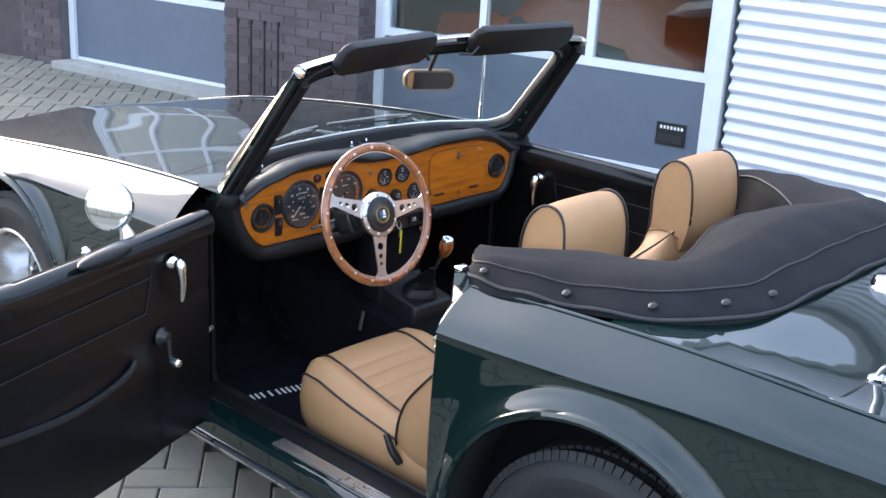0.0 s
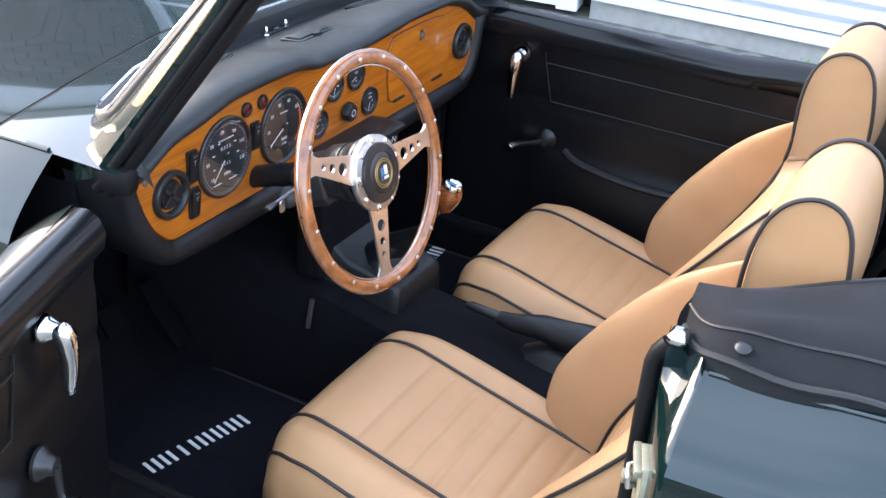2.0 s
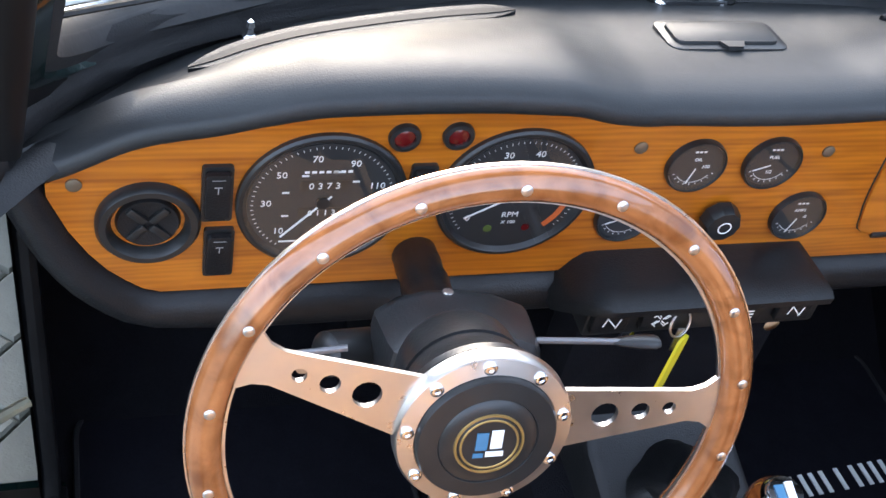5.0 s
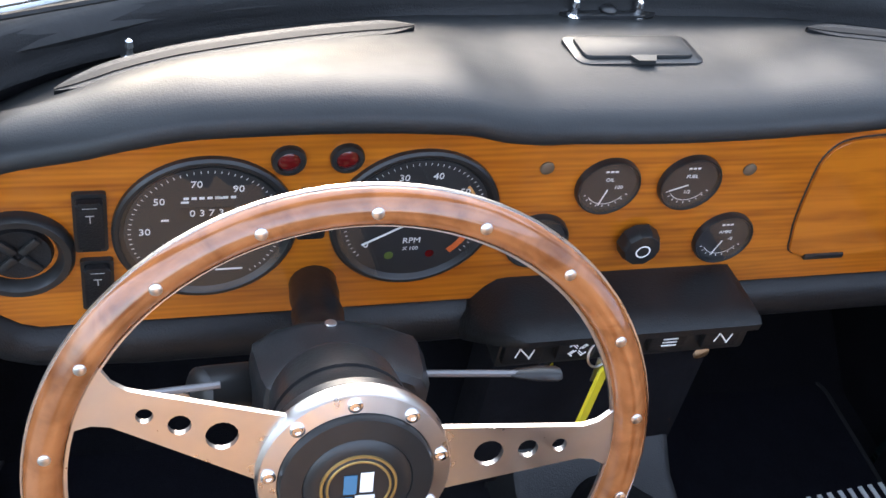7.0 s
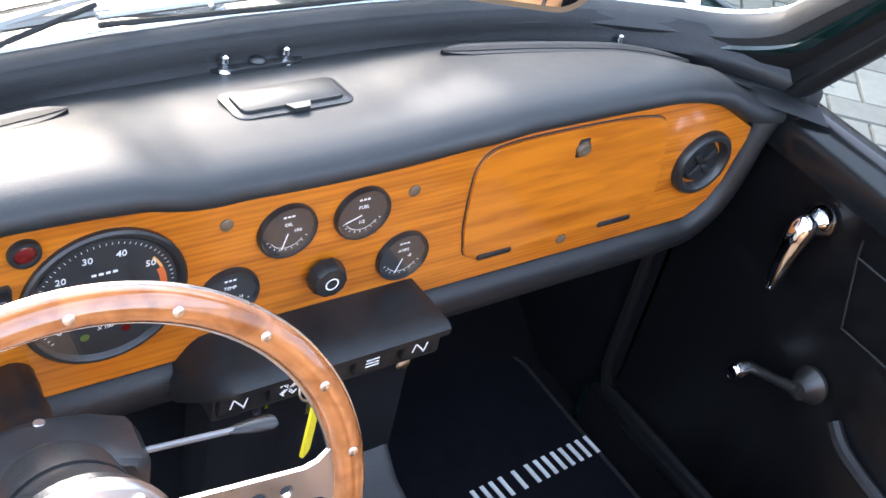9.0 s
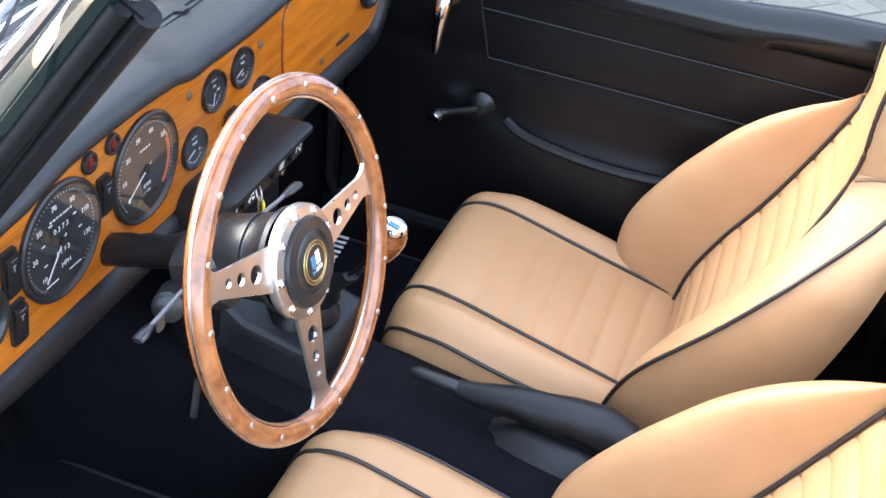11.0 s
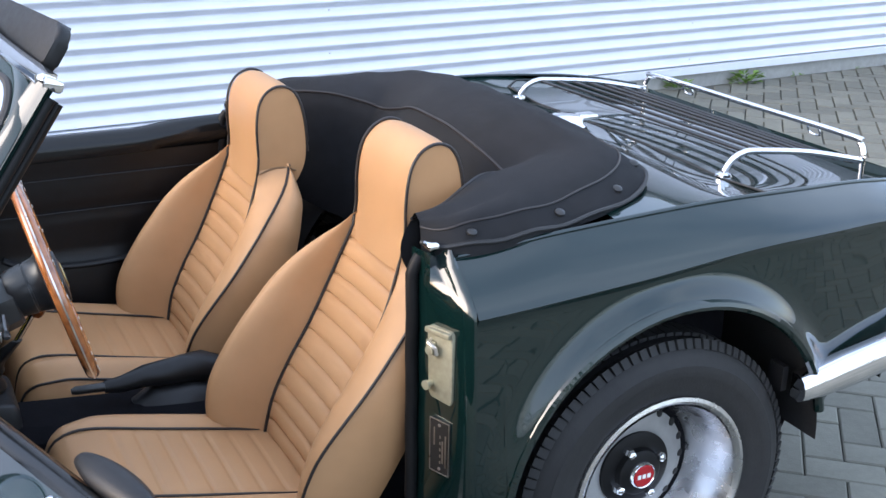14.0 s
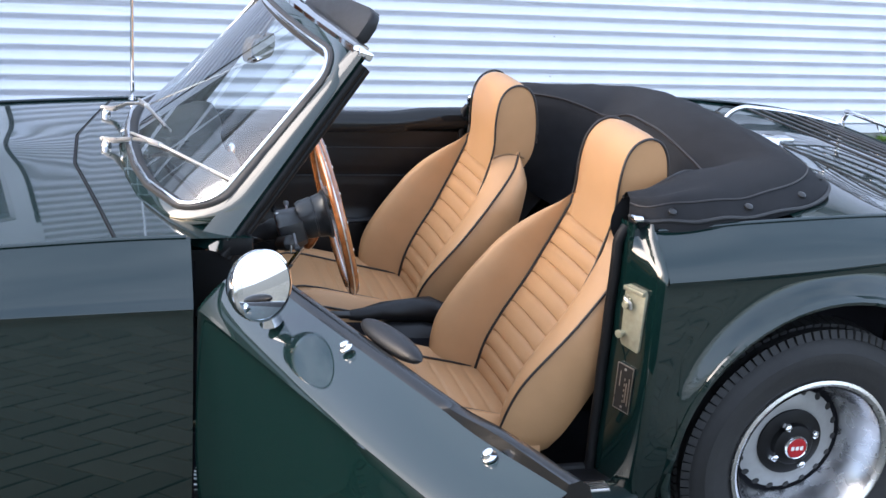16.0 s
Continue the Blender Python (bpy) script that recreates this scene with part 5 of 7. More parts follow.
for tip, base in (((-0.120, 1.156, 0.772), (-0.232, 1.168, 0.772)), ((-0.437, 1.176, 0.762), (-0.36, 1.172, 0.772))):
    a, b = Vector(base), Vector(tip)
    st = part("stalk", tube(B(), [a, a.lerp(b, 0.4), a.lerp(b, 0.72)], 0.0026, 8), "stalk", col, "slim grey metal stalk")
    d = (b - a).normalized()
    bm = B()
    rows = []
    for t, w in ((0.66, 0.0028), (0.72, 0.005), (0.85, 0.0075), (0.97, 0.0075), (1.0, 0.0055)):
        c = a.lerp(b, t)
        rows.append([c + Vector((0, w * math.cos(q) * 0.9, w * 0.55 * math.sin(q))) for q in [2 * math.pi * j / 10 for j in range(10)]])
    loft(bm, rows, close_v=True, cap=True)
    part("paddle", bm, "black" if tip[0] > -0.3 else "cowl", st)
ig = part("ignition_lock", lathe(B(), [(0.016, -0.03), (0.017, 0.0), (0.017, 0.012), (0.012, 0.016), (0, 0.016)], Matrix.Translation((-0.362, 1.185, 0.752)) @ Matrix.Rotation(radians(-70), 4, "Y") @ Matrix.Rotation(radians(20), 4, "X"), 24), "black", col)
part("key_bow", prism(B(), rounded(0.014, 0.020, 0.005), -0.001, 0.001), "alu", ig, m=Matrix.Translation((-0.386, 1.182, 0.745)) @ Matrix.Rotation(radians(90), 4, "X"))

sw = new("steering_wheel")
sw.parent = car
sw.matrix_basis = SM
RR = 0.1802


def ring(bm, r0, tr, tz, seg=96, cs=14, z0=0.0):
    rows = []
    for k in range(seg):
        a = 2 * math.pi * k / seg
        rows.append([((r0 + tr * math.cos(b)) * math.cos(a), (r0 + tr * math.cos(b)) * math.sin(a), z0 + tz * math.sin(b)) for b in [2 * math.pi * j / cs for j in range(cs)]])
    loft(bm, rows, close_u=True, close_v=True)
    return bm


rim = part("rim", ring(B(), RR, 0.0118, 0.0122), "rim_wood", sw, "polished wood steering wheel rim", smooth=80)
bm = B()
rows = []
for k in range(96):
    a = 2 * math.pi * k / 96
    rows.append([(r * math.cos(a), r * math.sin(a), h) for r, h in ((RR - 0.0132, 0.0014), (RR + 0.0124, 0.0014), (RR + 0.0124, -0.0014), (RR - 0.0132, -0.0014))])
loft(bm, rows, close_u=True, close_v=True)
part("rim_core", bm, "alu", rim, "aluminium core ring")
for k in range(18):
    part("rivet", lathe(B(), [(0.0036, 0.0115), (0.0036, 0.0126), (0.0028, 0.0131), (0, 0.0132)], None, 14), "alu", rim, m=Matrix.Rotation(radians(90 + 20 * k), 4, "Z") @ Matrix.Translation((RR, 0, 0)))


def spoke(ang):
    bm = B()
    holes = [(0.086, 0.0098), (0.112, 0.0068), (0.133, 0.0050)]
    xs = sorted(set([0.050, 0.060, 0.148, 0.158, RR - 0.008] + [c + r * math.cos(radians(q * 22.5)) for c, r in holes for q in range(9)]))

    def half(x):
        w = lerp(0.0245, 0.0125, (x - 0.05) / 0.10)
        if x > 0.145:
            w += 0.016 * ((x - 0.145) / (RR - 0.008 - 0.145)) ** 2
        return w

    def hole(x):
        for c, r in holes:
            if abs(x - c) <= r:
                return math.sqrt(max(0, r * r - (x - c) ** 2))
        return 0.0
    for side in (1, -1):
        rows = [[(x, side * hole(x), 0.002), (x, side * half(x), 0.002), (x, side * half(x), -0.002), (x, side * hole(x), -0.002)] for x in xs]
        loft(bm, rows, close_v=True)
    bmesh.ops.remove_doubles(bm, verts=bm.verts, dist=1e-5)
    bm.faces.ensure_lookup_table()
    dead = [f for f in bm.faces if all(abs(v.co.y) < 1e-6 for v in f.verts)]
    bmesh.ops.delete(bm, geom=dead, context="FACES")
    return part("spoke", bm, "alu", sw, "drilled aluminium spoke", m=Matrix.Rotation(radians(ang), 4, "Z"), smooth=30)


for a in (3, 158, 264):
    spoke(a)
part("hub_plate", lathe(B(), [(0.0605, -0.003), (0.0605, 0.006), (0.059, 0.0085), (0.0485, 0.0105), (0.047, 0.006), (0.0, 0.006)], None, 64), "alu", sw, "brushed aluminium hub plate")
for k in range(9):
    part("hub_bolt", lathe(B(), [(0.0046, 0.008), (0.0046, 0.0108), (0.0036, 0.0116), (0.002, 0.0116), (0.0018, 0.0105), (0, 0.0105)], None, 16), "chrome", sw, m=Matrix.Rotation(radians(14 + 40 * k), 4, "Z") @ Matrix.Translation((0.0535, 0, 0)))
horn = part("horn_pad", lathe(B(), [(0.0480, 0.006), (0.0480, 0.013), (0.0465, 0.0155), (0.034, 0.0170), (0.0335, 0.0160), (0.0325, 0.0170), (0.024, 0.0185), (0.0, 0.0190)], None, 56), "black", sw, "matt black horn pad")
part("horn_ring", lathe(B(), [(0.0240, 0.0182), (0.0235, 0.0196), (0.0222, 0.0196), (0.0218, 0.0188)], None, 48), "brass", horn, "thin gold ring")
part("badge_disc", lathe(B(), [(0.0218, 0.0186), (0.021, 0.0194), (0, 0.0196)], None, 48), "black", horn)
part("badge_ring", lathe(B(), [(0.0202, 0.0193), (0.0198, 0.0199), (0.0188, 0.0199), (0.0184, 0.0193)], None, 48), "brass", horn)
bm = B()
box(bm, (-0.0095, -0.004, 0.0196), (-0.0015, 0.010, 0.0202))
box(bm, (-0.0105, -0.010, 0.0196), (-0.0035, -0.0065, 0.0202))
part("badge_mark", bm, "blue", horn, smooth=0)
bm = B()
box(bm, (0.0005, -0.003, 0.0196), (0.0085, 0.0115, 0.0202))
box(bm, (-0.002, -0.0095, 0.0196), (0.010, -0.0055, 0.0202))
part("badge_mark", bm, "white", horn, smooth=0)

# ---- door shut faces behind the doors ----
for s in (-1, 1):
    bm = B()
    rows = []
    for k in range(25):
        z = lerp(0.20, 0.872, k / 24)
        p = side_point(0.446, min(z, 0.857), s)
        rows.append([p, (p.x - s * 0.0015, 0.4505, z), (p.x - s * 0.005, 0.4545, z), (p.x - s * 0.011, 0.4590, z), (p.x - s * 0.019, 0.4635, z), (p.x - s * 0.035, 0.471, z), (s * 0.625, 0.492, z), (s * 0.60, 0.500, z), (s * 0.575, 0.503, z)])
    loft(bm, rows)
    part("door_shut_face", bm, "paint", car, smooth=50)
    bm = B()
    tube(bm, [(s * (0.593 + 0.0015 * math.sin(k * 1.7)), 0.512, lerp(0.27, 0.825, k / 14)) for k in range(15)] + [(s * 0.594, 0.507, 0.843), (s * 0.592, 0.497, 0.857)], 0.011, 8, section=[(0.0105 * math.cos(a), 0.0115 * math.sin(a)) for a in [math.pi * q / 6 for q in range(12)]], up=(0, 1, 0))
    part("shut_seal", bm, "seal", car, "black rubber door seal")
    bm = B()
    tube(bm, [(s * 0.588, lerp(0.49, 1.40, k / 10), 0.277) for k in range(11)] + [(s * 0.588, 1.415, 0.31), (s * 0.59, 1.42, 0.80)], 0.010, 8)
    part("sill_seal", bm, "seal", car)
SHUT = Matrix.Translation((-0.657, 0.4845, 0)) @ Matrix.Rotation(radians(-160), 4, "Z") @ FACE      # on the slanted shut face: local y up, local z forwards
lp = part("striker_plate", prism(B(), [(-0.026, 0.612), (-0.020, 0.604), (0.026, 0.600), (0.031, 0.608), (0.031, 0.735), (0.026, 0.742), (-0.024, 0.742), (-0.030, 0.736)], -0.004, 0.004, bevel=0.0015), "zinc", car, "aged zinc striker plate", m=SHUT)
part("plate_lip", box(B(), (-0.029, 0.731, 0.003), (0.030, 0.741, 0.013), 0.002), "zinc", lp)
for x, y in ((-0.010, 0.702), (-0.018, 0.632)):
    part("striker_pin", lathe(B(), [(0.006, 0.003), (0.006, 0.014), (0.009, 0.016), (0.009, 0.021), (0, 0.023)], Matrix.Translation((x, y, 0)), 16), "zinc", lp)
part("striker_hook", tube(B(), [(-0.020, 0.716, 0.004), (-0.016, 0.714, 0.015), (0.002, 0.708, 0.016), (0.003, 0.697, 0.014), (-0.006, 0.694, 0.006)], 0.0036, 8), "alu", lp)
part("latch_block", box(B(), (-0.028, 0.690, 0.003), (-0.006, 0.716, 0.010), 0.002), "zinc", lp)
vp = part("maker_plate", prism(B(), rounded(0.048, 0.108, 0.004, 3, 0.002, 0.508), -0.002, 0.0025), "black", car, "black riveted identification plate", smooth=0, m=SHUT)
bm = B()
for u in (-1, 1):
    box(bm, (0.002 + u * 0.0235 - 0.0008, 0.454, 0.0022), (0.002 + u * 0.0235 + 0.0008, 0.562, 0.0036))
    box(bm, (-0.0215, 0.508 + u * 0.0535 - 0.0008, 0.0022), (0.0255, 0.508 + u * 0.0535 + 0.0008, 0.0036))
box(bm, (0.008, 0.476, 0.0022), (0.0115, 0.522, 0.0032))
box(bm, (0.0155, 0.470, 0.0022), (0.0185, 0.535, 0.0032))
box(bm, (-0.0120, 0.508, 0.0022), (-0.0095, 0.545, 0.0032))
for k in range(5):
    box(bm, (0.0025, 0.474 + 0.013 * k, 0.0022), (0.0055, 0.480 + 0.013 * k, 0.0032))
part("plate_lines", bm, "alu", vp, smooth=0)
for z in (0.463, 0.552):
    part("rivet", lathe(B(), [(0.0036, 0.002), (0.003, 0.004), (0, 0.0046)], Matrix.Translation((0.002, z, 0)), 10), "alu", vp)


# ---- doors ----
def door_leaf(s, m):
    d = new("door")
    d.parent = car
    d.matrix_basis = m
    bm = B()
    rows = []
    for k in range(37):
        y = lerp(0.468, 1.402, k / 36)
        zt, zc = curve1([(0.46, 0.838), (0.7, 0.826), (1.2, 0.824), (1.40, 0.832)], y), crease_z(y)
        zs = [lerp(zt, zc + 0.001, (j / 9) ** 0.8) for j in range(10)] + [lerp(zc - 0.002, 0.245, (j / 24) ** 1.6) for j in range(25)]
        row = [side_point(y, z, s, zt) for z in zs]
        rows.append(row)
    loft(bm, rows)
    part("outer_skin", bm, "paint", d, smooth=35)
    bm = B()
    for y, yy in ((0.468, 0.485), (1.402, 1.385)):
        zs = [0.245, 0.4, 0.6, 0.75, 0.80, 0.815, 0.826]
        loft(bm, [[side_point(y, z, s, 0.832), (s * 0.60, yy, z)] for z in zs])
    loft(bm, [[side_point(y, 0.245, s), (s * 0.60, y, 0.245)] for y in (0.468, 0.9, 1.402)])
    part("door_edge", bm, "paint", d)
    # trim panel with two welts and a pocket
    bm = B()
    rows = []
    for k in range(41):
        y = lerp(0.480, 1.392, k / 40)
        sec = []
        for j in range(31):
            z = lerp(0.250, 0.80, j / 30)
            x = 0.597
            for wz in (0.723, 0.636):
                x += 0.004 * math.exp(-((z - wz) / 0.004) ** 2)
            pk = max(0.0, 1 - ((z - 0.36) / 0.16) ** 2) * max(0.0, 1 - ((y - 0.88) / 0.30) ** 4)
            x -= 0.018 * pk ** 0.5
            sec.append((s * x, y, z))
        rows.append(sec)
    loft(bm, rows)
    trim = part("trim_panel", bm, "trim", d, "black vinyl door trim with stitched lines")
    bm = B()
    for wz, ye in ((0.723, 1.158), (0.636, 1.135)):
        tube(bm, [(s * 0.5945, lerp(0.50, ye, k / 8), wz) for k in range(9)], 0.0016, 6)
    tube(bm, [(s * 0.5945, 1.162, 0.745), (s * 0.5945, 1.158, 0.723), (s * 0.5945, 1.135, 0.636)], 0.0016, 6)
    part("welt", bm, "vinyl", trim)
    bm = B()
    tube(bm, spline([(s * 0.590, 1.085, 0.530), (s * 0.580, 1.04, 0.512), (s * 0.574, 0.92, 0.498), (s * 0.574, 0.80, 0.500), (s * 0.582, 0.66, 0.515), (s * 0.590, 0.60, 0.525)], 5), 0.009, 8)
    part("pocket_roll", bm, "vinyl", trim, "elasticated pocket edge")
    bm = B()
    rows = []
    for k in range(33):
        y = lerp(0.470, 1.398, k / 32)
        dip = curve1([(0.47, 0.000), (0.62, -0.004), (0.74, -0.016), (1.40, -0.018)], y)
        rows.append([(s * 0.597, y, 0.775), (s * 0.582, y, 0.79 + dip), (s * 0.578, y, 0.815 + dip), (s * 0.586, y, 0.836 + dip), (s * 0.602, y, 0.848 + dip), (s * 0.622, y, 0.848 + dip), (s * 0.630, y, 0.818)])
    loft(bm, rows, cap=True)
    part("top_roll", bm, "capping", d, "black padded door capping", smooth=60)
    # inside handles
    hp = Vector((s * 0.592, 1.217 if s > 0 else 1.232, 0.732 if s > 0 else 0.742))
    h = part("inside_handle", lathe(B(), [(0.021, 0), (0.021, 0.004), (0.015, 0.012), (0.010, 0.022), (0, 0.023)], Matrix.Translation(hp) @ Matrix.Rotation(radians(-90 * s), 4, "Y"), 24), "chrome", d, "chrome inside door handle")
    bm = B()
    tube(bm, spline([hp + Vector((-s * 0.018, 0.0, 0.006)), hp + Vector((-s * 0.030, 0.0, -0.010)), hp + Vector((-s * 0.032, 0.002, -0.05)), hp + Vector((-s * 0.026, 0.006, -0.098))], 5), [0.0095, 0.0120, 0.0138, 0.0148, 0.0150, 0.0148, 0.0144, 0.0138, 0.0130, 0.0122, 0.0114, 0.0106, 0.0098, 0.0090, 0.0080, 0.0062], 12)
    part("lever", bm, "chrome", h)
    cp = Vector((s * 0.592, 1.132 if s > 0 else 1.185, 0.547 if s > 0 else 0.562))
    c = part("window_crank", lathe(B(), [(0.024, 0), (0.024, 0.005), (0.016, 0.014), (0.012, 0.026), (0, 0.027)], Matrix.Translation(cp) @ Matrix.Rotation(radians(-90 * s), 4, "Y"), 24), "black", d, "window winder with black boss")
    bm = B()
    tip = cp + (Vector((-s * 0.030, 0.068, -0.022)) if s > 0 else Vector((-s * 0.030, -0.002, -0.060)))
    tube(bm, [cp + Vector((-s * 0.024, 0, 0)), cp.lerp(tip, 0.5) + Vector((-s * 0.012, 0, 0)), tip], [0.008, 0.006, 0.007], 10)
    part("arm", bm, "black", c)
    part("knob", lathe(B(), [(0.007, 0), (0.012, 0.008), (0.013, 0.022), (0.009, 0.030), (0, 0.032)], Matrix.Translation(tip) @ Matrix.Rotation(radians(-90 * s), 4, "Y"), 20), "chrome", c)
    return d


OPEN = 71.5
hinge = Vector((-0.700, 1.405, 0))
shift = Vector((-0.015, -0.022, 0))
left_door = door_leaf(-1, Matrix.Translation(hinge + shift) @ Matrix.Rotation(radians(-OPEN), 4, "Z") @ Matrix.Translation(-hinge))
door_leaf(1, Matrix.Identity(4))
tagged(left_door, "dark green driver's door standing wide open")
# grab pad, studs and bright strip on the open door; round mirror
bm = B()
rows = []
for k in range(17):
    t = k / 16
    y = lerp(1.065, 0.885, t)
    w = 0.026 * math.sqrt(max(0.0001, 1 - (2 * t - 1) ** 2))
    rows.append([(-0.572 + w * 0.9 * math.cos(a), y, 0.832 + 0.018 * math.sin(a) * (w / 0.026)) for a in [2 * math.pi * j / 12 for j in range(12)]])
loft(bm, rows, close_v=True, cap=True)
part("grab_pad", bm, "vinyl", left_door, "rounded black grab pad")
for y in (0.995, 0.606):
    part("hood_stud", lathe(B(), [(0.011, 0), (0.011, 0.003), (0.008, 0.006), (0.007, 0.011), (0.004, 0.013), (0, 0.013)], Matrix.Translation((-0.643, y, 0.823)) @ Matrix.Rotation(radians(-25), 4, "Y"), 20), "chrome", left_door)
mir = new("door_mirror")
mir.parent = left_door
part("stem", tube(B(), [(-0.682, 1.185, 0.802), (-0.690, 1.182, 0.828), (-0.700, 1.180, 0.850)], [0.020, 0.012, 0.010], 14), "chrome", mir)


def door_stays():
    bm = B()
    tube(bm, [(-0.60, 1.40, 0.45), (-0.66, 1.36, 0.45), (-0.74, 1.31, 0.45)], 0.006, 8)
    return part("check_strap", bm, "zinc", car)


door_stays()

# ---- seats ----
def seat(x0, shift=0.0, lean=0.0, ahead=0.0):
    """One bucket seat; shift and lean set its backrest forward and upright."""
    st = new("seat")
    st.parent = car
    st.matrix_basis = Matrix.Translation((x0, ahead, 0))
    tagged(st, "tan leather bucket seat with black piping and pleated inserts")
    IW, HW = 0.137, 0.218

    def cz(y):
        return curve1([(0.60, 0.335), (0.70, 0.352), (0.80, 0.376), (0.93, 0.406), (1.00, 0.423), (1.05, 0.433), (1.09, 0.434), (1.118, 0.422), (1.134, 0.395), (1.142, 0.360), (1.146, 0.325)], y)

    def chw(y):
        return curve1([(0.60, 0.195), (0.75, 0.208), (0.95, HW), (1.03, 0.214), (1.09, 0.204), (1.128, 0.184), (1.146, 0.164)], y)

    PLEAT, ROLL = 0.047, 0.039      # sewn pleats of the cushion and of the backrest

    def groove(d, pitch):
        """A sewn pleat: full rolls with narrow valleys."""
        q = (d / pitch) % 1.0
        return 1 - math.sqrt(max(0.0, 1 - (2 * q - 1) ** 2)) ** 0.9

    ys = [1.0085 - PLEAT * 8 + PLEAT / 10 * k for k in range(81)] + [1.0085 + 0.0077 * k for k in range(1, 18)] + [1.142, 1.144, 1.146]
    us = [-1 + k / 28 for k in range(57)]
    rows = []
    for y in ys:
        w, z0 = chw(y), cz(y)
        row = []
        for u in us:
            ax = abs(u)
            z = z0
            iw = IW / w
            if ax < iw:
                e = min(1, (iw - ax) / 0.07)
                z += 0.004 * (1 - (ax / iw) ** 2)
                if y < 1.0085:
                    z -= 0.0050 * groove(1.0085 - y, PLEAT) * e
                z -= 0.004 * math.exp(-((y - 1.0085) / 0.0035) ** 2) * e
            else:
                t = (ax - iw) / (1 - iw)
                z += 0.024 * math.sin(min(1, t * 1.5) * math.pi / 2) * curve1([(0.66, 1), (1.0, 0.7), (1.09, 0.25), (1.138, 0)], y) - 0.085 * max(0, t - 0.35) ** 2.0
            row.append((u * w, y, z))
        rows.append(row)
    bm = B()
    loft(bm, rows)
    part("cushion", bm, "leather", st, smooth=70)
    bm = B()
    sub = [y for y in ys if y < 1.0][::5] + [y for y in ys if y >= 1.0]

    def low(y):
        return cz(y) + 0.024 * curve1([(0.66, 1), (1.0, 0.7), (1.09, 0.25), (1.138, 0)], y) - 0.036

    path = [Vector((-chw(y), y, low(y))) for y in sub] + [Vector((lerp(-1, 1, k / 10) * chw(1.146), 1.146 + 0.008 * math.sin(k / 10 * math.pi), low(1.146) + 0.030 * math.sin(k / 10 * math.pi) ** 0.5)) for k in range(1, 10)] + [Vector((chw(y), y, low(y))) for y in sub[::-1]]
    rows = []
    for p in path:
        out = Vector((p.x, max(0, p.y - 1.0) * 0.9, 0)).normalized()
        rows.append([p + out * -0.003 + Vector((0, 0, 0.006)), p + out * 0.003, Vector((p.x, p.y, lerp(p.z, 0.22, 0.35))) + out * 0.011, Vector((p.x, p.y, lerp(p.z, 0.22, 0.75))) + out * 0.004, Vector((p.x * 0.93, p.y - 0.02, 0.215))])
    loft(bm, rows)
    part("valance", bm, "leather", st, smooth=70)
    for s in (-1, 1):
        bm = B()
        pts = [(s * (IW + 0.001), y, cz(y) + 0.0035) for y in [0.66 + 0.03 * k for k in range(14)]] + [(s * IW * 0.985, 1.08, cz(1.08) + 0.0045), (s * IW * 0.96, 1.115, cz(1.115) + 0.003), (s * IW * 0.94, 1.134, cz(1.134) + 0.001), (s * IW * 0.93, 1.146, cz(1.146))]
        tube(bm, spline(pts, 2), 0.0030, 7)
        part("cushion_piping", bm, "piping", st)
    bm = B()
    tube(bm, [p + Vector((p.x, max(0, p.y - 1.0) * 0.9, 0)).normalized() * 0.003 for p in path], 0.0032, 7)
    part("edge_piping", bm, "piping", st)
    part("seat_base", box(B(), (-0.17, 0.66, 0.188), (0.17, 1.08, 0.235), 0.006), "black", st)

    # backrest: pleated insert between forward-standing bolsters
    def fit(p):
        return Vector((p[0], p[1] + shift + lean * (p[2] - 0.34), p[2] - lean * 0.36 * max(0.0, p[2] - 0.34)))

    def yi(z):
        return curve1([(0.28, 0.705), (0.35, 0.684), (0.42, 0.664), (0.504, 0.622), (0.583, 0.572), (0.655, 0.532), (0.726, 0.497), (0.79, 0.471), (0.85, 0.455)], z)

    def bw(z):
        return curve1([(0.285, 0.185), (0.34, 0.210), (0.44, 0.224), (0.56, 0.228), (0.68, 0.222), (0.74, 0.202), (0.785, 0.168), (0.812, 0.135), (0.830, 0.112), (0.845, 0.085)], z)

    def bol(z):
        return curve1([(0.285, 0.01), (0.325, 0.055), (0.365, 0.096), (0.43, 0.118), (0.50, 0.134), (0.58, 0.140), (0.66, 0.128), (0.72, 0.106), (0.77, 0.070), (0.81, 0.028), (0.845, 0.0)], z)

    def wing(z):
        return curve1([(0.285, 0.03), (0.36, 0.055), (0.46, 0.055), (0.54, 0.040), (0.62, 0.018), (0.70, -0.006), (0.75, -0.030), (0.80, -0.062), (0.845, -0.085)], z)

    def ins(z):
        return min(curve1([(0.28, 0.134), (0.66, 0.136), (0.76, 0.128), (0.82, 0.120)], z), bw(z) - 0.004)

    def back(z):
        return curve1([(0.285, 0.60), (0.42, 0.53), (0.56, 0.455), (0.70, 0.405), (0.77, 0.385), (0.81, 0.385), (0.845, 0.41)], z)

    def bolster(z, q, k=1.0):
        i, w = ins(z), bw(z)
        x = i + (w - i) * lerp(q, (1 - math.cos(math.pi * q)) / 2, 0.55)
        return x, yi(z) + wing(z) * q ** (1.3 if k == 1.0 else 0.8) + k * bol(z) * math.sin(math.pi * q ** 0.72) ** 0.8

    def insert_y(x, z):
        i = ins(z)
        ax = abs(x)
        y = yi(z) - 0.004 * (1 - (ax / i) ** 2)
        if 0.34 < z < 0.80:
            y -= 0.0085 * groove(z - 0.34, ROLL) * min(1, (i - ax) / 0.012)
        return y

    WORN = 0.14      # the near bolster has been sat flat
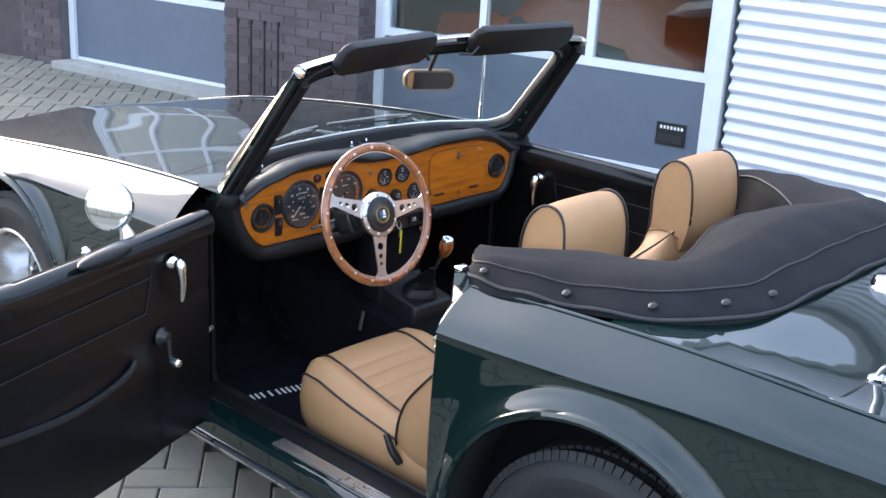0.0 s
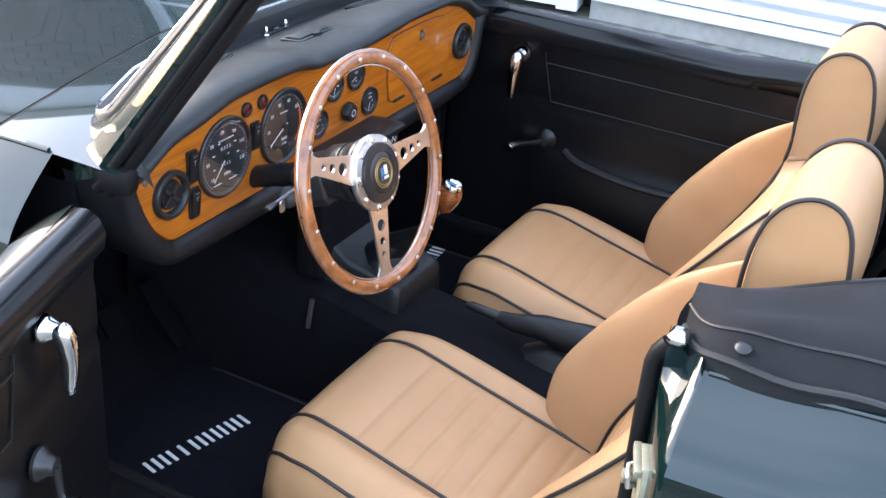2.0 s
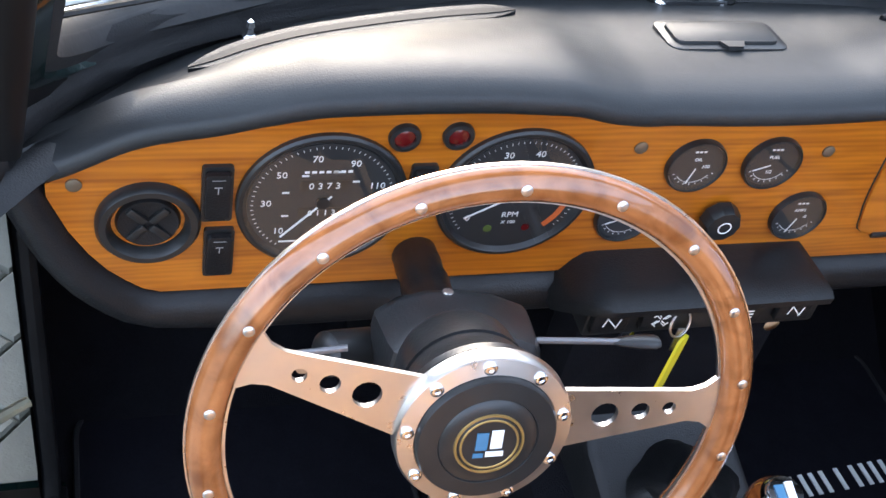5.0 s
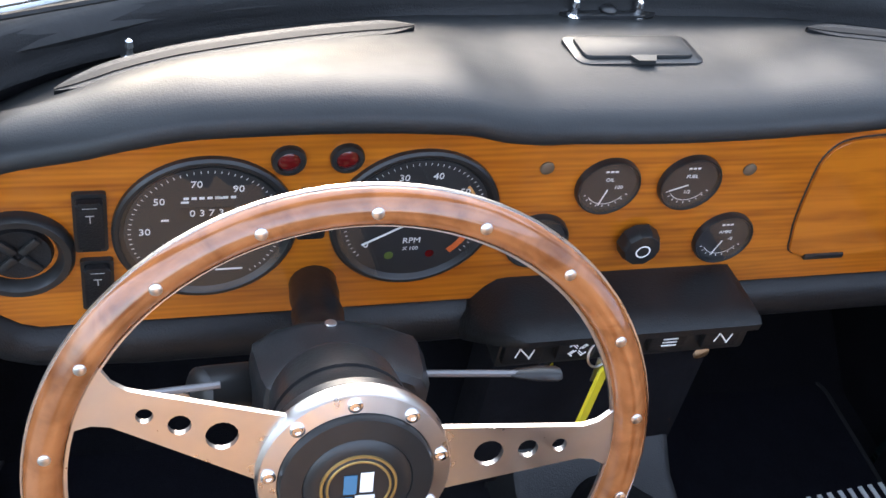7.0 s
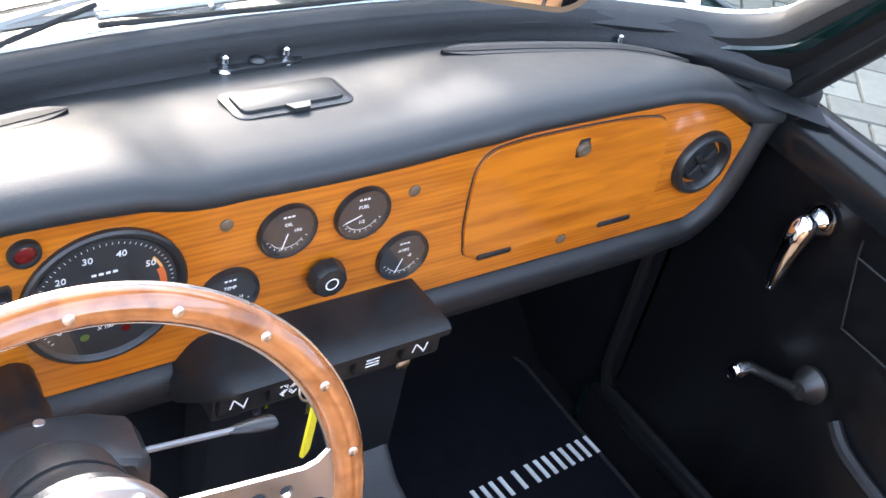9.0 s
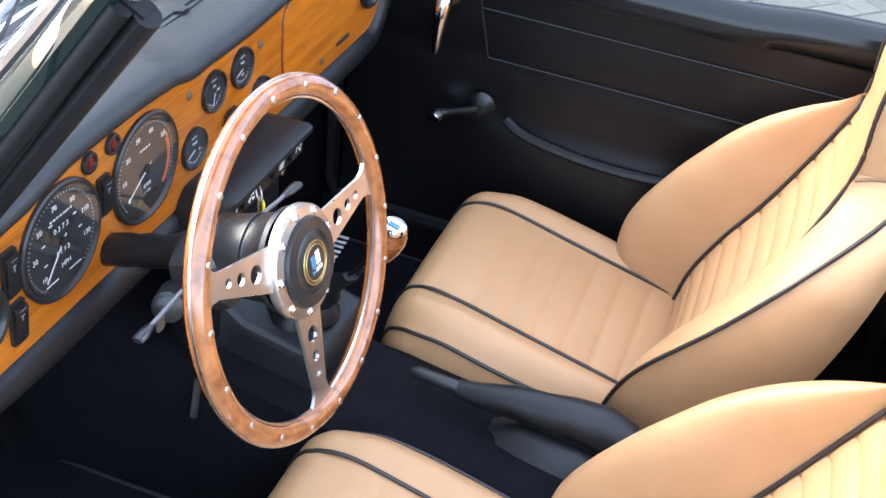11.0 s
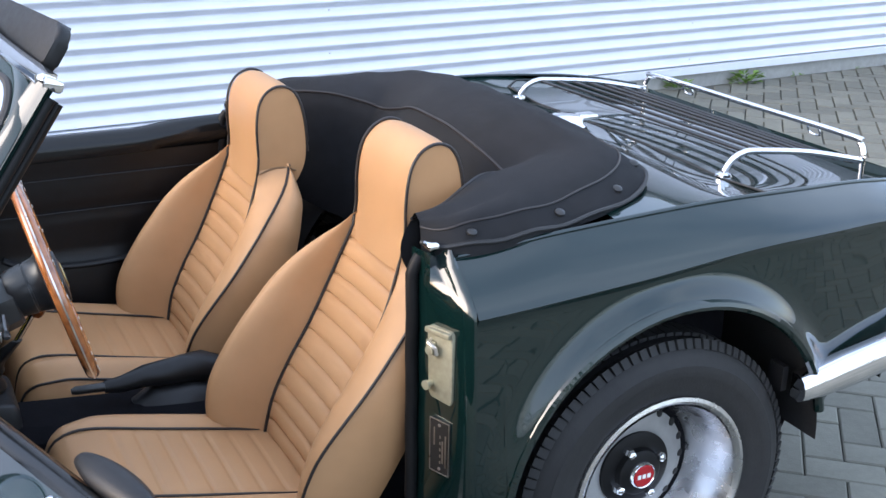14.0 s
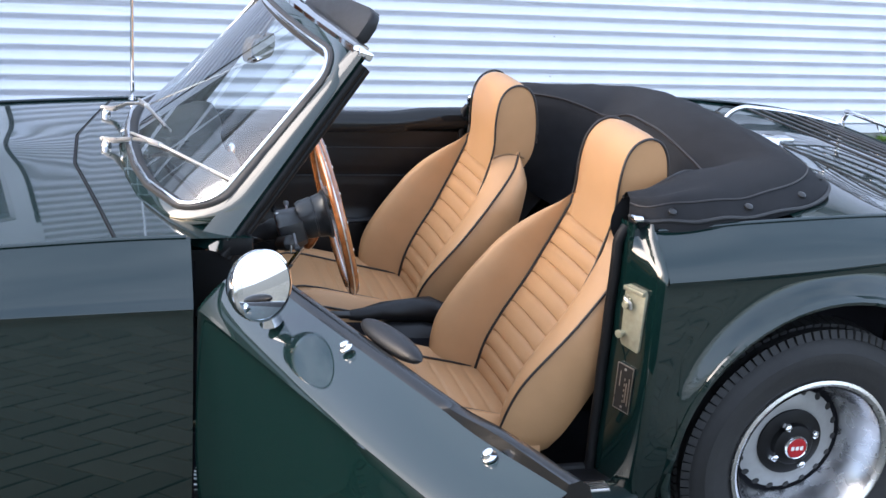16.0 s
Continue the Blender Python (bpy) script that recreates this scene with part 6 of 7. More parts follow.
    zs = [0.285 + 0.011 * k for k in range(5)] + [0.34 + ROLL / 8 * k for k in range(95)] + [0.805, 0.812, 0.819, 0.826, 0.832, 0.838, 0.842, 0.845]
    rows = []
    for z in zs:
        i, w = ins(z), bw(z)
        half = [bolster(z, 1 - k / 14) for k in range(14)]
        flat = [bolster(z, 1 - k / 14, WORN) for k in range(14)]
        loop = [(-x, y, z) for x, y in flat]
        loop += [(x, insert_y(x, z), z) for x in [i * (-1 + j / 9) for j in range(19)]]
        loop += [(x, y, z) for x, y in half[::-1]]
        ye, yb = half[0][1], back(z)
        loop += [(w + 0.010 * math.sin(math.pi * q / 6), lerp(ye, yb, q / 6), z) for q in range(1, 6)]
        loop += [(w * (1 - j / 6) * 0.97, yb - 0.012 * (1 - (1 - j / 6) ** 2), z) for j in range(13)]
        loop += [(-w - 0.010 * math.sin(math.pi * q / 6), lerp(yb, ye, q / 6), z) for q in range(1, 6)]
        rows.append([fit(p) for p in loop])
    bm = B()
    loft(bm, rows, close_v=True, cap=True)
    part("backrest", bm, "leather", st, smooth=42)
    # headrest: a boxed cushion growing out of the shoulders
    prof = spline([Vector((0, a, b)) for a, b in ((0.474, 0.775), (0.466, 0.81), (0.458, 0.85), (0.455, 0.90), (0.449, 0.945), (0.437, 0.982), (0.415, 1.008), (0.385, 1.019), (0.357, 1.010), (0.341, 0.982), (0.335, 0.93), (0.337, 0.87), (0.346, 0.825), (0.372, 0.772))], 4)
    mid = Vector((0, 0.392, 0.88))

    def hw(z):
        return curve1([(0.77, 0.108), (0.82, 0.119), (0.87, 0.120), (0.94, 0.118), (1.02, 0.110)], z)

    rows = []
    for p in prof:
        w = hw(p.z)
        o = (p - Vector((0, mid.y, min(p.z, 0.955)))).normalized()
        rows.append([fit(Vector((u * w, p.y, p.z)) + o * (0.007 * (1 - u ** 4) - 0.003)) for u in [-1 + k / 7 for k in range(15)]])
    bm = B()
    vs = loft(bm, rows)
    for k in (0, 14):
        bm.faces.new([r[k] for r in vs])
    part("headrest", bm, "leather", st, smooth=50)
    for s in (-1, 1):
        pts = [Vector((s * (ins(z) - 0.0025), yi(z) + 0.003, z)) for z in [0.335 + 0.018 * k for k in range(23)]]
        pts += [Vector((s * (hw(p.z) + 0.001), p.y, p.z)) + (p - mid).normalized() * 0.001 for p in prof if p.z > 0.80 and not (p.y < 0.36 and p.z < 0.85)]
        bm = B()
        tube(bm, [fit(p) for p in pts], 0.0032, 7)
        part("insert_piping", bm, "piping", st)
        bm = B()
        tube(bm, [fit((s * (bw(z) + 0.002), bolster(z, 1.0)[1] + 0.001, z)) for z in [0.30 + 0.017 * k for k in range(32)]], 0.0032, 7)
        part("wing_piping", bm, "piping", st)
        bm = B()
        tube(bm, [fit((s * (hw(0.82) + 0.003), lerp(0.462, 0.372, k / 6), 0.812 + 0.012 * math.sin(k / 6 * math.pi))) for k in range(7)], 0.0022, 6)
        part("head_seam", bm, "seam", st)
    part("recline_lever", tube(B(), [(-0.222, 0.72, 0.30), (-0.236, 0.735, 0.335), (-0.238, 0.755, 0.372)], [0.010, 0.011, 0.008], 10), "black", st)
    return st


seat(-0.330, 0.004, 0.034, -0.020)
seat(0.321, 0.048, 0.09, -0.016)

# ---- folded hood under its cover ----
hood = new("hood_cover")
hood.parent = car
tagged(hood, "black canvas cover buttoned over the folded hood")


def mirror_curve(half, n=6):
    h = spline(half, n)
    return h + [Vector((-p.x, p.y, p.z)) for p in h[-2::-1]]


EDGE = mirror_curve([(-0.575, 0.487, 0.893), (-0.622, 0.445, 0.894), (-0.628, 0.33, 0.898), (-0.610, 0.21, 0.900), (-0.556, 0.035, 0.904), (-0.49, -0.055, 0.906), (-0.39, -0.105, 0.906), (-0.2, -0.118, 0.908), (0, -0.120, 0.910)])
RIDGE = mirror_curve([(-0.565, 0.487, 0.915), (-0.588, 0.43, 0.925), (-0.565, 0.34, 0.935), (-0.525, 0.235, 0.945), (-0.455, 0.115, 0.958), (-0.39, 0.060, 0.968), (-0.30, 0.040, 0.980), (-0.15, 0.045, 0.992), (0, 0.050, 0.997)])
SEAM = mirror_curve([(-0.535, 0.487, 0.905), (-0.520, 0.42, 0.918), (-0.460, 0.345, 0.925), (-0.400, 0.275, 0.925), (-0.345, 0.205, 0.908), (-0.312, 0.173, 0.896), (-0.22, 0.172, 0.915), (-0.1, 0.19, 0.945), (0, 0.195, 0.95)])
INNER = mirror_curve([(-0.530, 0.487, 0.80), (-0.515, 0.43, 0.72), (-0.470, 0.37, 0.66), (-0.420, 0.31, 0.62), (-0.365, 0.26, 0.60), (-0.310, 0.24, 0.58), (-0.22, 0.245, 0.58), (-0.1, 0.25, 0.58), (0, 0.25, 0.58)])
EDGE = [Vector((p.x * 1.004, p.y, max(p.z - 0.017, deck_z(p.x, p.y) + 0.007) + 0.003 * math.sin(p.y * 47 + p.x * 29))) for p in EDGE]
bm = B()
rows = []
for e, r, q, n in zip(EDGE, RIDGE, SEAM, INNER):
    sec = []
    wv = 0.004 * math.sin(e.x * 31 + e.y * 23)
    for t in [k / 10 for k in range(11)]:
        p = e.lerp(r, t)
        p.z += 0.016 * math.sin(t * math.pi) + wv * math.sin(t * math.pi)
        sec.append(p)
    for t in [k / 8 for k in range(1, 9)]:
        p = r.lerp(q, t)
        p.z += 0.012 * math.sin(t * math.pi)
        sec.append(p)
    for t in [k / 8 for k in range(1, 9)]:
        p = q.lerp(n, t)
        p.y += 0.02 * math.sin(t * math.pi)
        sec.append(p)
    rows.append([Vector((e.x, e.y, min(e.z - 0.008, deck_z(e.x, e.y) - 0.003)))] + sec)
loft(bm, rows)
part("canvas", bm, "canvas", hood, smooth=70)
bm = B()
tube(bm, [p + Vector((0, 0, 0.001)) for p in EDGE], 0.0045, 7)
part("edge_binding", bm, "rubber", hood)
bm = B()
tube(bm, [q + Vector((0, 0, 0.001)) for q in SEAM], 0.0035, 7)
tube(bm, [e.lerp(r, 0.36) + Vector((0, 0, 0.0155 + 0.004 * math.sin(e.x * 31 + e.y * 23) * 0.9)) for e, r in zip(EDGE, RIDGE)], 0.0022, 6)
part("seam_piping", bm, "piping", hood)
for s in (-1, 1):
    for y in (0.419, 0.221, 0.043, -0.075, -0.112):
        i = min(range(len(EDGE) // 2), key=lambda k: abs(EDGE[k].y - y) + (0 if EDGE[k].y < 0.47 else 1))
        c = EDGE[i].lerp(RIDGE[i], 0.17) + Vector((0, 0, 0.009))
        x, y, z = c
        part("press_stud", lathe(B(), [(0.010, 0), (0.0095, 0.004), (0.006, 0.0065), (0, 0.0072)], Matrix.Translation((-s * x if s > 0 else x, y, z)) @ Matrix.Rotation(radians(-25 * (1 if s < 0 else -1)), 4, "Y"), 20), "black", hood, "dark press stud")
    part("end_clip", box(B(), (-0.015, -0.012, -0.007), (0.015, 0.012, 0.008), 0.0068, Matrix.Translation((s * 0.612, 0.484, 0.881)), 4), "chrome", hood)

# ---- luggage rack ----
rack = new("luggage_rack")
rack.parent = car
tagged(rack, "chromed tubular luggage rack on the boot lid")


def on_boot(x, y, h=0.0):
    p = tail((x, y, deck_z(x, y) + 0.005))
    return Vector((p.x, y, p.z + h))


# the rack sits a little askew on the lid
RACK = {-1: ((-0.385, -0.345), (-0.450, -0.690)), 1: ((0.460, -0.310), (0.350, -0.660))}


def rail(s, t, h):
    (x0, y0), (x1, y1) = RACK[s]
    return on_boot(lerp(x0, x1, t), lerp(y0, y1, t), h)


for s in (-1, 1):
    pts = spline([rail(s, 0.0, 0.0), rail(s, 0.015, 0.016), rail(s, 0.06, 0.038), rail(s, 0.13, 0.052), rail(s, 0.22, 0.056), rail(s, 0.6, 0.058), rail(s, 1.0, 0.060)], 5)
    part("side_rail", tube(B(), pts, 0.0078, 12), "chrome", rack)
    part("foot", lathe(B(), [(0.019, 0), (0.018, 0.005), (0.010, 0.008), (0, 0.009)], Matrix.Translation(rail(s, 0.0, 0.0)), 16), "chrome", rack)
    part("rear_post", tube(B(), [rail(s, 1.005, -0.002), rail(s, 1.005, 0.062)], 0.0068, 10), "chrome", rack)
    part("rear_foot", lathe(B(), [(0.018, 0), (0.017, 0.005), (0.010, 0.008), (0, 0.009)], Matrix.Translation(rail(s, 1.005, 0.0)), 16), "chrome", rack)
ra, rb = rail(-1, 1.005, 0.0), rail(1, 1.005, 0.0)
UP = Vector((0, 0, 1))
hoop = [ra + UP * 0.055, ra + UP * 0.080, ra.lerp(rb, 0.018) + UP * 0.100, ra.lerp(rb, 0.05) + UP * 0.108, ra.lerp(rb, 0.5) + UP * 0.108, ra.lerp(rb, 0.95) + UP * 0.108, ra.lerp(rb, 0.982) + UP * 0.100, rb + UP * 0.080, rb + UP * 0.055]
part("rear_rail", tube(B(), spline(hoop, 5), 0.0074, 12), "chrome", rack)
for t in (0.20, 0.78):
    c = ra.lerp(rb, t) + UP * 0.104
    part("tie_loop", tube(B(), spline([c + Vector((-0.018, 0, 0)), c + Vector((-0.017, -0.010, -0.020)), c + Vector((0.017, -0.010, -0.020)), c + Vector((0.018, 0, 0))], 4), 0.0025, 6), "chrome", rack)
for k in range(7):
    t = lerp(0.17, 0.94, k / 6)
    a, b = rail(-1, t, 0.052), rail(1, t, 0.052)
    part("slat", tube(B(), [a.lerp(b, j / 4) for j in range(5)], 0.004, 8, section=[(-0.006, -0.0022), (0.006, -0.0022), (0.006, 0.0022), (-0.006, 0.0022)]), "iron", rack, "flat black cross slat")
for t, u in ((0.20, 0.86), (0.45, 0.42), (0.62, 0.80)):
    c = rail(-1, t, 0.046).lerp(rail(1, t, 0.046), u)
    part("clamp", box(B(), (-0.020, -0.009, -0.004), (0.020, 0.009, 0.003), 0.002, Matrix.Translation(c)), "chrome", rack)
# fuel filler
FL = Vector((0.025, -0.190, deck_z(0.025, -0.190) - 0.003))
fc = part("filler_cap", lathe(B(), [(0.052, 0), (0.052, 0.006), (0.044, 0.012), (0.040, 0.024), (0.034, 0.029), (0, 0.031)], Matrix.Translation(FL), 36), "chrome", car, "chrome flip-up fuel filler cap")
part("catch", box(B(), (-0.030, -0.075, 0.016), (0.012, -0.030, 0.030), 0.004, Matrix.Translation(FL)), "chrome", fc)

# ---- tail lamps and bumpers ----
for s in (-1, 1):
    lamp = new("tail_lamp")
    lamp.parent = car
    pts = []
    bm = B()
    sec = [(0.668, -0.622), (0.662, -0.680), (0.644, -0.728), (0.600, -0.750), (0.45, -0.758)]
    for inset, off, z0, z1, nm, mt in ((0.0, 0.0, 0.628, 0.738, "bezel", "chrome"), (0.006, 0.008, 0.636, 0.730, "lens", "tail_red")):
        bm = B()
        rows = []
        for k, (x, y) in enumerate(sec):
            nx = Vector((1.0, -0.1, 0)) if k < 2 else (Vector((0.7, -0.7, 0)) if k == 2 else Vector((0.1, -1, 0)))
            p = Vector((x, y, 0)) + nx.normalized() * (0.022 + off)
            b = Vector((x, y, 0)) - nx.normalized() * 0.01
            if nm == "lens" and k == 0:
                p.y -= 0.003
            rows.append([(s * b.x, b.y, z0), (s * p.x, p.y, z0), (s * p.x, p.y, z1), (s * b.x, b.y, z1)])
        loft(bm, rows, close_v=True, cap=True)
        part(nm, bm, mt, lamp, smooth=30)
    edge = [Vector((s * (x + dx), y + dy, 0)) for (x, y), (dx, dy) in zip(sec, ((0.031, -0.002), (0.031, -0.004), (0.022, -0.022), (0.004, -0.031), (0.003, -0.031)))]
    rim_path = [p + Vector((0, 0, 0.735)) for p in edge] + [p + Vector((0, 0, 0.631)) for p in edge[::-1]]
    part("lamp_rim", tube(B(), rim_path, 0.0062, 8, True), "chrome", lamp, "bright rim round the lens")
    bm = box(B(), (s * 0.659 - 0.007, -0.752, 0.637), (s * 0.659 + 0.007, -0.732, 0.729), 0.002)
    part("amber_lens", bm, "amber", lamp)
    # bumper end
    bmp = new("bumper_end")
    bmp.parent = car
    pts = spline([(s * 0.735, -0.295, 0.496), (s * 0.738, -0.37, 0.506), (s * 0.737, -0.52, 0.528), (s * 0.726, -0.64, 0.540), (s * 0.694, -0.730, 0.545), (s * 0.62, -0.785, 0.545), (s * 0.50, -0.805, 0.545)], 6)
    rows = []
    for k, p in enumerate(pts):
        a, b = pts[max(0, k - 1)], pts[min(len(pts) - 1, k + 1)]
        t = (b - a).normalized()
        o = t.cross(Vector((0, 0, 1))) * (-1 if s < 0 else 1)
        if o.dot(Vector((p.x, p.y + 0.2, 0))) < 0:
            o = -o
        h = lerp(0.75, 1, min(1, k / 8))
        rows.append([p + o * q[0] + Vector((0, 0, q[1] * h)) for q in ((-0.02, 0.036), (-0.004, 0.040), (0.010, 0.034), (0.019, 0.022), (0.025, 0.004), (0.025, -0.014), (0.019, -0.030), (0.006, -0.039), (-0.02, -0.034))])
    bm = B()
    loft(bm, rows, close_v=True, cap=True)
    part("blade", bm, "chrome", bmp, "chromed wrap-round bumper")
    bm = B()
    loft(bm, [[(s * x, y, z) for x, z in ((0.66, 0.47), (0.70, 0.475), (0.70, 0.53), (0.66, 0.53))] for y in (-0.30, -0.285)], close_v=True, cap=True)
    part("bumper_iron", bm, "iron", bmp)
bm = B()
rows = [[(x, -0.805, 0.545 + q[1]) if q[0] > 0 else (x, -0.78, 0.545 + q[1]) for q in ((0, 0.036), (1, 0.03), (1, -0.03), (0, -0.036))] for x in (-0.5, 0.5)]
loft(bm, rows, close_v=True, cap=True)
part("rear_bumper", bm, "chrome", car)

# ---- door mirror head ----
bm = lathe(B(), [(0.0, -0.042), (0.028, -0.038), (0.046, -0.024), (0.055, -0.006), (0.057, 0.004), (0.056, 0.010), (0.052, 0.012)], None, 40)
MH = Matrix.Translation((-0.715, 1.165, 0.881)) @ Matrix.Rotation(radians(13), 4, "Z") @ Matrix.Rotation(radians(-11), 4, "X") @ FACE @ Matrix.Scale(1.08, 4)
part("shell", bm, "chrome", mir, "round chrome mirror shell", m=MH)
part("mirror_face", lathe(B(), [(0.0525, 0.0105), (0.05, 0.0112), (0, 0.0118)], None, 40), "mirror", mir, m=MH)

# ---- pedals ----
for x, y, z in ((-0.43, 1.60, 0.36), (-0.34, 1.60, 0.36)):
    pd = part("pedal", box(B(), (-0.028, -0.006, -0.03), (0.028, 0.006, 0.03), 0.004, Matrix.Translation((x, y, z)) @ Matrix.Rotation(radians(-35), 4, "X")), "pedal", car, "worn rubber pedal")
    part("pedal_arm", tube(B(), [(x, y + 0.01, z), (x, y + 0.08, z + 0.12), (x, y + 0.12, z + 0.3)], 0.005, 8), "pedal", pd)
pd = part("throttle_pedal", box(B(), (-0.022, -0.005, -0.075), (0.022, 0.005, 0.075), 0.004, Matrix.Translation((-0.215, 1.58, 0.32)) @ Matrix.Rotation(radians(-40), 4, "X")), "pedal", car)

# ---- loose things in the car ----
for x0, k in ((-0.345, 0), (0.345, 1)):
    mat_ob = thing("floor_mat", "black carpet floor mat with white woven lettering", "mat", "mats in the footwells")
    bm = B()
    prism(bm, rounded(0.40, 0.46, 0.05), 0.0, 0.008)
    mat_at = Matrix.Translation((x0 - (0.02 if k == 0 else -0.02), 1.36, 0.1865))
    part("mat_body", bm, "mat", mat_ob, m=mat_at)
    part("edge_binding", tube(B(), [(px, py, 0.006) for px, py in rounded(0.40, 0.46, 0.05)], 0.0045, 6, True), "rubber", mat_ob, "dark stitched edge binding", m=mat_at)
    bm = B()
    for j in range(7):
        xx = -0.099 + j * 0.033
        for u in (-1, 1) if j not in (2,) else (0,):
            box(bm, (xx + u * 0.0085 - 0.0032, -0.017, 0), (xx + u * 0.0085 + 0.0032, 0.017, 0.0016))
    part("lettering", bm, "white", mat_ob, "white woven bars", smooth=0, m=Matrix.Translation((-0.378 if k == 0 else 0.455, 1.370 if k == 0 else 1.362, 0.1952)) @ Matrix.Rotation(radians(-14 if k == 0 else 4), 4, "Z"))
tag = thing("key_ring", "key ring with a yellow plastic tag hanging below the dashboard", "key ring")
part("ring", ring(B(), 0.013, 0.0012, 0.0012, 32, 8), "alu", tag, m=Matrix.Translation((-0.028, 1.254, 0.674)) @ Matrix.Rotation(radians(70), 4, "X") @ Matrix.Rotation(radians(20), 4, "Y"))
part("fob", prism(B(), rounded(0.018, 0.070, 0.006), -0.0015, 0.0015), "yellow", tag, "yellow plastic tag", m=Matrix.Translation((-0.022, 1.250, 0.622)) @ Matrix.Rotation(radians(35), 4, "Z") @ Matrix.Rotation(radians(8), 4, "Y") @ FACE)
part("key", box(B(), (-0.002, -0.001, -0.03), (0.005, 0.001, 0.0), 0.0005), "alu", tag, m=Matrix.Translation((-0.024, 1.256, 0.665)))

# ---- weeds by the wall, hedge and fence across the yard ----
def weed(x, y, n, size, label):
    w = thing("weed", label, "weed", "weeds along the wall foot")
    w.matrix_basis = Matrix.Translation((x, y, 0))
    rnd = random.Random(int(x * 1000 + y * 77))
    bm = B()
    for k in range(n):
        a, r = rnd.uniform(0, 6.28), size * rnd.uniform(0.1, 1)
        L = size * rnd.uniform(0.35, 0.7)
        c = Vector((r * 0.6 * math.cos(a), r * 0.9 * math.sin(a), size * rnd.uniform(0.05, 0.55)))
        d = Vector((math.cos(a), math.sin(a), rnd.uniform(0.0, 0.7))).normalized()
        sd = d.cross(Vector((0, 0, 1))).normalized() * L * 0.28
        up = Vector((0, 0, L * 0.12))
        vs = [bm.verts.new(p) for p in (c, c + d * L * 0.5 + sd + up, c + d * L, c + d * L * 0.5 - sd + up)]
        bm.faces.new(vs)
    part("leaves", bm, "weed", w, smooth=0)
    return w


for x, y, n, sz in ((3.55, -3.30, 60, 0.10), (3.57, -3.85, 70, 0.11), (3.58, -4.3, 14, 0.05), (3.60, -4.9, 10, 0.04), (3.32, 1.02, 16, 0.05), (2.45, 7.0, 20, 0.08)):
    weed(x, y, n, sz, "small bright green weed growing at the wall foot")
hedge = tagged(new("hedge"), "clipped green hedge across the yard", "hedge", kind="stuff")
bm = B()
rnd = random.Random(4)
for k in range(9000):
    y, z = rnd.uniform(-10, 14), rnd.uniform(0.05, 2.4) ** 1.0
    c = Vector((-10.5 + rnd.uniform(-0.35, 0.35) + 0.25 * math.sin(y * 1.7 + z), y, z))
    a, b, L = rnd.uniform(0, 6.28), rnd.uniform(-0.6, 0.9), rnd.uniform(0.08, 0.17)
    d = Vector((math.cos(a) * math.cos(b), math.sin(a) * math.cos(b), math.sin(b)))
    sd = d.cross(Vector((0.3, 0.2, 1))).normalized() * L * 0.35
    bm.faces.new([bm.verts.new(p) for p in (c, c + d * L * 0.5 + sd, c + d * L, c + d * L * 0.5 - sd)])
part("leaves", bm, "hedge", hedge, smooth=0)
fence = tagged(new("wire_fence"), "tall wire mesh fence in front of the hedge", "fence", kind="structure")
for k in range(13):
    part("fence_post", tube(B(), [(-9.6, -10 + 2 * k, -0.05), (-9.6, -10 + 2 * k, 1.8)], 0.03, 8), "iron", fence)
bm = B()
for k in range(80):
    y = -10 + 0.3 * k
    tube(bm, [(-9.6, y, 0.05), (-9.6, y, 1.8)], 0.006, 4)
for k in range(12):
    tube(bm, [(-9.6, -10, 0.05 + 0.155 * k), (-9.6, 14, 0.05 + 0.155 * k)], 0.006, 4)
tagged(part("mesh", bm, "iron", fence, smooth=0), kind="stuff")

# ---- paving: blocks laid in a running bond ----
def paver_mesh(w, d):
    bm = B()
    h, e = 0.004, 0.0045
    lo = [(-w, -d), (w, -d), (w, d), (-w, d)]
    a = [bm.verts.new((x, y, -0.02)) for x, y in lo]
    b = [bm.verts.new((x, y, 0.004)) for x, y in lo]
    c = [bm.verts.new((x - math.copysign(e, x), y - math.copysign(e, y), 0.008)) for x, y in lo]
    for i in range(4):
        j = (i + 1) % 4
        bm.faces.new((a[i], a[j], b[j], b[i]))
        bm.faces.new((b[i], b[j], c[j], c[i]))
    bm.faces.new(c)
    return bm


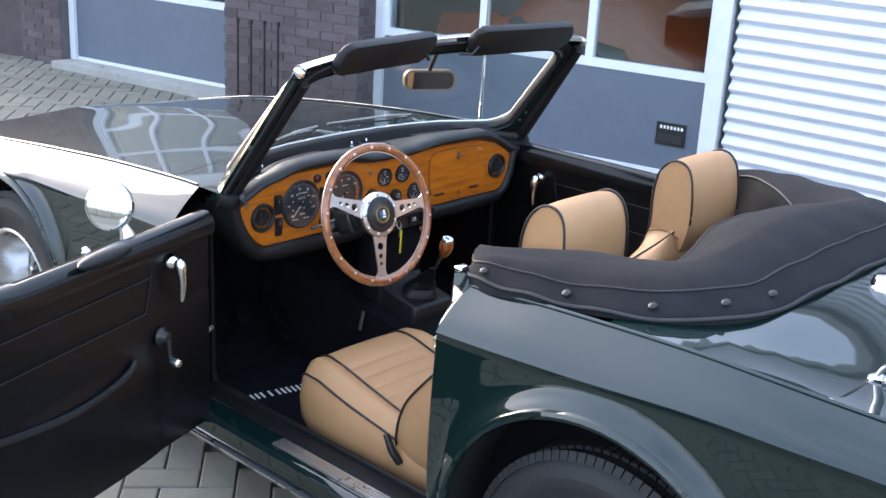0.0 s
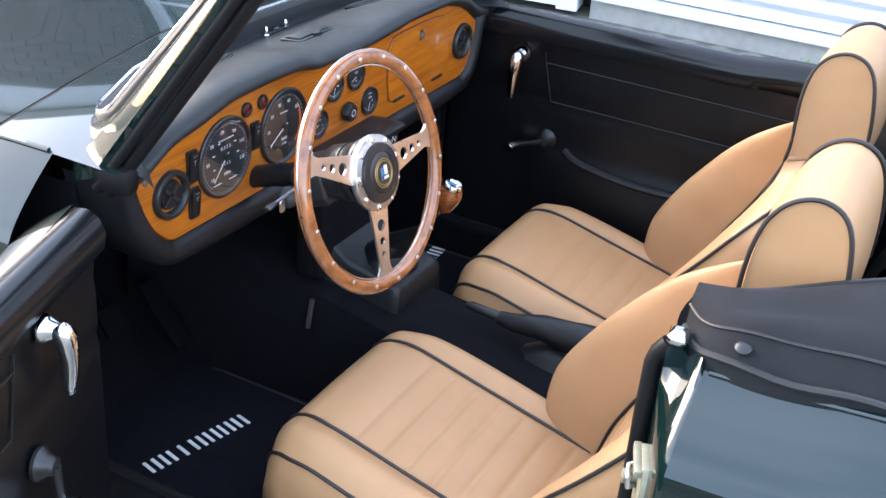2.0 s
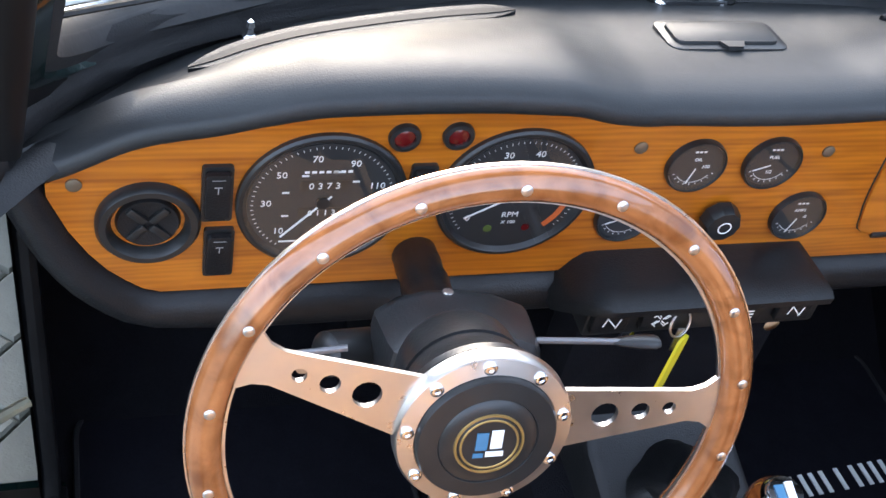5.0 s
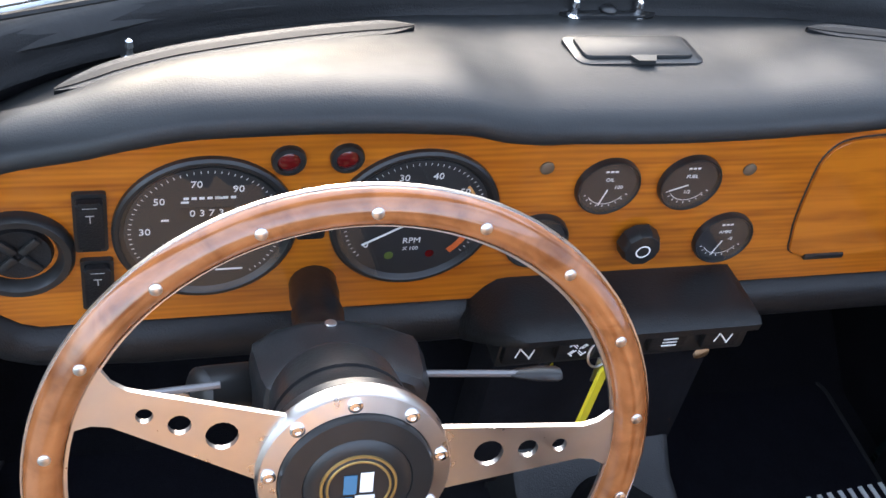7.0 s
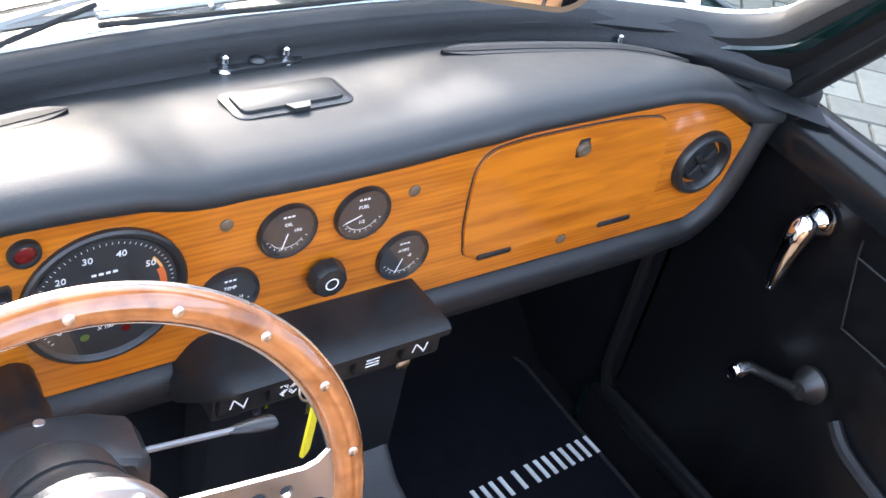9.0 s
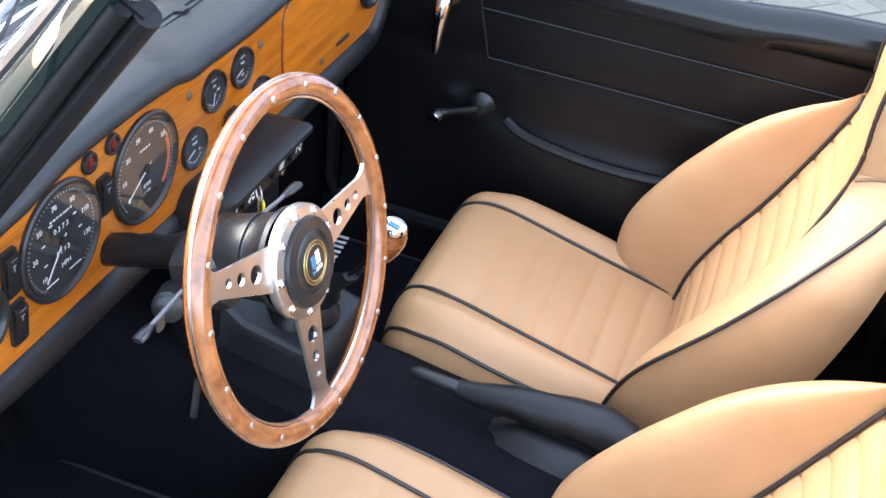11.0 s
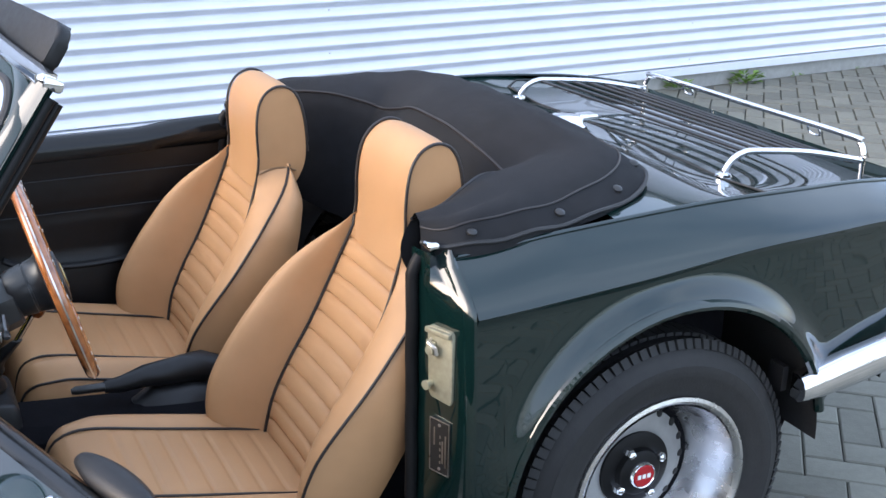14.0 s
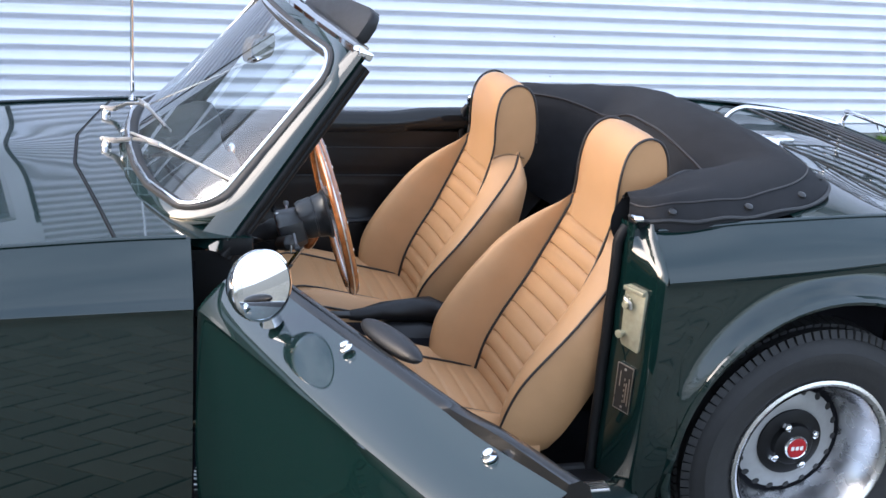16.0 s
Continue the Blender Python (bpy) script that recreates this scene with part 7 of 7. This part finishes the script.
PU = 0.104                       # half a block's length
PA = radians(49.0)
pm = finish("paver", paver_mesh(PU - 0.0018, PU / 2 - 0.0018), "paver", 0)
rest = B()
rnd = random.Random(11)
count = 0
ca, sa = math.cos(PA), math.sin(PA)
for i in range(-110, 110):
    for j in range(-110, 110):
        c = (i - j) % 4
        if c == 0:
            lx, ly, turn = (i + 1) * PU, (j + 0.5) * PU, 0.0
        elif c == 3:
            lx, ly, turn = (i + 0.5) * PU, (j + 1) * PU, math.pi / 2
        else:
            continue
        x, y = lx * ca - ly * sa - 2.0, lx * sa + ly * ca
        if x > wall_x(y) - 0.03 or x < -5.5 or y < -7.0 or y > 8.0:
            continue
        if y > 2.1 and x > 3.24 - 0.173 * (y - 2.1):
            continue
        if -0.55 < x < 0.55 and -0.35 < y < 2.8:
            continue
        near = (-1.5 < x < -0.5 and 1.0 < y < 2.1) or (-1.0 < x < 1.2 and -2.4 < y < -0.35)
        m = Matrix.Translation((x, y, rnd.uniform(-0.0015, 0.0015))) @ Matrix.Rotation(PA + turn + rnd.uniform(-0.012, 0.012), 4, "Z") @ Matrix.Rotation(rnd.uniform(-0.006, 0.006), 4, "X")
        if near and count < 300:
            ob = new("paver", pm)
            ob.parent = ground
            ob.matrix_basis = m
            count += 1
        else:
            w, d, e = PU - 0.0018, PU / 2 - 0.0018, 0.004
            lo = [(-w, -d), (w, -d), (w, d), (-w, d)]
            b = [rest.verts.new(m @ Vector((px, py, -0.004))) for px, py in lo]
            cc = [rest.verts.new(m @ Vector((px - math.copysign(e, px), py - math.copysign(e, py), 0.008))) for px, py in lo]
            for q in range(4):
                k = (q + 1) % 4
                rest.faces.new((b[q], b[k], cc[k], cc[q]))
            rest.faces.new(cc)
tagged(part("paving_field", rest, "paver", ground, "grey concrete blocks in herringbone bond", smooth=0), kind="stuff")

# bricks of the pier
bm0 = B()
bu, bz = 0.21, 0.0615
nb = 0
for r in range(41):
    for c in range(-1, 7):
        u0 = 2.415 + (c + 0.5 * (r % 2)) * bu
        u1 = min(u0 + bu - 0.010, 3.585)
        u0 = max(u0, 2.415)
        if u1 - u0 < 0.03:
            continue
        z0 = 0.0 + r * bz
        if r < 22 and nb < 200:
            part("brick", gbox(B(), u0, u1, -0.206, -0.1995, z0 + 0.008, z0 + bz), "brick", pier, smooth=0)
            nb += 1
        else:
            gbox(bm0, u0, u1, -0.206, -0.1995, z0 + 0.008, z0 + bz)
    d0 = -0.2 + 0.05 * (r % 2)
    for c in range(3):
        a = d0 + c * 0.11
        if a + 0.1 < 0.02:
            gbox(bm0, 2.411, 2.4155, a, a + 0.10, r * bz + 0.008, r * bz + bz)
    for c in range(3):
        a = 5.44 + (c + 0.5 * (r % 2)) * bu - 0.1
        gbox(bm0, max(a, 5.44), min(a + bu - 0.01, 5.92), -0.106, -0.0995, r * bz + 0.008, r * bz + bz)
tagged(part("brickwork", bm0, "brick", pier, smooth=0), kind="stuff")
